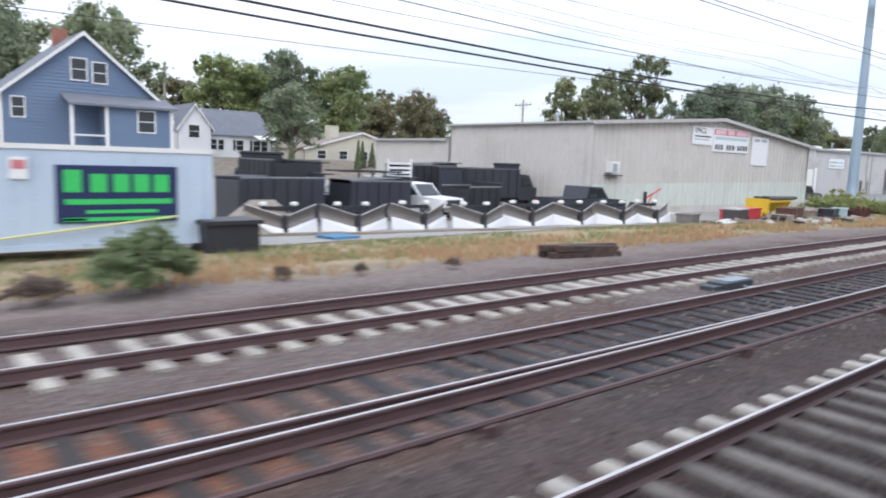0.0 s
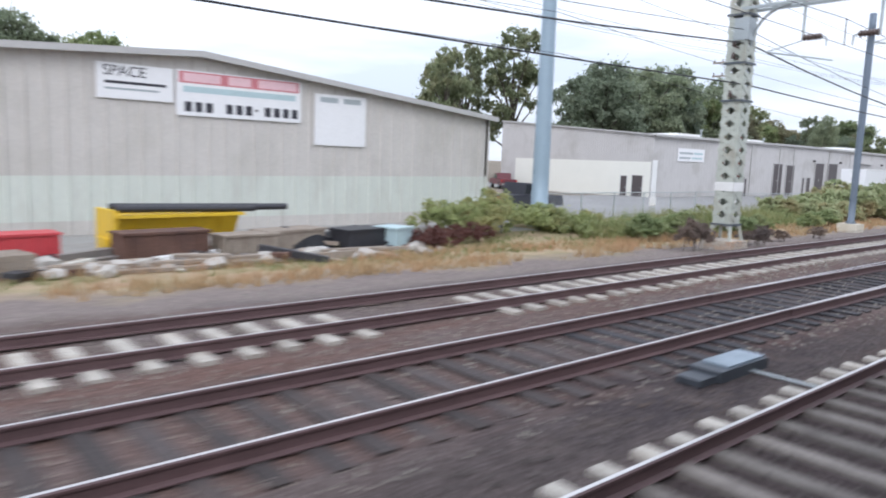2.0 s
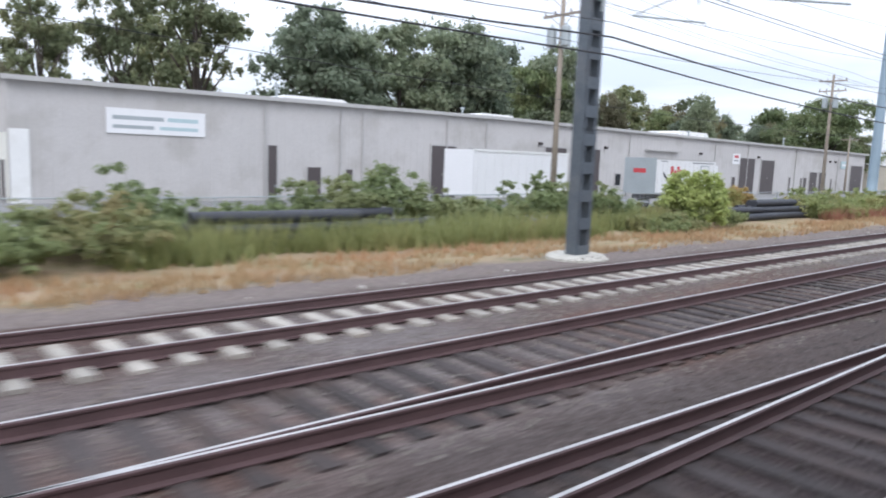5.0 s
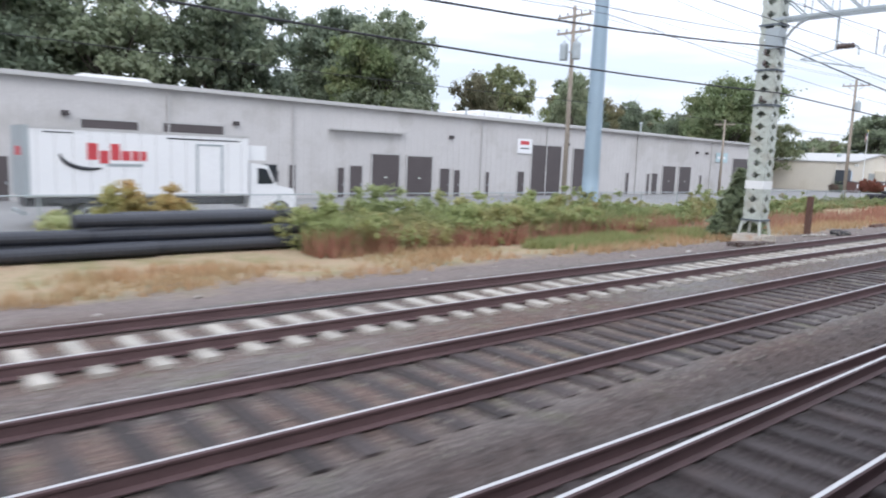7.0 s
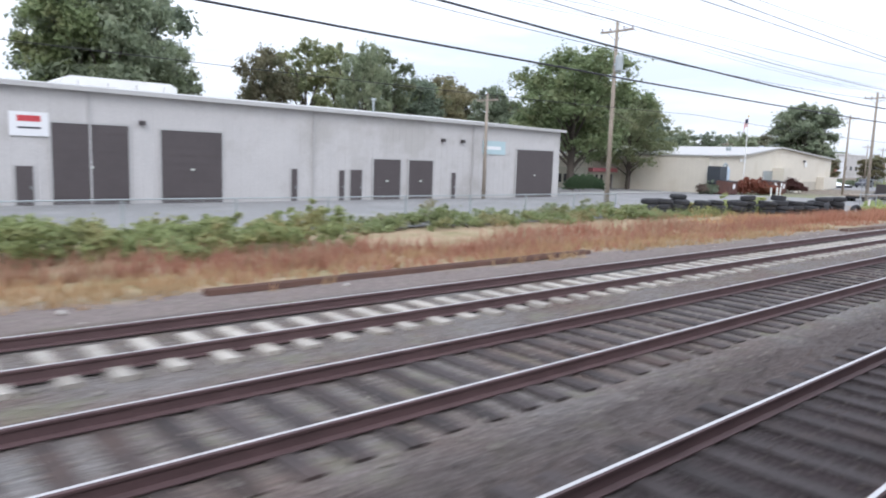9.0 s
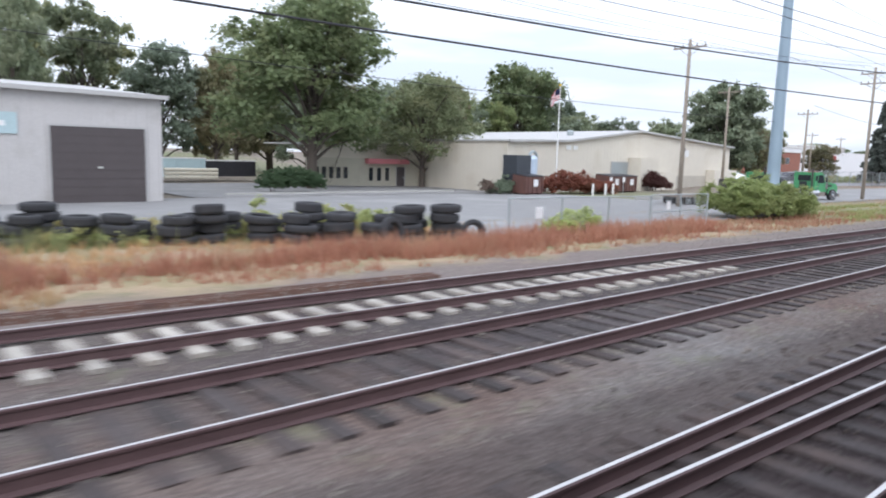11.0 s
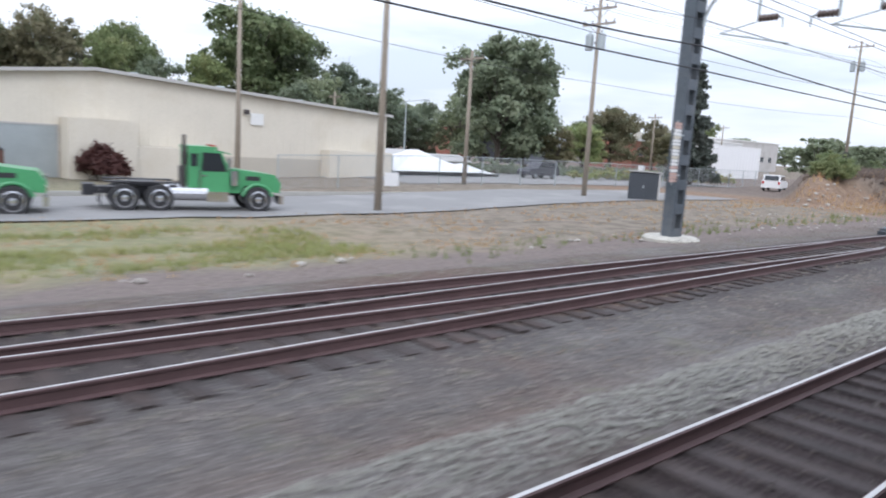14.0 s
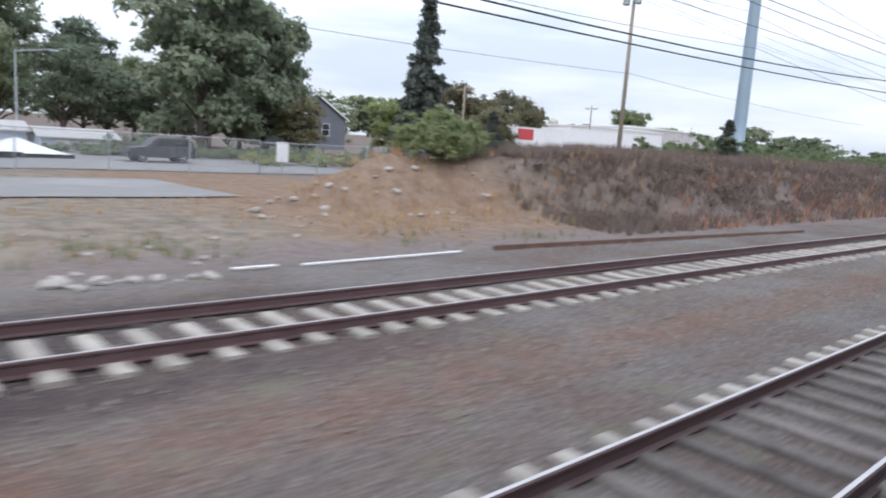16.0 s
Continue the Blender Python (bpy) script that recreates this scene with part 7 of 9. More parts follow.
def hatchback(x, y, heading, paint, label, name="car"):
    t = thing(name, label, "car", pose(x, y, ground_z(x, y) + 0.05, 0, 0, heading))
    profile("body", ((-2.2, 0.35), (2.2, 0.35), (2.25, 0.7), (2.0, 0.95), (0.95, 1.05), (-2.2, 1.08)), 1.8, paint, t, bevel=0.08)
    cab = profile("cabin", ((-2.15, 1.05), (1.0, 1.03), (0.35, 1.62), (-1.9, 1.68)), 1.62, paint, t, bevel=0.08)
    for s in (-1, 1):
        panel("window", ((-1.9, 1.12), (-0.75, 1.12), (-0.75, 1.55), (-1.75, 1.57)), s * 0.82, 0.03, M_GLASS, cab)
        panel("window", ((-0.65, 1.12), (0.7, 1.12), (0.25, 1.54), (-0.65, 1.55)), s * 0.82, 0.03, M_GLASS, cab)
        for wx in (-1.35, 1.35):
            wheel(t, wx, s * 0.78, 0.34, 0.22)
        part("tail_lamp", B(-2.24, s * 0.75 - 0.1, 0.75, -2.16, s * 0.75 + 0.1, 1.0), M_LAMPRED, t)
    part("rear_window", slab(((-2.17, -0.68, 1.15), (-1.97, -0.64, 1.58), (-1.97, 0.64, 1.58), (-2.17, 0.68, 1.15)), 0.03), M_GLASS, cab)
    return t


tractor_unit(258.6, 27.5, -12, "green day-cab truck tractor with chrome wheels")
tractor_unit(266.9, 27.2, -12, "green day-cab truck tractor with chrome tanks")
box_truck(133.4, 141.2, 28.0, ground_z(137, 28) + 0.03)
hatchback(330.5, 33.0, 15, M_WHITEPAINT, "small white boxy car on the road")
hatchback(311, 48.3, 180, M_BLACKPAINT, "dark parked car behind the fence")
pickup(96.5, 59.5, 60, M_MAROON, "maroon pickup parked by the white end wall")
pickup(67.3, 28.8, 0, M_BLACKPAINT, "dark pickup parked behind the fence")
pickup(61.2, 31.5, 8, M_BLACKPAINT, "dark sedan-like pickup with open lid", None)
pickup(30.6, 24.6, 0, M_BLACKPAINT, "black pickup with red tail lamps", M_BLACK)
dump_truck(30.3, 31.0, 0, M_BLACKPAINT, M_BLACKPAINT, "dark blue-black dump truck in the yard", 2.6)
dump_truck(15.3, 31.5, 84, M_BLACKPAINT, M_BLACK, "black dump truck seen from behind", 2.75)
rack_truck = pickup(22.7, 29.6, -78, M_WHITEPAINT, "white pickup with a tall slatted rack", M_WHITE)
for k in range(6):
    part("rack_slat", B(-0.95, -0.95, 1.5 + 0.24 * k, -0.88, 0.95, 1.62 + 0.24 * k), M_WHITE, rack_truck)
for side in (-0.92, 0.92):
    part("rack_post", B(-1.0, side - 0.05, 1.1, -0.9, side + 0.05, 3.0), M_WHITE, rack_truck)
    part("rack_rail", B(-2.7, side - 0.04, 2.0, -0.95, side + 0.04, 2.1), M_WHITE, rack_truck)
tool_truck = pickup(19.8, 31.2, 172, M_BLACKPAINT, "dark pickup loaded with tools and frames", None)
for xx in (-2.4, -0.9):
    for side in (-0.85, 0.85):
        part("rack_post", B(xx - 0.04, side - 0.04, 1.15, xx + 0.04, side + 0.04, 2.3), M_BLACK, tool_truck)
part("rack_rail", B(-2.6, -0.9, 2.28, 1.0, -0.82, 2.36), M_BLACK, tool_truck)
part("rack_rail", B(-2.6, 0.82, 2.28, 1.0, 0.9, 2.36), M_BLACK, tool_truck)


def dump_body(x, y, heading, length, height, mat, label, lid=0.0):
    """A truck body taken off its chassis: floor, ribbed sides, rolled top edge, open above, on two timbers."""
    t = thing("tipper_container", label, "tipper container", pose(x, y, ground_z(x, y), 0, 0, heading), group="stored tipper containers")
    a = length / 2
    for xx in (-a * 0.7, a * 0.7):
        part("bearer", B(xx - 0.1, -1.0, 0.0, xx + 0.1, 1.0, 0.24), M_OLDWOOD, t)
    part("floor", B(-a, -1.0, 0.24, a, 1.0, 0.34), mat, t)
    for e in (-1, 1):
        side = part("side_panel", B(-a, e * 1.06 - 0.04, 0.24, a, e * 1.06 + 0.04, height), mat, t, bevel=0.012)
        for k in range(int(length / 0.6)):
            xx = -a + 0.3 + 0.6 * k
            part("side_rib", B(xx - 0.05, e * 1.13 - 0.04, 0.26, xx + 0.05, e * 1.13 + 0.04, height - 0.05), mat, side)
        part("top_edge", T((-a - 0.04, e * 1.06, height), (a + 0.04, e * 1.06, height), 0.055, sides=8), M_EDGE, side)
    part("tailgate", B(-a - 0.06, -1.02, 0.3, -a + 0.02, 1.02, height - 0.12), mat, t, bevel=0.012)
    head = part("headboard", B(a - 0.02, -1.02, 0.3, a + 0.06, 1.02, height + 0.2), mat, t, bevel=0.012)
    part("cab_shield", B(a, -1.0, height + 0.16, a + 0.55, 1.0, height + 0.22), mat, head)
    if lid:
        part("folded_tarp", T((a - 0.3, -0.95, height + 0.12), (a - 0.3, 0.95, height + 0.12), 0.13, sides=10), M_BLACK, t)
        part("tarp_sheet", slab(((-a, -1.02, height + 0.05), (a - 0.3, -1.02, height + lid), (a - 0.3, 1.02, height + lid), (-a, 1.02, height + 0.05)), 0.03), M_BLACK, t)
    return t


STORED_BODIES = (
    (13.5, 27.4, 4, 3.9, 2.1, M_BLACKPAINT, "dark steel tipper container stored on timbers", 0.0),
    (19.2, 28.4, -3, 3.3, 1.95, M_BLACKPAINT, "blue-black tipper container stored in the yard", 0.15),
    (28.6, 36.4, 0, 4.2, 2.75, M_BLACK, "tall black tipper container by the warehouse", 0.2),
    (34.0, 36.0, 3, 3.0, 2.5, M_BLACKPAINT, "dark tipper container beside the warehouse corner", 0.1),
    (26.0, 28.6, 5, 2.4, 1.7, M_BLACK, "short black tipper container behind the ploughs", 0.0),
    (18.6, 36.5, 6, 4.0, 2.55, M_BLACK, "black tipper container with folded tarp", 0.2),
)
for row in STORED_BODIES:
    dump_body(*row)

# the side of the train that the view is taken from
bm = bmesh.new()
box(bm, -80, -3.1, 1.05, 420, -0.45, 4.1)
box(bm, -80, -2.6, 0.35, 420, -0.95, 1.05)
tagged(new("train_side", mesh_of("train_side", bm, M_STEEL)), "ribbed stainless steel side of a standing train", "train", kind="structure")

# ---- houses and small buildings ----
M_BLUESIDE = material("blue_siding", (0.14, 0.2, 0.3), 0.6, 0, 0.08, 0.7, 15, 0.08)
M_PALEBLUE = material("pale_blue_steel", (0.54, 0.64, 0.75), 0.5, 0.1, 0.08, 0.7, 15, 0.05, (0.36, 0.44, 0.52), 0.4, 0.5)
M_SHINGLE = material("grey_shingles", (0.18, 0.19, 0.22), 0.85, 0, 0.2, 1.0, 8, 0.3)
M_TANSHINGLE = material("tan_shingles", (0.3, 0.26, 0.22), 0.85, 0, 0.2, 1.0, 8, 0.3)
M_BRICK = material("brick", (0.33, 0.14, 0.1), 0.85, 0, 0.25, 2, 14, 0.3, (0.25, 0.12, 0.1), 0.5, 1.5)
M_CREAMWALL = material("cream_block", (0.56, 0.53, 0.43), 0.8, 0, 0.08, 0.8, 15, 0.1, (0.45, 0.42, 0.34), 0.4, 0.5)
M_BROWNFASCIA = material("brown_fascia", (0.1, 0.07, 0.065), 0.7, 0, 0.15, 1, 15, 0.1)
M_WHITESIDE = material("white_siding", (0.78, 0.79, 0.8), 0.6, 0, 0.05, 0.7, 15, 0.05)


def clapboards(face, u0, u1, z0, top, mat, parent, step=0.22):
    """Lapped boards over a wall face; top: rows of (u, z)."""
    z = z0
    while z < max(t for _, t in top):
        lo, hi = None, None
        for i in range(121):
            u = u0 + (u1 - u0) * i / 120
            if curve(top, u) > z + step * 0.5:
                lo = u if lo is None else lo
                hi = u
        if lo is not None and hi - lo > 0.2:
            bm = bmesh.new()
            vs = [bm.verts.new(face.m @ Vector(p)) for p in ((lo, 0.05, z), (hi, 0.05, z), (hi, 0.015, z + step), (lo, 0.015, z + step), (lo, 0.0, z), (hi, 0.0, z))]
            bm.faces.new((vs[0], vs[1], vs[2], vs[3]))
            bm.faces.new((vs[4], vs[5], vs[1], vs[0]))
            part("clapboard", bm, mat, parent)
        z += step


def gable_wall(face, w, eave, peak, z0, mat, parent, thick=0.25):
    bm = bmesh.new()
    prism(bm, ((0, z0), (w, z0), (w, eave), (w / 2, peak), (0, eave)), -thick, 0, m=face.m)
    return part("wall", bm, mat, parent)


def house(name, label, x0, x1, y, depth, z0, eave, peak, wall, roof, category="house", boards=True):
    """A house whose gable faces the line: the front runs from x0 to x1."""
    t = thing(name, label, category)
    f = Face((x0, y), (x1, y))
    w = x1 - x0
    gable_wall(f, w, eave, peak, z0, wall, t)
    part("wall", B(x0, y + 0.05, z0, x0 + 0.25, y + depth, eave), wall, t)
    part("wall", B(x1 - 0.25, y + 0.05, z0, x1, y + depth, eave), wall, t)
    part("wall", B(x0 + 0.25, y + depth - 0.25, z0, x1 - 0.25, y + depth, eave), wall, t)
    if boards:
        clapboards(f, 0, w, z0, ((0, eave), (w / 2, peak), (w, eave)), wall, t)
    xm = (x0 + x1) / 2
    o = 0.35
    sl = (peak - eave) / (w / 2)
    part("roof", slab(((x0 - o, y - o, eave - o * sl + 0.15), (xm, y - o, peak + 0.15), (xm, y + depth + o, peak + 0.15), (x0 - o, y + depth + o, eave - o * sl + 0.15)), 0.12), roof, t)
    part("roof", slab(((xm, y - o, peak + 0.15), (x1 + o, y - o, eave - o * sl + 0.15), (x1 + o, y + depth + o, eave - o * sl + 0.15), (xm, y + depth + o, peak + 0.15)), 0.12), roof, t)
    for a, b in (((x0 - o, eave - o * sl), (xm, peak)), ((xm, peak), (x1 + o, eave - o * sl))):
        part("rake_board", slab(((a[0], y - o - 0.05, a[1] + 0.12), (b[0], y - o - 0.05, b[1] + 0.12), (b[0], y - o, b[1] + 0.12), (a[0], y - o, a[1] + 0.12)), 0.24), M_WHITE, t)
    return t, f


blue, fb = house("house", "blue clapboard house with white trim and porch", 6.9, 16.3, 50, 9, 1.0, 5.75, 9.75, M_BLUESIDE, M_SHINGLE)
for u0, u1, z0, z1 in ((4.0, 4.85, 6.85, 8.15), (5.25, 6.05, 6.75, 8.0), (0.65, 1.3, 4.35, 5.5), (7.5, 8.4, 3.75, 5.3)):
    wall_window(fb, u0, u1, z0, z1, blue)
# the porch wing
part("porch_roof", slab(((10.2, 47.6, 5.3), (16.7, 47.6, 5.3), (16.7, 50, 6.0), (10.2, 50, 6.0)), 0.15), M_SHINGLE, blue)
part("porch_wall", B(12.4, 48.0, 1.0, 16.4, 49.9, 5.3), M_BLUESIDE, blue)
clapboards(Face((12.4, 48.0), (16.4, 48.0)), 0, 4.0, 1.0, ((0, 5.2), (4.0, 5.2)), M_BLUESIDE, blue)
wall_window(Face((12.4, 48.0), (16.4, 48.0)), 1.9, 2.9, 3.7, 5.0, blue)
for x in (10.4, 12.4, 16.4):
    part("porch_post", B(x - 0.1, 47.85, 1.0, x + 0.1, 48.05, 5.3), M_WHITE, blue)
part("porch_rail", B(10.4, 47.9, 3.3, 12.3, 48.0, 3.4), M_WHITE, blue)
part("corner_board", B(6.85, 49.9, 1.0, 7.05, 50.05, 5.7), M_WHITE, blue)
part("chimney", B(11, 55, 8, 11.8, 55.8, 10.6), M_BRICK, blue)

garage, fg = house("garage", "grey garage with a white panelled door", 15.6, 22.0, 65, 7, 1.0, 5.2, 6.4, M_BEIGE, M_SHINGLE, "garage", False)
roller_door(fg, 0.9, 5.6, 2.0, 4.0, garage, M_WHITE, 4)
white, fw = house("house", "white two-storey house with grey roof", 28.8, 32.6, 82, 9, 1.5, 5.4, 8.0, M_WHITESIDE, M_SHINGLE)
part("wing_wall", B(32.6, 83.5, 1.5, 41.0, 90, 4.75), M_WHITESIDE, white)
part("wing_roof", slab(((32.4, 83.2, 4.7), (41.2, 83.2, 4.7), (41.0, 87, 7.9), (31.0, 87, 7.9)), 0.15), M_SHINGLE, white)
part("wing_roof", slab(((31.0, 87, 7.9), (41.0, 87, 7.9), (41.2, 91, 4.7), (32.4, 91, 4.7)), 0.15), M_SHINGLE, white)
part("porch_roof", slab(((38.6, 81.6, 4.3), (41.6, 81.6, 4.3), (41.4, 83.4, 4.8), (38.6, 83.4, 4.8)), 0.12), M_WHITE, white)
fww = Face((32.6, 83.5), (41.0, 83.5))
for u0, u1 in ((0.6, 1.3), (1.5, 2.2), (3.8, 4.7), (6.0, 6.9), (7.1, 7.9)):
    wall_window(fww, u0, u1, 2.9, 4.1, white)
    part("shutter", fww.block(u0 - 0.4, u0 - 0.1, 2.85, 4.15, 0.02, 0.07), M_BLACK, white)
wall_window(fw, 1.2, 2.4, 4.2, 5.6, white)
beige, fbe = house("house", "beige bungalow with tan roof and chimney", 47.5, 66.0, 86.5, 10, 1.2, 3.5, 6.0, M_CREAMWALL, M_TANSHINGLE, "house", False)
part("chimney", B(52.2, 88, 4.5, 53.8, 89.2, 6.9), M_CREAMWALL, beige)
for u0 in (2.0, 5.5, 9.0, 13.0):
    wall_window(fbe, u0, u0 + 1.3, 2.2, 3.3, beige, M_WHITE)
far_houses = ((86.5, 146, 7, 8, M_WHITESIDE), (96.5, 142, 6.5, 7, M_WHITESIDE), (78, 150, 8, 8, M_PALEBLUE), (113, 106, 7, 6, M_WHITESIDE), (106, 122, 8, 7, M_CREAMWALL))
for x, y, w, d, wall in far_houses:
    hz = ground_z(x, y)
    h, f = house("house", "small pale house far up the street", x, x + w, y, d, hz - 0.5, hz + 3.2, hz + 5.4, wall, M_SHINGLE, "house", False)
    for u0 in (1.2, 4.2):
        wall_window(f, u0, u0 + 1.0, hz + 1.2, hz + 2.4, h)
dark_house, fd = house("house", "dark shingled house with white dormer", 335, 344, 75, 8, 0.5, 4.4, 7.2, M_SHINGLE, M_SHINGLE, "house", False)
part("dormer", B(337.5, 73.9, 4.4, 339, 75, 5.7), M_WHITE, dark_house)
wall_window(fd, 5.6, 6.6, 2.2, 3.6, dark_house)

# cream office beside the long building
office = thing("office_building", "low cream block building with dark brown fascia", "office building")
FO, FO2 = Face((94.9, 97.0), (99.0, 83.0)), Face((99.0, 82.7), (112.0, 82.2))
oz = ground_z(102, 82)
for f, w in ((FO, 14.5), (FO2, 13.0)):
    part("wall", f.block(0, w, oz - 0.6, 3.4, -0.25, 0), M_CREAMWALL, office)
    part("fascia", f.block(-0.2, w + 0.2, 3.4, 4.5, -0.3, 0.22), M_BROWNFASCIA, office)
part("roof", slab(((94.9, 97, 4.4), (99.2, 83.0, 4.4), (112.0, 82.6, 4.4), (112.0, 97, 4.4)), 0.12), M_BROWNFASCIA, office)
part("corner_pier", FO.block(-1.6, 0.8, oz - 0.6, 4.6, -0.1, 0.5), M_BRICK, office, "red brick corner pier")
for u in (8.2, 11.5):
    wall_window(FO, u, u + 1.0, 1.0, 2.6, office, M_DARK, False)
wall_door(FO, 5.0, 6.0, oz, 1.4, office)
for u0, u1, z0, z1 in ((1.7, 3.3, 0.9, 2.6), (8.8, 10.0, 0.9, 2.5)):
    wall_window(FO2, u0, u1, z0, z1, office, M_DARK, True)
roller_door(FO2, 4.9, 8.0, oz, 2.6, office)
part("lintel_sign", FO2.block(5.1, 7.6, 2.7, 3.15, 0.02, 0.08), M_SIGNWHITE, office)
wall_door(FO2, 10.8, 11.6, oz, 1.5, office)

# office of the tan building
tan_office = thing("office_building", "low tan office wing with red canopy and narrow windows", "office building")
FT = Face((236.0, 61.0), (240.6, 58.5))
FT2 = Face((240.6, 58.5), (247.0, 57.5))
for f, w in ((FT, 5.2), (FT2, 6.5)):
    part("wall", f.block(0, w, -1.2, 2.1, -0.25, 0), M_CREAMWALL, tan_office)
    part("parapet", f.block(0, w, 2.1, 3.6, -0.3, -0.05), M_TAN, tan_office)
for u in (0.8, 1.5, 2.2, 2.9, 3.6):
    wall_window(FT, u, u + 0.4, 0.1, 1.2, tan_office, M_CREAMWALL, False)
for u in (0.9, 1.8, 2.7):
    wall_window(FT2, u, u + 0.45, -0.1, 1.2, tan_office, M_CREAMWALL, False)
wall_door(FT2, 4.0, 4.9, -0.8, 1.3, tan_office)
part("canopy", FT2.block(0.5, 5.0, 1.6, 2.1, 0.02, 0.9), M_REDFADE, tan_office, "faded red entrance canopy")
part("roof", slab(((236.0, 61, 3.5), (240.6, 58.6, 3.5), (247, 57.6, 3.5), (247, 70, 3.5), (236, 70, 3.5)), 0.15), M_ROOF, tan_office)


def trailer(x0, x1, y, d, z0, z1, mat, label, category="trailer", ribs=14):
    t = thing("storage_trailer", label, category)
    body = part("body", B(x0, y, z0, x1, y + d, z1), mat, t, bevel=0.03)
    for k in range(ribs):
        xx = x0 + (x1 - x0) * (k + 0.5) / ribs
        part("side_rib", B(xx - 0.03, y - 0.025, z0 + 0.1, xx + 0.03, y, z1 - 0.12), mat, body)
    part("top_rail", B(x0 - 0.02, y - 0.04, z1 - 0.1, x1 + 0.02, y + 0.05, z1 + 0.03), M_WHITE, body)
    part("bottom_rail", B(x0, y - 0.04, z0 - 0.06, x1, y + 0.06, z0 + 0.08), mat, body)
    return t, body


M_NAVY = material("navy_board", (0.02, 0.03, 0.1), 0.4, 0, 0.1, 1, 10, 0)
M_NEONGREEN = material("bright_green_paint", (0.05, 0.55, 0.13), 0.4, 0, 0.08, 1, 10, 0)
cont, cbody = trailer(-4.5, 8.0, 20.0, 2.5, 0.0, 2.6, M_PALEBLUE, "pale blue storage trailer with navy and green sign", ribs=26)
board = part("sign", B(3.9, 19.93, 0.62, 6.95, 19.97, 2.12), M_NAVY, cbody, "navy sign with bright green shapes")
for a in ((4.08, 1.42, 4.5, 2.0), (4.1, 1.1, 6.8, 1.24), (4.6, 0.86, 6.4, 0.95), (4.05, 0.66, 6.8, 0.76), (4.05, 0.68, 4.6, 0.74)):
    part("lettering", B(a[0], 19.922, a[1], a[2], 19.93, a[3]), M_NEONGREEN, board)
for cx in (4.72, 5.28, 5.8, 6.32):
    part("lettering", B(cx, 19.922, 1.42, cx + 0.4, 19.93, 1.9), M_NEONGREEN, board)
poster = part("poster", B(2.9, 19.94, 1.75, 3.3, 19.98, 2.3), M_SIGNWHITE, cbody)
part("mark", B(2.95, 19.93, 2.0, 3.25, 19.94, 2.22), M_REDFADE, poster)
for x in (-3.5, 6.9):
    part("landing_leg", B(x - 0.1, 20.3, -0.4, x + 0.1, 20.5, 0.0), M_DARK, cont)
bm = bmesh.new()
tube(bm, (-3.0, 19.85, 0.2), (2.5, 19.85, 0.28), 0.03, 0.03, 6)
tube(bm, (2.5, 19.85, 0.28), (6.9, 19.8, 0.75), 0.03, 0.03, 6)
solid("rope", bm, material("yellow_rope", (0.7, 0.68, 0.3), 0.7, 0, 0.1, 2, 20, 0), "slack yellow rope along the trailer", "rope")
bm = bmesh.new()
box(bm, 7.6, 19.4, -0.35, 9.2, 20.6, 0.55)
box(bm, 7.5, 19.3, 0.5, 9.3, 20.7, 0.62)
solid("dark_crate", bm, M_BLACK, "dark low crate beside the blue trailer", "crate", bevel=0.02)


def hip_cover(x, y, w, d, h):
    bm = bmesh.new()
    z = ground_z(x, y)
    vs = [bm.verts.new(p) for p in ((x - w, y - d, z), (x + w, y - d, z), (x + w, y + d, z), (x - w, y + d, z), (x - w * 0.3, y, z + h), (x + w * 0.3, y, z + h))]
    for f in ((0, 1, 5, 4), (1, 2, 5), (2, 3, 4, 5), (3, 0, 4), (3, 2, 1, 0)):
        bm.faces.new([vs[i] for i in f])
    return solid("covered_heap", bm, M_TANSHINGLE, "heap under a brown-grey cover", "heap", bevel=0.03)


hip_cover(12.2, 25.5, 1.7, 1.2, 1.25)


# ---- plough blades in a row ----
M_PLOW = material("plough_steel", (0.24, 0.22, 0.205), 0.5, 0.3, 0.2, 1, 15, 0.1, (0.2, 0.17, 0.15), 0.5, 1.5)


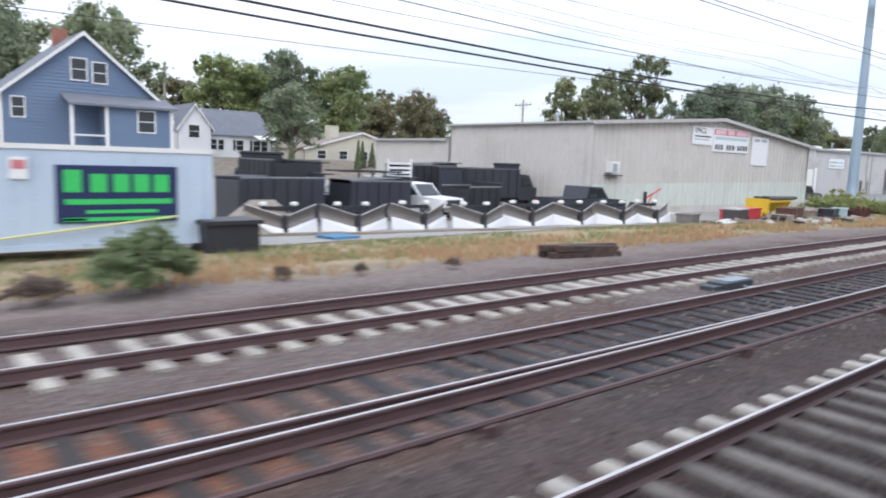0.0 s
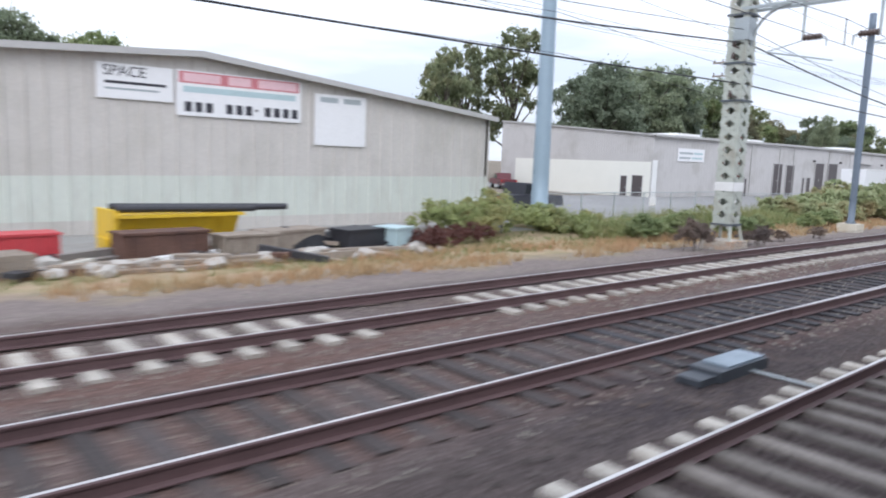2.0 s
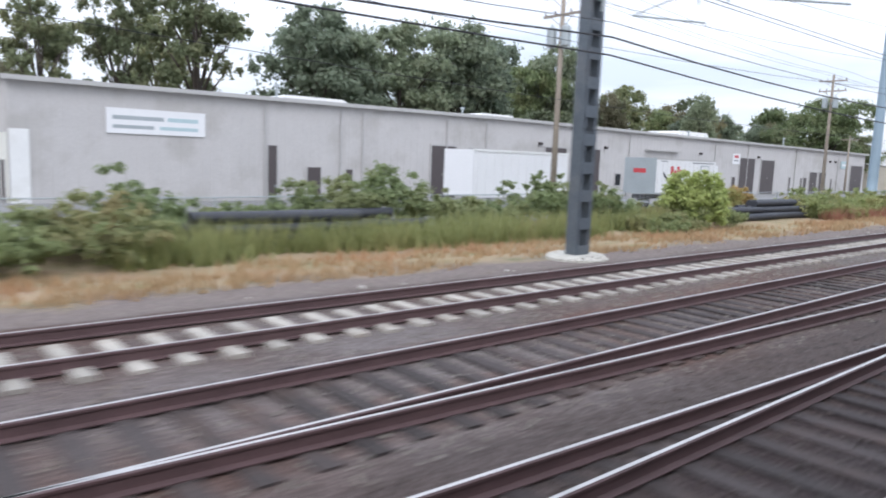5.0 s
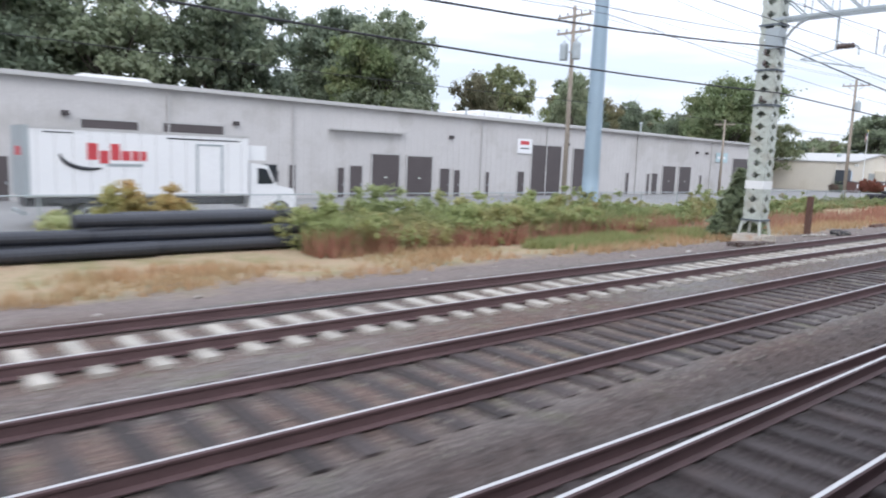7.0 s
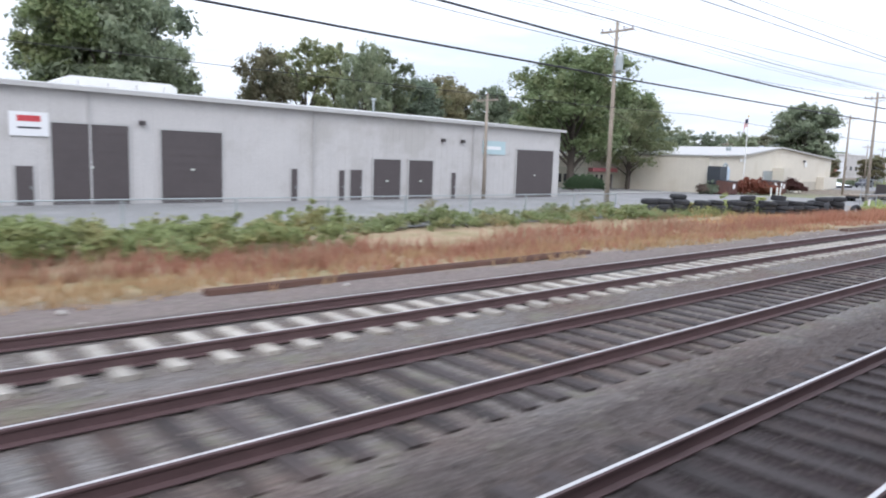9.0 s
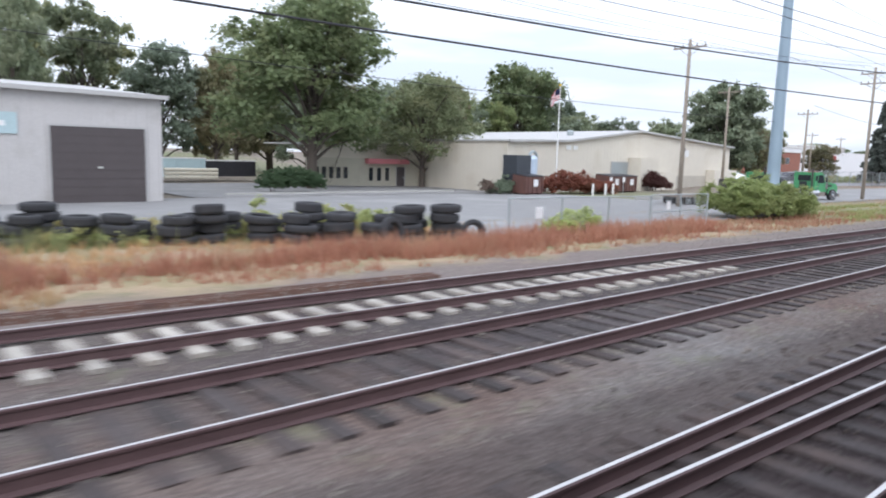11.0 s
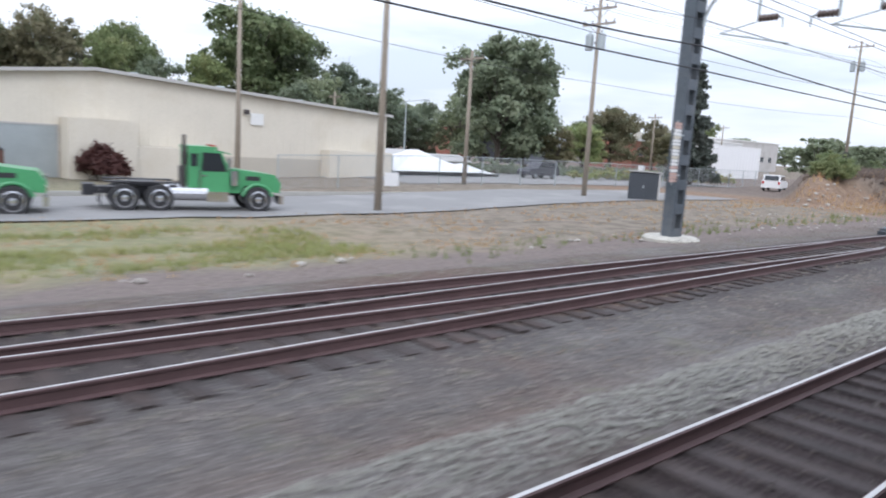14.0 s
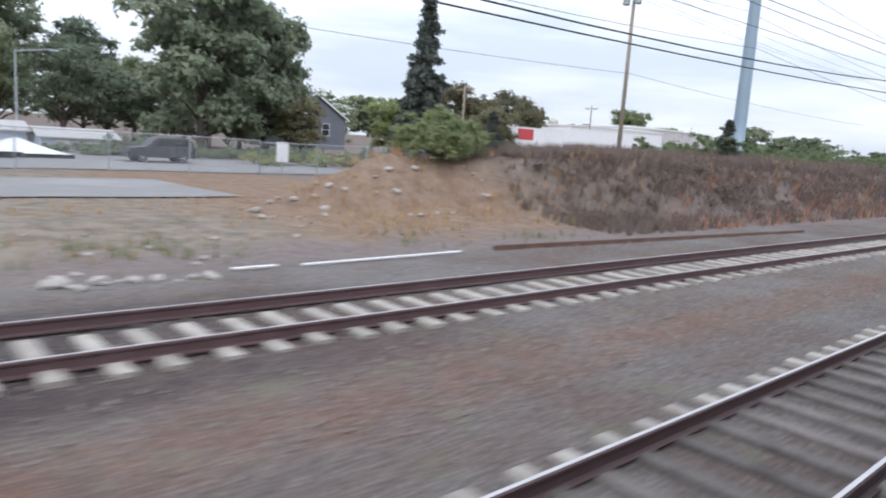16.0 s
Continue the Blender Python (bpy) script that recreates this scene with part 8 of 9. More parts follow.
def plough(label):
    t = thing("snow_plough", label, "snow plough", group="row of snow ploughs")
    part("hinge_post", B(-0.1, -0.35, -0.02, 0.1, -0.15, 0.72), M_BLACK, t, bevel=0.02)
    for s in (-1, 1):
        bm = bmesh.new()
        rows = []
        for k in range(6):
            v = k / 5
            lean = 0.22 * math.sin(math.pi * v) - 0.1
            rows.append([(s * 0.09, -0.25 + lean, 0.12 + 0.55 * v), (s * 1.42, 0.25 + lean, 0.38 + 0.72 * v)])
        front = [[bm.verts.new(p) for p in r] for r in rows]
        back = [[bm.verts.new((p[0], p[1] + 0.05, p[2])) for p in r] for r in rows]
        for g in (front, back):
            for a, b in zip(g, g[1:]):
                bm.faces.new((a[0], a[1], b[1], b[0]))
        for e in (0, 1):
            for i in range(5):
                bm.faces.new((front[i][e], front[i + 1][e], back[i + 1][e], back[i][e]))
        bm.faces.new((front[-1][0], front[-1][1], back[-1][1], back[-1][0]))
        bm.faces.new((front[0][0], front[0][1], back[0][1], back[0][0]))
        part("wing", bm, M_PLOW, t)
        part("wing_rim", T((s * 0.09, -0.32, 0.68), (s * 1.42, 0.18, 1.11), 0.025, sides=6), M_ROOF, t)
        bm = bmesh.new()
        vs = [bm.verts.new(p) for p in ((s * 0.1, -0.5, -0.02), (s * 1.42, 0.0, -0.02), (s * 1.42, 0.06, 0.56), (s * 0.1, -0.42, 0.2), (s * 0.1, -0.46, -0.02), (s * 1.42, 0.04, -0.02), (s * 1.42, 0.1, 0.56), (s * 0.1, -0.38, 0.2))]
        for f in ((0, 1, 2, 3), (7, 6, 5, 4), (0, 4, 5, 1), (1, 5, 6, 2), (2, 6, 7, 3), (3, 7, 4, 0)):
            bm.faces.new([vs[i] for i in f])
        part("white_flap", bm, M_WHITEPAINT, t, "white lower blade")
        bm = bmesh.new()
        lathe(bm, ((0.1, 0), (0.16, 0.03), (0.16, 0.12), (0.1, 0.16)), 10, pose(s * 0.62, 0.5, 1.02))
        part("plough_lamp", bm, M_LAMPWHITE, t)
    bm = bmesh.new()
    box(bm, -0.7, 0.45, 0.85, 0.7, 0.55, 1.0)
    tube(bm, (-0.35, 0.5, 0.0), (-0.35, 0.5, 0.9), 0.05, 0.05, 6)
    tube(bm, (0.35, 0.5, 0.0), (0.35, 0.5, 0.9), 0.05, 0.05, 6)
    tube(bm, (0, -0.2, 0.2), (0, 0.9, 0.25), 0.07, 0.07, 6)
    part("lift_frame", bm, M_BLACK, t)
    return t


first = plough("grey steel v-blade snow plough with white lower edge")
spots = [(x, 24.2 - (x - 15) * 0.17) for x in (12.6, 15.6, 18.5, 21.5, 24.4, 27.2, 29.8, 32.4)]
first.matrix_basis = pose(spots[0][0], spots[0][1], ground_z(*spots[0]), 0, 0, -10)
rnd = random.Random(9)
for x, y in spots[1:]:
    copy_thing(first, pose(x, y + rnd.uniform(-0.15, 0.15), ground_z(x, y), 0, 0, -10 + rnd.uniform(-9, 9)))
M_TARPBLUE = material("blue_pallet_paint", (0.1, 0.25, 0.4), 0.6, 0, 0.15, 1, 15, 0.1)


def pallet(x, y, turn, mat, label, z=None):
    t = thing("pallet", label, "pallet", pose(x, y, ground_z(x, y) if z is None else z, 0, 0, turn), group="pallets")
    for k in range(7):
        part("board", B(-0.6, -0.5 + 0.15 * k, 0.11, 0.6, -0.4 + 0.15 * k, 0.13), mat, t)
    for yy in (-0.5, -0.05, 0.4):
        part("runner", B(-0.6, yy, 0.0, 0.6, yy + 0.1, 0.11), mat, t)
    return t


M_RUST = material("rusty_steel", (0.14, 0.075, 0.055), 0.85, 0.1, 0.3, 2, 20, 0.3, (0.08, 0.05, 0.045), 0.6, 1.2)
pallet(13.2, 21.5, 8, M_TARPBLUE, "blue painted pallet on the gravel")
pallet(35.6, 19.6, 20, M_OLDWOOD, "weathered wooden pallet in the rubble")
for k in range(4):
    pallet(39.3, 17.6, 4 * k, M_OLDWOOD, "stacked weathered wooden pallet", ground_z(39.3, 17.6) + 0.135 * k)
pallet(44.4, 17.6, -12, M_OLDWOOD, "pale weathered pallet lying flat")
# long timbers in front of the ploughs
for k in range(7):
    bm = bmesh.new()
    box(bm, -1.7, -0.12, 0, 1.7, 0.12, 0.14)
    solid("timber", bm, M_OLDWOOD, "long grey timber edging the gravel yard", "timber", group="edging timbers", m=pose(12.5 + 3.4 * k, 22.9 - 0.56 * k, ground_z(12.5 + 3.4 * k, 22.5) - 0.02, 0, 0, -9.5), bevel=0.015)

# stones, debris
def stone_mesh(seed, r=1.0, squash=0.65):
    rng = np.random.default_rng(seed)
    bm = bmesh.new()
    bmesh.ops.create_icosphere(bm, subdivisions=1, radius=r)
    for v in bm.verts:
        v.co *= rng.uniform(0.72, 1.15)
        v.co.z *= squash
    return bm


M_STONE = material("pale_stone", (0.45, 0.42, 0.38), 0.9, 0, 0.15, 3, 30, 0.2)
STONES = [mesh_of("stone", stone_mesh(s), M_STONE) for s in range(4)]


def stones(rows, label, group):
    rnd = random.Random(len(rows) + int(rows[0][0]))
    for x, y, r in rows:
        ob = new("stone", rnd.choice(STONES))
        tagged(ob, label, "stone", group)
        ob.matrix_basis = pose(x, y, ground_z(x, y) + r * 0.35, rnd.uniform(-20, 20), rnd.uniform(-20, 20), rnd.uniform(0, 360)) @ Matrix.Diagonal((r, r * rnd.uniform(0.7, 1.1), r * rnd.uniform(0.7, 1.0), 1))


rnd = random.Random(12)
stones([(296.4 + rnd.uniform(-0.5, 2.2), 11.45 + rnd.uniform(-0.25, 0.3), rnd.uniform(0.06, 0.2)) for _ in range(16)], "pale broken concrete lump on dirt", "concrete lumps")
stones([(rnd.uniform(302.5, 312.5), rnd.uniform(16.6, 19.8), rnd.uniform(0.04, 0.19)) for _ in range(34)], "pale rubble stone on the earth bank", "bank rubble")
stones([(rnd.uniform(282, 306), rnd.uniform(12, 17), rnd.uniform(0.04, 0.12)) for _ in range(50)], "small pale stone in dirt", "verge stones")
stones([(rnd.uniform(36.5, 52), rnd.uniform(16.6, 18.8), rnd.uniform(0.12, 0.38)) for _ in range(46)], "grey rubble stone in a heap", "rubble heap")
stones([(rnd.uniform(250, 280), rnd.uniform(13.2, 14.6), rnd.uniform(0.04, 0.14)) for _ in range(26)], "pale stone beside the ballast", "verge stones")
stones([(rnd.uniform(80, 205), rnd.uniform(11.8, 13.4), rnd.uniform(0.03, 0.1)) for _ in range(40)], "pale stone beside the ballast", "verge stones")


# scrap and stores before the beige warehouse
M_YELLOW = material("yellow_paint", (0.75, 0.5, 0.03), 0.45, 0, 0.1, 1, 15, 0.05, (0.5, 0.33, 0.05), 0.4, 1.0)
spreader = thing("salt_spreader", "yellow hopper salt spreader under rolled black tarps", "salt spreader", pose(44.1, 20.6, ground_z(44.1, 20.6) - 0.05, 0, 0, 4) @ Matrix.Diagonal((1, 1, 0.88, 1)))
bm = bmesh.new()
prism(bm, ((-0.35, 0.62), (0.35, 0.62), (0.7, 1.28), (-0.7, 1.28)), -1.75, 1.75, m=Matrix.Rotation(math.pi / 2, 4, "Z"))
hopper = part("hopper", bm, M_YELLOW, spreader, bevel=0.02)
for xx in (-1.2, -0.4, 0.4, 1.2):
    for e in (-1, 1):
        part("hopper_rib", slab(((xx - 0.05, e * 0.38, 0.64), (xx + 0.05, e * 0.38, 0.64), (xx + 0.05, e * 0.76, 1.27), (xx - 0.05, e * 0.76, 1.27)), 0.05), M_YELLOW, hopper)
part("rim", B(-1.85, -0.8, 1.26, 1.85, -0.68, 1.36), M_YELLOW, spreader, bevel=0.02)
part("rim", B(-1.85, 0.68, 1.26, 1.85, 0.8, 1.36), M_YELLOW, spreader, bevel=0.02)
part("end_plate", B(-1.9, -0.7, 0.5, -1.78, 0.7, 1.5), M_YELLOW, spreader, bevel=0.02)
part("chute", B(-2.0, -0.35, 0.1, -1.5, 0.35, 0.62), M_YELLOW, spreader, bevel=0.04)
part("engine_cover", B(1.2, -0.55, 1.3, 1.8, 0.55, 1.52), M_YELLOW, spreader, bevel=0.06)
for xx in (-1.5, 0.0, 1.5):
    for e in (-0.45, 0.45):
        part("leg", B(xx - 0.06, e - 0.05, 0, xx + 0.06, e + 0.05, 0.64), M_YELLOW, spreader)
for y0, x0, x1, r in ((-0.55, -1.8, 2.3, 0.12), (-0.25, -1.5, 3.6, 0.13), (0.2, -1.7, 2.9, 0.12)):
    part("rolled_tarp", T((x0, y0, 1.42 + r), (x1, y0, 1.34 + r), r, r * 0.9, 10), M_BLACK, spreader, "rolled black tarp")
for x, y, L, h, mat, label in ((43.2, 18.9, 2.3, 0.75, M_RUST, "rusty brown steel box before the spreader"), (45.6, 19.0, 1.7, 0.6, M_OLDWOOD, "brown crate of scrap wood"), (40.1, 19.9, 1.6, 0.7, M_RED, "red tarpaulin over a heap")):
    t = thing("crate", label, "crate", pose(x, y, ground_z(x, y), 0, 0, 5))
    part("body", B(-L / 2, -0.4, 0, L / 2, 0.4, h), mat, t, bevel=0.04)
    for k in range(4):
        xx = -L / 2 + L * (k + 0.5) / 4
        part("side_rib", B(xx - 0.04, -0.44, 0.03, xx + 0.04, -0.4, h - 0.04), mat, t)
    part("lid", B(-L / 2 - 0.04, -0.45, h, L / 2 + 0.04, 0.45, h + 0.06), mat, t, bevel=0.015)
heap_rnd = random.Random(31)
for k in range(46):
    x, y = heap_rnd.uniform(36.4, 52.5), heap_rnd.uniform(17.0, 19.6)
    L = heap_rnd.uniform(0.5, 2.0)
    bm = bmesh.new()
    box(bm, -L / 2, -heap_rnd.uniform(0.05, 0.16), 0, L / 2, heap_rnd.uniform(0.05, 0.2), heap_rnd.uniform(0.04, 0.22))
    solid("scrap_piece", bm, heap_rnd.choice((M_OLDWOOD, M_OLDWOOD, M_RUST, M_DARK, M_PLOW, M_CONC, M_BLACK)), "broken board or plate in a scrap heap", "scrap", group="scrap heap",
          m=pose(x, y, ground_z(x, y) + heap_rnd.uniform(0.0, 0.18), heap_rnd.uniform(-8, 8), heap_rnd.uniform(-9, 9), heap_rnd.uniform(-60, 60)), bevel=0.01)
for x0, x1, y, lift in ((47.2, 49.9, 19.8, 0.75), (49.3, 52.3, 20.0, 0.62)):
    z = ground_z(x0, y)
    bm = bmesh.new()
    rows = []
    for i in range(7):
        u = i / 6
        rows.append([bm.verts.new((x0 + (x1 - x0) * u, y + (j - 2) * 0.45, z + lift * (0.25 + 0.75 * math.sin(math.pi * j / 4)) * (0.7 + 0.3 * math.sin(5 * u + j)) - (0.3 if j in (0, 4) else 0))) for j in range(5)])
    for a, b in zip(rows, rows[1:]):
        for j in range(4):
            bm.faces.new((a[j], b[j], b[j + 1], a[j + 1]))
    bmesh.ops.solidify(bm, geom=bm.faces[:], thickness=0.03)
    solid("covered_heap", bm, M_BLACK, "heap under a slack black tarpaulin", "heap")
for x, y, w, h, mat, label in ((37.6, 19.4, 1.5, 0.75, M_DARK, "dark brown crate with pale lid"), (47.3, 19.6, 2.2, 0.6, M_OLDWOOD, "low stack of brown boards"), (49.6, 19.2, 1.6, 0.6, M_BLACK, "black bin lying in weeds"), (50.9, 19.0, 0.9, 0.65, M_TEALPALE, "pale green box in weeds"), (39.4, 20.6, 1.0, 0.55, M_RED, "red covered tool chest"), (34.4, 20.4, 1.0, 0.45, M_PLOW, "grey metal tray on gravel")):
    t = thing("crate", label, "crate", pose(x, y, ground_z(x, y), 0, 0, 6 * (x % 3)))
    part("body", B(-w / 2, -0.45, 0, w / 2, 0.45, h), mat, t, bevel=0.03)
    part("lid", B(-w / 2 - 0.05, -0.5, h, w / 2 + 0.05, 0.5, h + 0.07), M_ROOF if mat is M_DARK else mat, t, bevel=0.015)
for k, (x, y, L, turn, mat) in enumerate(((41, 17.3, 3.2, 5, M_OLDWOOD), (42.3, 17.0, 2.8, -4, M_OLDWOOD), (45.2, 17.4, 3.4, 3, M_OLDWOOD), (46.4, 17.9, 3.0, 12, M_WHITE), (48.5, 17.8, 2.6, -8, M_OLDWOOD), (43.8, 18.3, 3.0, 20, M_WHITE), (36.2, 18.9, 2.2, 10, M_WHITE), (37.9, 18.4, 1.8, -20, M_OLDWOOD))):
    for j in range(3):
        bm = bmesh.new()
        box(bm, -L / 2, -0.14, 0, L / 2, 0.14, 0.09)
        solid("plank", bm, mat, "weathered plank in a scrap heap", "plank", group="scrap planks", m=pose(x + 0.12 * j, y + 0.3 * j, ground_z(x, y) + 0.02 + 0.1 * (j % 2), 0, 0, turn + 3 * j), bevel=0.01)
crane = thing("engine_hoist", "red folding hoist standing by the wall", "hoist", pose(34.6, 23.3, ground_z(34.6, 23.3)))
part("mast", B(-0.07, -0.07, 0, 0.07, 0.07, 1.6), M_BLACK, crane)
part("boom", T((0, 0, 1.2), (1.5, 0, 1.75), 0.05), M_RED, crane)
part("ram", T((0.05, 0, 0.5), (0.7, 0, 1.42), 0.04), M_RED, crane)
part("foot", B(-0.5, -0.4, 0, 1.3, -0.3, 0.1), M_BLACK, crane)
part("foot", B(-0.5, 0.3, 0, 1.3, 0.4, 0.1), M_BLACK, crane)
bm = bmesh.new()
box(bm, -0.9, -0.35, 0, 0.9, 0.35, 0.42)
solid("concrete_block", bm, M_CONC, "grey block with brush heaped on it", "block", m=pose(35.5, 22.0, ground_z(35.5, 22)), bevel=0.03)

# rail-side pieces
def sleeper_pile(x, y, turn, n, label):
    t = thing("timber_pile", label, "timber pile", pose(x, y, ground_z(x, y), 0, 0, turn))
    rnd = random.Random(int(x))
    for k in range(n):
        lvl, pos = divmod(k, 3)
        part("timber", B(-1.2 + rnd.uniform(-0.2, 0.2), -0.4 + 0.27 * pos, 0.19 * lvl, 1.2 + rnd.uniform(-0.3, 0.2), -0.16 + 0.27 * pos, 0.19 * lvl + 0.17), M_ROTTEN, t, bevel=0.03, at=pose(0, 0, 0, rnd.uniform(-2, 2), rnd.uniform(-2, 2), rnd.uniform(-5, 5)))
    return t


M_ROTTEN = material("rotten_wood", (0.075, 0.05, 0.045), 0.95, 0, 0.4, 3, 12, 0.6, (0.12, 0.07, 0.05), 0.6, 2.0)
sleeper_pile(16.3, 13.0, -16, 5, "dark rotten old sleepers stacked by the line")
sleeper_pile(153.4, 11.9, -12, 2, "dark old sleeper lying by the mast")


def switch_motor(x, y, turn, label, tall=0.5):
    t = thing("switch_motor", label, "switch machine", pose(x, y, ground_z(x, y), 0, 0, turn) @ Matrix.Diagonal((0.82, 0.9, tall, 1)), group="switch motors")
    part("body", B(-0.75, -0.24, 0.02, 0.75, 0.24, 0.3), M_SLATE, t, bevel=0.05)
    part("lid", B(-0.45, -0.2, 0.3, 0.7, 0.2, 0.36), M_MOTORLID, t, bevel=0.03)
    part("gearbox", B(-1.2, -0.18, 0.02, -0.75, 0.18, 0.2), M_SLATE, t, bevel=0.04)
    part("rod", T((0.2, -0.2, 0.1), (0.25, -1.2, 0.08), 0.03), M_STEEL, t)
    return t


M_MOTORLID = material("motor_lid_paint", (0.24, 0.29, 0.34), 0.5, 0.1, 0.12, 1, 15, 0.05, (0.12, 0.17, 0.18), 0.6, 3.0)
M_SLATE = material("slate_metal", (0.06, 0.068, 0.08), 0.5, 0.2, 0.12, 1, 15, 0.05)
switch_motor(14.9, 7.65, 0, "slate-grey switch motor with pale lid by the rail")
switch_motor(45.5, 4.3, 0, "slate-grey switch motor with pale lid between tracks")
switch_motor(155.2, 4.0, 0, "slate-grey switch motor between tracks")
switch_motor(290.6, 10.0, -2, "slate-grey switch motor outside the far rail", 0.85)


def switch_bearer(x, y0, y1):
    """A long tarred tie that carries the points, with an iron plate at its end."""
    t = thing("switch_tie", "tarred switch tie with a rusty rod plate on oily ballast", "railway tie", pose(x, 0, 0), group="switch ties")
    part("timber", B(-0.14, y0, -0.1, 0.14, y1, 0.06), M_DARK_TIE, t, bevel=0.015)
    part("plate", B(-0.2, y0 + 0.05, 0.06, 0.2, y0 + 0.3, 0.09), M_STEEL, t, "worn pale steel plate", bevel=0.01)
    part("clamp", B(-0.12, y0 + 0.4, 0.06, 0.12, y0 + 0.62, 0.17), M_SLATE, t, bevel=0.02)


switch_bearer(288.75, 6.25, 7.4)
switch_bearer(289.75, 5.95, 7.4)
solid("point_rod", T((286.2, 7.0, 0.07), (289.9, 6.75, 0.09), 0.025), M_RAIL, "rusty operating rod beside the points", "rod", kind="structure")


def loose_rail(x0, y0, x1, y1, label, n=2):
    d = math.hypot(x1 - x0, y1 - y0)
    for k in range(n):
        bm = bmesh.new()
        prism(bm, tuple((u + 0.17 * k, v) for u, v in ((-0.06, 0), (0.06, 0), (0.03, 0.12), (-0.03, 0.12))), 0, d)
        solid("loose_rail", bm, M_RUST, label, "rail", group="loose rails", m=pose(x0, y0, ground_z(x0, y0) + 0.01, 0, 0, math.degrees(math.atan2(y1 - y0, x1 - x0)) - 90))


loose_rail(171, 13.9, 184, 14.3, "long rusty rail lying beside the ballast")
loose_rail(203, 13.35, 212.5, 12.85, "long rusty rail lying beside the ballast", 3)
loose_rail(306, 11.9, 322, 10.6, "long rusty rail at the foot of the bank", 1)
post = solid("wooden_post", B(-0.11, -0.11, -0.2, 0.11, 0.11, 1.75), M_RUST, "short rust-brown post beside the line", "post", m=pose(161.3, 13.2, ground_z(161.3, 13.2)), bevel=0.02)
solid("wooden_post", B(-0.035, -0.035, -0.2, 0.035, 0.035, 1.5), M_DARK, "thin dark post in weeds", "post", m=pose(256.5, 13.4, ground_z(256.5, 13.4)), bevel=0.01)
slat_rnd = random.Random(6)
slat_stack = thing("notice_stack", "stack of rust-red slats bracketed off the lattice mast", "notice board", pose(62.4, 13.05, 0))
for k in range(18):
    part("slat", B(-0.19 - slat_rnd.uniform(0, 0.02), -0.05, 1.88 + 0.106 * k, 0.19, 0.0, 1.97 + 0.106 * k), M_BRICKSLAT if k % 5 else M_FADEDSLAT, slat_stack)
part("backing", B(-0.15, 0.0, 1.88, 0.15, 0.03, 3.78), M_RUST, slat_stack)
for z in (2.15, 3.4):
    part("bracket", B(-0.86, 0.0, z, -0.1, 0.05, z + 0.06), M_STEEL, slat_stack)
solid("plastic_pipe", T((300.4, 11.7, 0.0), (304.7, 11.75, 0.01), 0.028), M_WHITEPAINT, "long white plastic pipe lying on dirt", "pipe")
solid("plastic_pipe", T((299.0, 11.85, -0.01), (299.9, 11.8, 0.0), 0.03), M_WHITEPAINT, "short white plastic pipe on dirt", "pipe")

# black culvert pipes
M_CULVERT = material("black_corrugated_plastic", (0.035, 0.038, 0.048), 0.45, 0, 0.15, 1, 15, 0.05)


def culvert(p, q, r):
    p, q = Vector(p), Vector(q)
    L = (q - p).length
    bm = bmesh.new()
    prof = []
    k = int(L / 0.2)
    for i in range(k + 1):
        z = L * i / k
        prof += [(r, z), (r, z + 0.06), (r - 0.03, z + 0.07), (r - 0.03, z + 0.15)]
    prof = [(a, min(b, L)) for a, b in prof]
    turn = (q - p).to_track_quat("Z", "Y").to_matrix().to_4x4()
    lathe(bm, prof, 14, Matrix.Translation(p) @ turn)
    return solid("culvert_pipe", bm, M_CULVERT, "long black corrugated pipe in a stack", "pipe", group="culvert pipes")


def pipe_heap(x, y, length, rows, seed):
    rnd = random.Random(seed)
    for lv, k in rows:
        for i in range(k):
            x0 = x + rnd.uniform(-0.9, 0.9) + 0.6 * lv
            x1 = x0 + length * rnd.uniform(0.72, 1.0) - 1.2 * lv
            ya, yb = (y + 0.42 * i + 0.2 * lv + rnd.uniform(-0.12, 0.12) for _ in range(2))
            g = ground_z((x0 + x1) / 2, y) + 0.2 + 0.36 * lv
            culvert((x0, ya, g + rnd.uniform(0, 0.05)), (x1, yb, g + rnd.uniform(0, 0.05)), 0.2)


pipe_heap(98.8, 19.7, 9.5, ((0, 5), (1, 4), (2, 2)), 5)
pipe_heap(128.4, 19.3, 6.5, ((0, 3), (1, 1)), 6)
pipe_heap(132.6, 19.5, 9.5, ((0, 5), (1, 4), (2, 3)), 7)


def big_tyre(x, y, z, r, w, lean, turn):
    t = thing("tyre", "large worn black tyre in a heap by weeds", "tyre", pose(x, y, z, lean, 0, turn), group="heap of tyres")
    bm = bmesh.new()
    prof = [(r * 0.6, -w / 2 + 0.03), (r * 0.72, -w / 2), (r * 0.93, -w / 2 + 0.02), (r, -w / 2 + 0.08), (r, w / 2 - 0.08), (r * 0.93, w / 2 - 0.02), (r * 0.72, w / 2), (r * 0.6, w / 2 - 0.03)]
    rings = [[bm.verts.new((a * math.cos(2 * math.pi * i / 22), a * math.sin(2 * math.pi * i / 22), b)) for i in range(22)] for a, b in prof]
    for k in range(len(rings)):
        a, b = rings[k], rings[(k + 1) % len(rings)]
        for i in range(22):
            bm.faces.new((a[i], a[(i + 1) % 22], b[(i + 1) % 22], b[i]))
    part("tread", bm, M_TYRE, t)
    return t


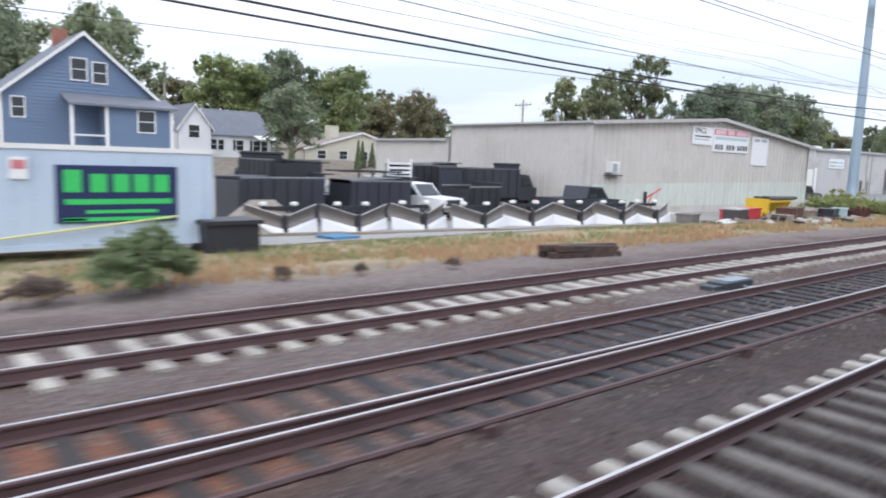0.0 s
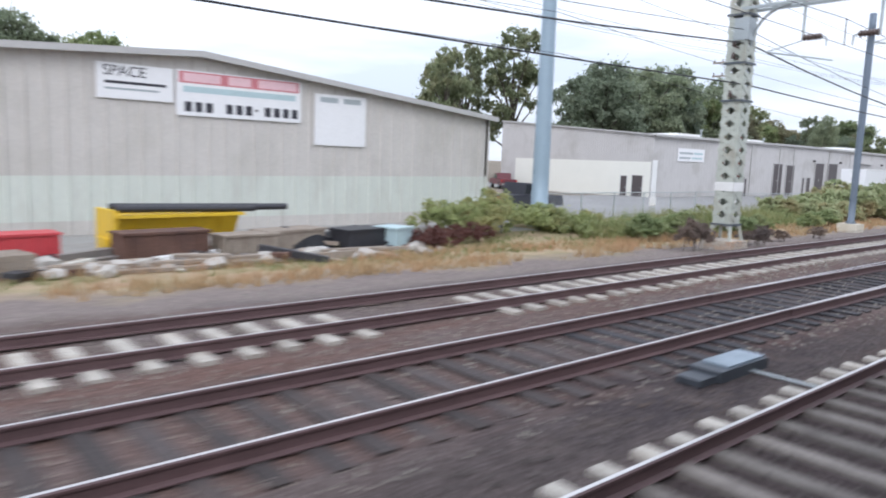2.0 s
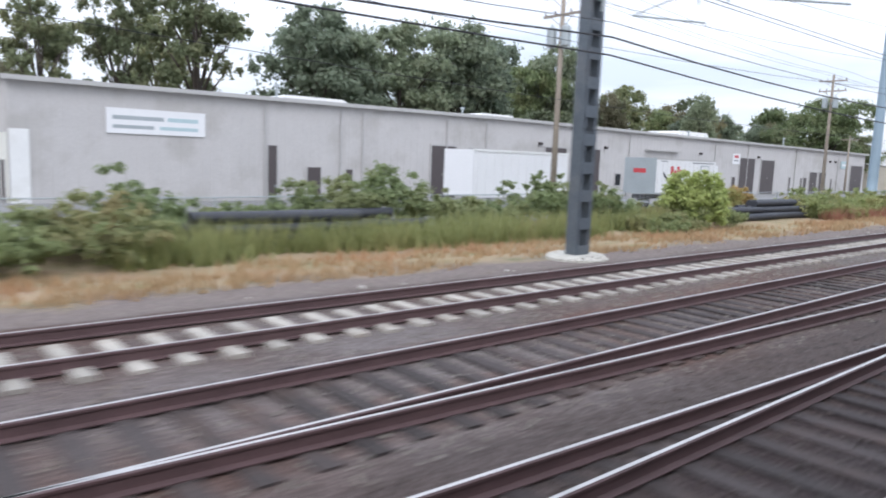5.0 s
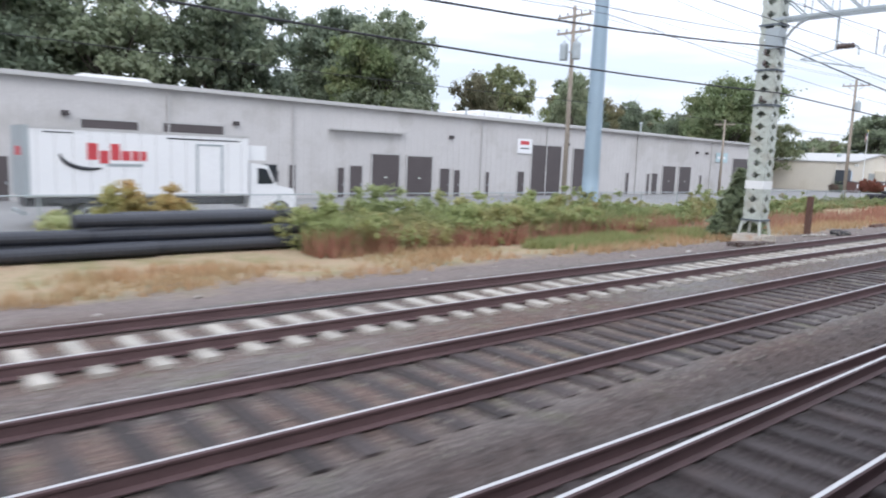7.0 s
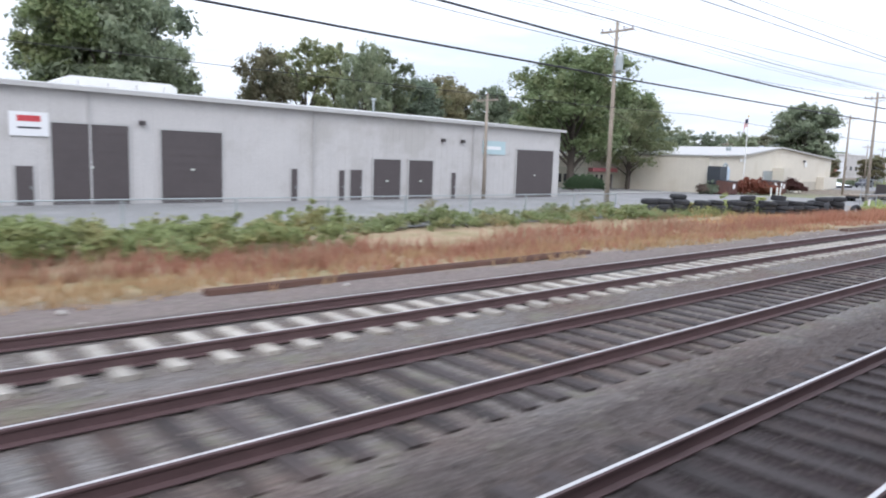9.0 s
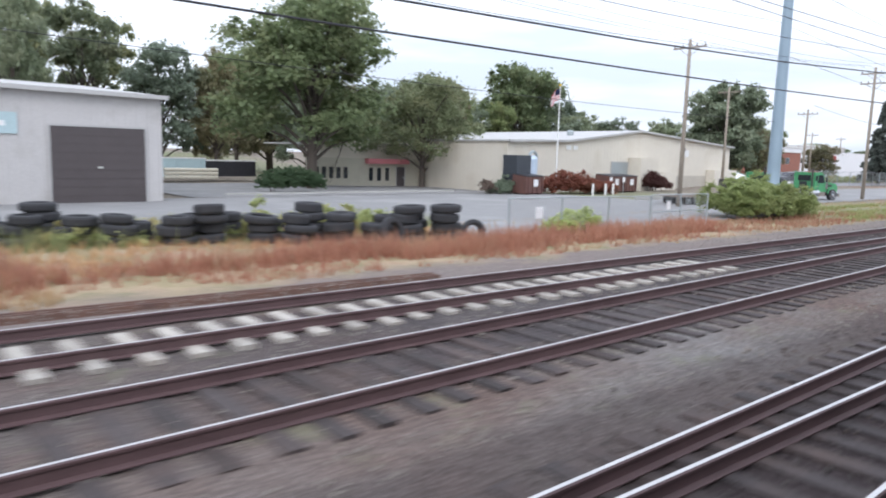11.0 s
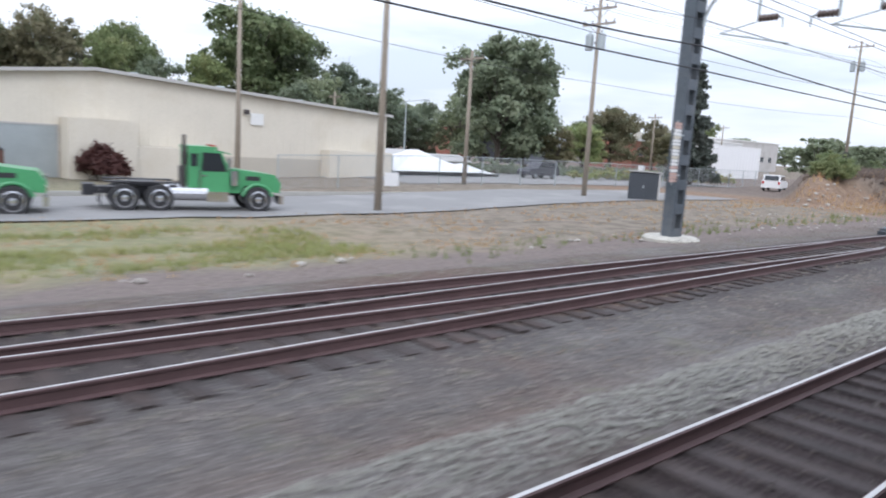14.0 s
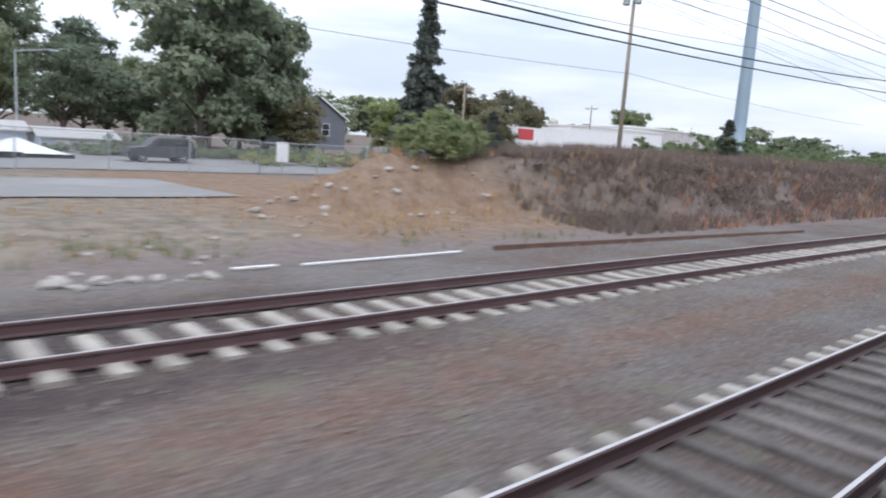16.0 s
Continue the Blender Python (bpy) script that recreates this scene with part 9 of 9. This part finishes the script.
rnd = random.Random(3)
for i in range(26):
    x = 203.4 + 0.62 * i + rnd.uniform(-0.15, 0.15)
    y = 18.7 + (219.4 - x) * 0.36 + rnd.uniform(-0.35, 0.35) + (0.9 if i % 2 else 0.0)
    lv = (2, 3, 3, 2, 3, 4, 3, 2, 3, 2, 3, 3, 4, 3, 3, 2, 3, 4, 3, 3, 2, 3, 4, 3, 4, 3)[i]
    z = ground_z(x, y)
    for k in range(lv):
        w = rnd.uniform(0.26, 0.36)
        big_tyre(x + rnd.uniform(-0.14, 0.14), y + rnd.uniform(-0.14, 0.14), z + w / 2, rnd.uniform(0.46, 0.6), w, rnd.uniform(-7, 7), rnd.uniform(0, 90))
        z += w
for x, y, r in ((215.6, 18.7, 0.5), (218.6, 18.0, 0.45)):
    big_tyre(x, y, ground_z(x, y) + r * 0.94, r, 0.3, 78, rnd.uniform(-20, 20))

# flagpole, lot furniture
flag = thing("flagpole", "tall white flagpole with a striped flag", "flagpole", pose(250.6, 41.9, ground_z(250.6, 41.9) - 0.35))
part("pole", T((0, 0, -0.2), (0, 0, 9.9), 0.08, 0.045), M_WHITE, flag)
bm = bmesh.new()
bmesh.ops.create_uvsphere(bm, u_segments=10, v_segments=6, radius=0.11, matrix=Matrix.Translation((0, 0, 9.98)))
part("ball", bm, M_YELLOW, flag)
cloth = [M_RED, M_WHITE]
def flag_point(u, v):
    return (-u * 1.5 * 0.82, 0.12 * math.sin(5 * u), 9.75 - v * 0.95 - 0.75 * u - 0.06 * math.sin(6 * u + 2))
for k in range(9):
    bm = bmesh.new()
    for i in range(8):
        u0, u1 = i / 8, (i + 1) / 8
        vs = [bm.verts.new(flag_point(u, v)) for u, v in ((u0, k / 9), (u1, k / 9), (u1, (k + 1) / 9), (u0, (k + 1) / 9))]
        bm.faces.new(vs)
    bmesh.ops.remove_doubles(bm, verts=bm.verts, dist=0.001)
    bmesh.ops.solidify(bm, geom=bm.faces[:], thickness=0.01)
    part("stripe", bm, cloth[k % 2], flag)
bm = bmesh.new()
for i in range(4):
    u0, u1 = 0.45 * i / 4, 0.45 * (i + 1) / 4
    bm.faces.new([bm.verts.new(Vector(flag_point(u, v)) + Vector((0, -0.02, 0))) for u, v in ((u0, 0), (u1, 0), (u1, 0.5), (u0, 0.5))])
bmesh.ops.solidify(bm, geom=bm.faces[:], thickness=0.01)
part("canton", bm, M_NAVY, flag)
for x, y in ((252.5, 39.2), (254.6, 39.4), (256.0, 39.6)):
    bm = bmesh.new()
    lathe(bm, ((0.11, -0.2), (0.11, 0.95), (0.06, 1.03)), 10, pose(x, y, ground_z(x, y)))
    solid("bollard", bm, M_WHITE, "white round bollard on the lot edge", "bollard", group="bollards")
hop = thing("dust_collector", "grey-blue steel hopper with duct by the wall", "dust collector", pose(247.6, 43.6, ground_z(247.6, 43.6), 0, 0, 3))
part("body", B(-1.3, -0.8, 1.2, 0.6, 0.8, 3.4), M_SLATE, hop, bevel=0.04)
bm = bmesh.new()
lathe(bm, ((0.15, 0.25), (0.75, 1.2), (0.75, 3.1), (0.55, 3.4)), 14, pose(1.3, 0, 0))
part("cyclone", bm, M_PALEBLUE, hop)
for xx, yy in ((-1.2, -0.7), (0.5, -0.7), (-1.2, 0.7), (0.5, 0.7)):
    part("leg", B(xx - 0.05, yy - 0.05, -0.1, xx + 0.05, yy + 0.05, 1.25), M_STEEL, hop)
bm = bmesh.new()
for k in range(8):
    a, b = math.pi * k / 8, math.pi * (k + 1) / 8
    tube(bm, (1.8 - 0.5 * math.cos(a), 0, 3.3 + 0.45 * math.sin(a)), (1.8 - 0.5 * math.cos(b), 0, 3.3 + 0.45 * math.sin(b)), 0.13, 0.13, 8)
tube(bm, (2.3, 0, 3.3), (2.3, 0, 1.4), 0.13, 0.13, 8)
part("duct", bm, M_STEEL, hop)
part("fan_motor", B(1.9, -0.4, 0.0, 2.6, 0.4, 0.8), M_RED, hop, bevel=0.05)
for x0, x1, y, z1, mat, label in ((222.5, 229, 68.5, 1.7, M_TEALPALE, "pale green trailer at the edge of the lot"), (229.5, 235, 70, 1.5, M_BLACK, "dark container at the edge of the lot")):
    trailer(x0, x1, y, 2.4, -0.1, z1, mat, label, ribs=8)
for k in range(3):
    solid("stacked_pipe", T((223.4, 63.8, 0.0 + 0.34 * k), (228.2, 63.6, 0.0 + 0.34 * k), 0.17), M_CREAM, "cream pipe stacked on the lot", "pipe", group="stacked pipes")
# low trailer behind the first tractor
low = thing("flatbed_trailer", "low dark flatbed trailer with wooden deck", "trailer", pose(250.4, 27.6, ground_z(250.4, 27.6), 0, 0, -8))
part("deck", B(-3.6, -1.1, 0.62, 3.6, 1.1, 0.78), M_OLDWOOD, low, bevel=0.02)
part("frame", B(-3.5, -0.5, 0.4, 3.5, 0.5, 0.62), M_BLACK, low)
part("rack", B(3.3, -1.0, 0.78, 3.45, 1.0, 1.9), M_DARK, low)
for s in (-1, 1):
    for wx in (-2.6, -1.7):
        wheel(low, wx, s * 0.85, 0.4, 0.28)
# waste containers before the tan wall
M_BROWNBIN = material("brown_bin_paint", (0.13, 0.065, 0.055), 0.55, 0, 0.2, 1, 15, 0.08, (0.2, 0.09, 0.06), 0.5, 1.2)
for x, y, L in ((259.4, 42.6, 2.5), (262.1, 42.75, 2.2), (247.4, 42.3, 2.4)):
    t = thing("dumpster", "brown steel waste container with white notice", "dumpster", pose(x, y, ground_z(x, y), 0, 0, 3), group="waste containers")
    bm = bmesh.new()
    prism(bm, ((-0.8, 0.12), (0.7, 0.12), (0.85, 1.1), (0.75, 1.75), (-0.8, 1.6)), -L / 2, L / 2, m=Matrix.Rotation(math.pi / 2, 4, "Z"))
    body = part("body", bm, M_BROWNBIN, t, bevel=0.03)
    for k in range(4):
        xx = -L / 2 + L * (k + 0.5) / 4
        part("side_rib", B(xx - 0.05, -0.87, 0.15, xx + 0.05, -0.8, 1.5), M_BROWNBIN, body)
    part("lid", slab(((-L / 2, -0.85, 1.66), (L / 2, -0.85, 1.66), (L / 2, 0.8, 1.82), (-L / 2, 0.8, 1.82)), 0.05), M_BLACK, t)
    part("notice", B(-0.3, -0.9, 0.75, 0.3, -0.88, 1.35), M_SIGNWHITE, t)
    for e in (-1, 1):
        part("skid", B(e * L * 0.38 - 0.06, -0.7, -0.02, e * L * 0.38 + 0.06, 0.7, 0.14), M_DARK, t)
# small signs before the tan wall
for x, y in ((257.5, 41.0), (259.8, 41.2)):
    t = thing("small_sign", "small white sign on a low post", "sign", pose(x, y, ground_z(x, y)))
    part("post", T((0, 0, -0.2), (0, 0, 1.1), 0.03), M_STEEL, t)
    part("face", B(-0.2, -0.04, 1.05, 0.2, -0.02, 1.55), M_SIGNWHITE, t)

big_tyre(162.6, 12.3, ground_z(162.6, 12.3) + 0.12, 0.42, 0.24, 2, 10)
stones([(160.6 + 0.35 * k, 13.0 - 0.12 * k, 0.16) for k in range(4)], "white broken block beside a post", "white blocks")

# road side east
cab_box = thing("equipment_hut", "dark grey equipment box with pale flat roof", "equipment box", pose(293.9, 24.45, ground_z(293.9, 24.5), 0, 0, -60))
part("body", B(-0.9, -0.1, 0.0, 0.9, 1.2, 1.62), M_SLATE, cab_box, bevel=0.03)
part("roof_sheet", slab(((-0.98, -0.2, 1.78), (0.98, -0.2, 1.74), (0.98, 1.3, 1.66), (-0.98, 1.3, 1.7)), 0.07), M_ROOF, cab_box)
part("door", B(-0.75, -0.135, 0.08, 0.02, -0.1, 1.5), M_SLATE, cab_box, bevel=0.012)
part("door", B(0.05, -0.135, 0.08, 0.78, -0.1, 1.5), M_SLATE, cab_box, bevel=0.012)
part("latch", B(-0.05, -0.17, 0.7, 0.0, -0.13, 0.9), M_STEEL, cab_box)
part("corner_trim", B(0.84, -0.14, 0.0, 0.95, -0.08, 1.66), M_ROOF, cab_box)
part("plinth", B(-1.0, -0.2, -0.25, 1.0, 1.3, 0.02), M_CONC, cab_box)


def tent(x0, x1, y0, y1, eave, peak):
    t = thing("marquee_tent", "white peaked marquee tent on poles", "tent")
    cx, cy = (x0 + x1) / 2, (y0 + y1) / 2
    bm = bmesh.new()
    n = 8
    cor = ((x0, y0), (x1, y0), (x1, y1), (x0, y1))
    rings = []
    for k in range(n):
        u = k / (n - 1)
        z = eave + (peak - eave) * u ** 1.35
        rings.append([bm.verts.new((px + (cx - px) * u * 0.94, py + (cy - py) * u * 0.94, z)) for px, py in cor])
    for a, b in zip(rings, rings[1:]):
        for i in range(4):
            bm.faces.new((a[i], a[(i + 1) % 4], b[(i + 1) % 4], b[i]))
    bm.faces.new(rings[-1])
    part("canopy", bm, M_WHITEPAINT, t)
    bm = bmesh.new()
    for i in range(4):
        a, b = cor[i], cor[(i + 1) % 4]
        vs = [bm.verts.new(p) for p in ((*a, eave - 0.3), (*b, eave - 0.3), (*b, eave), (*a, eave))]
        bm.faces.new(vs)
    bmesh.ops.solidify(bm, geom=bm.faces[:], thickness=0.02)
    part("valance", bm, M_WHITEPAINT, t)
    for px, py in cor:
        part("pole", T((px, py, ground_z(px, py) - 0.1), (px, py, eave), 0.04), M_STEEL, t)
    return t


tent(292.2, 302.8, 47.5, 56, 0.25, 2.05)
tent(300.5, 306, 49, 54, 0.1, 0.95)
for x0, x1, y, z1, label in ((297, 306, 62, 1.6, "low pale shed behind the fence"), (306.5, 312, 60, 1.3, "low blue-white shed behind the fence")):
    t = thing("shed", label, "shed")
    part("wall", B(x0, y, -0.8, x1, y + 4, z1 - 0.5), M_PALEBLUE, t)
    part("roof", slab(((x0 - 0.3, y - 0.4, z1 - 0.4), (x1 + 0.3, y - 0.4, z1 - 0.4), (x1 + 0.3, y + 2, z1 + 0.3), (x0 - 0.3, y + 2, z1 + 0.3)), 0.1), M_ROOF, t)
    part("roof", slab(((x0 - 0.3, y + 2, z1 + 0.3), (x1 + 0.3, y + 2, z1 + 0.3), (x1 + 0.3, y + 4.4, z1 - 0.4), (x0 - 0.3, y + 4.4, z1 - 0.4)), 0.1), M_ROOF, t)
    f = Face((x0, y), (x1, y))
    for u in (1.0, 3.2):
        wall_door(f, u, u + 1.0, -0.7, 0.7, t, M_WHITE)
board = thing("street_sign", "white shield-shaped sign on a post", "sign", pose(315.1, 38.9, ground_z(315.1, 38.9), 0, 0, -20))
part("post", T((0, 0, -0.2), (0, 0, 1.0), 0.04), M_STEEL, board)
part("face", B(-0.36, -0.03, 0.75, 0.36, 0.03, 1.95), M_SIGNWHITE, board, bevel=0.06)
lamp = thing("street_lamp", "grey street lamp with curved arm", "street lamp", pose(305.8, 64.2, ground_z(305.8, 64.2)))
part("pole", T((0, 0, -0.2), (0, 0, 7.6), 0.11, 0.07), M_STEEL, lamp)
part("arm", T((0, 0, 7.5), (2.4, -0.4, 7.9), 0.045, 0.035), M_STEEL, lamp)
part("lantern", B(2.2, -0.55, 7.78, 2.9, -0.3, 7.92), M_STEEL, lamp, bevel=0.03)
# stacked boards strapped to the slotted column
stack = thing("notice_stack", "stack of weathered slats strapped to a column", "notice board", pose(277.34, 12.63, ground_z(278, 12.8)))
rnd = random.Random(4)
for k in range(18):
    part("slat", B(rnd.uniform(-0.04, 0.0), -0.06, 2.0 + 0.108 * k, 0.36, -0.02, 2.092 + 0.108 * k), M_FADEDSLAT if k in (0, 1, 2, 4, 16, 17) else M_CREAM if k % 3 == 1 else M_WHITE, stack)
part("strap", B(0.15, -0.02, 1.9, 0.2, 0.0, 4.0), M_STEEL, stack)
for z in (2.2, 3.5):
    part("bracket", B(0.1, -0.02, z, 0.61, 0.03, z + 0.06), M_STEEL, stack)
# far sheds and trucks on the hill
for x0, x1, y, z0, z1, mat, label in ((445, 480, 112, 2.0, 8.6, M_WHITESIDE, "white flat-roofed building far beyond the bank"), (470, 515, 116, 2.0, 10.0, M_GREY_SIDING, "grey flat-roofed warehouse far beyond the bank"), (395, 425, 95, 1.5, 6.3, M_BRICK, "red brick building behind trees"), (362, 372, 118, 1.0, 7.0, M_BRICK, "low brick building behind trees")):
    t = thing("warehouse", label, "warehouse")
    part("wall", B(x0, y, z0 - 2, x1, y + 14, z1), mat, t)
    part("roof", B(x0 - 0.3, y - 0.3, z1, x1 + 0.3, y + 14.3, z1 + 0.4), M_WHITE, t)
    f = Face((x0, y), (x1, y))
    for u in np.arange(2, x1 - x0 - 4, 6):
        wall_window(f, float(u), float(u) + 2.4, z0 + 1.5, z0 + 3.2, t, M_ROOF, False)
t, b = trailer(358, 372, 62, 2.6, ground_z(364, 62) + 0.1, 5.0, M_WHITEPAINT, "white truck trailer parked beyond the bank")
part("red_panel", B(362, 61.95, 3.4, 365, 61.98, 4.8), M_RED, b)
trailer(374, 390, 63, 2.6, ground_z(380, 63) + 0.1, 5.6, M_WHITEPAINT, "white truck trailer parked beyond the bank")
bm = bmesh.new()
lathe(bm, ((1.6, 0), (1.6, 9.5), (0.6, 10.3)), 14, pose(470, 145, ground_z(470, 145) - 0.2))
solid("water_tank", bm, M_CONC, "pale cylindrical tank on the skyline", "tank")
# white trailer standing before the long building
gz = ground_z(121, 28.8)
t, b = trailer(117.6, 125.3, 27.6, 2.4, gz + 1.05, 3.05, M_WHITEPAINT, "plain white box trailer parked behind the thicket", ribs=12)
for x in (119.0, 124.2):
    for y in (27.8, 29.8):
        part("support_leg", B(x - 0.08, y - 0.08, gz - 0.05, x + 0.08, y + 0.08, gz + 1.06), M_DARK, t)
for x in (122.4, 123.4):
    bm = bmesh.new()
    lathe(bm, ((0.3, -0.15), (0.46, -0.15), (0.48, -0.1), (0.48, 0.1), (0.46, 0.15), (0.3, 0.15), (0.12, 0.1)), 16, pose(x, 27.85, gz + 0.48, 90, 0, 0))
    part("wheel", bm, M_TYRE, t)

# ---- loose ballast stones, past counting ----
def ballast_stones(count, bands, seed, mat, label):
    rng = np.random.default_rng(seed)
    base = np.array(((1, 0, 0), (0, 1, 0), (-1, 0, -0.3), (0, -1, -0.3), (0, 0, 1)), float)
    tri = np.array(((0, 1, 4), (1, 2, 4), (2, 3, 4), (3, 0, 4)))
    w = np.array([(b[1] - b[0]) * (b[3] - b[2]) for b in bands])
    pick = rng.choice(len(bands), count, p=w / w.sum())
    lo = np.array([(b[0], b[2]) for b in bands])[pick]
    hi = np.array([(b[1], b[3]) for b in bands])[pick]
    xy = lo + (hi - lo) * rng.uniform(size=(count, 2))
    lift = np.array([ridge_z(x, y) for x, y in xy])
    s = rng.uniform(0.018, 0.042, (count, 1, 1))
    v = base[None] * rng.uniform(0.6, 1.25, (count, 5, 3)) * s
    a = rng.uniform(0, 6.28, count)
    c, d = np.cos(a), np.sin(a)
    v = np.stack((v[..., 0] * c[:, None] - v[..., 1] * d[:, None] + xy[:, :1], v[..., 0] * d[:, None] + v[..., 1] * c[:, None] + xy[:, 1:], v[..., 2] * 0.8 + rng.uniform(-0.02, 0.012, (count, 1)) - 0.015 + lift[:, None]), -1)
    f = (tri[None] + 5 * np.arange(count)[:, None, None]).reshape(-1, 3)
    me = bpy.data.meshes.new("ballast_stones")
    me.from_pydata(v.reshape(-1, 3).tolist(), [], f.tolist())
    me.materials.append(mat)
    return tagged(new("ballast_stones", me), label, "ballast", kind="stuff")


M_BALLAST = leaf_material("crushed_stone", (0.11, 0.098, 0.092), (0.3, 0.28, 0.265), (0.18, 0.13, 0.11), 0.6, 0)
# darker copy of the stone: oil, plus the near track's shade in its colour
M_BALLAST_DARK = leaf_material("oily_shaded_stone", (0.05, 0.042, 0.042), (0.13, 0.11, 0.105), (0.11, 0.07, 0.055), 0.6, 0)
M_BALLAST_PALE = leaf_material("fresh_stone", (0.17, 0.17, 0.165), (0.4, 0.4, 0.39), (0.25, 0.23, 0.21), 0.5, 0)
ballast_stones(52000, ((0, 320, 4.3, 5.1), (0, 320, 5.5, 6.6), (0, 320, 7.0, 8.4), (0, 320, 8.8, 9.9), (0, 320, 10.3, 12.2)), 88, M_BALLAST, "loose grey and brown crushed stone between the tracks")
ballast_stones(24000, ((0, 292, 1.75, 2.9), (0, 244, 3.25, 4.3)), 89, M_BALLAST_DARK, "dark oily crushed stone of the nearest track, shade painted in")
ballast_stones(9000, ((246, 285, 3.4, 4.25),), 90, M_BALLAST_PALE, "freshly tipped pale crushed stone in a low ridge")
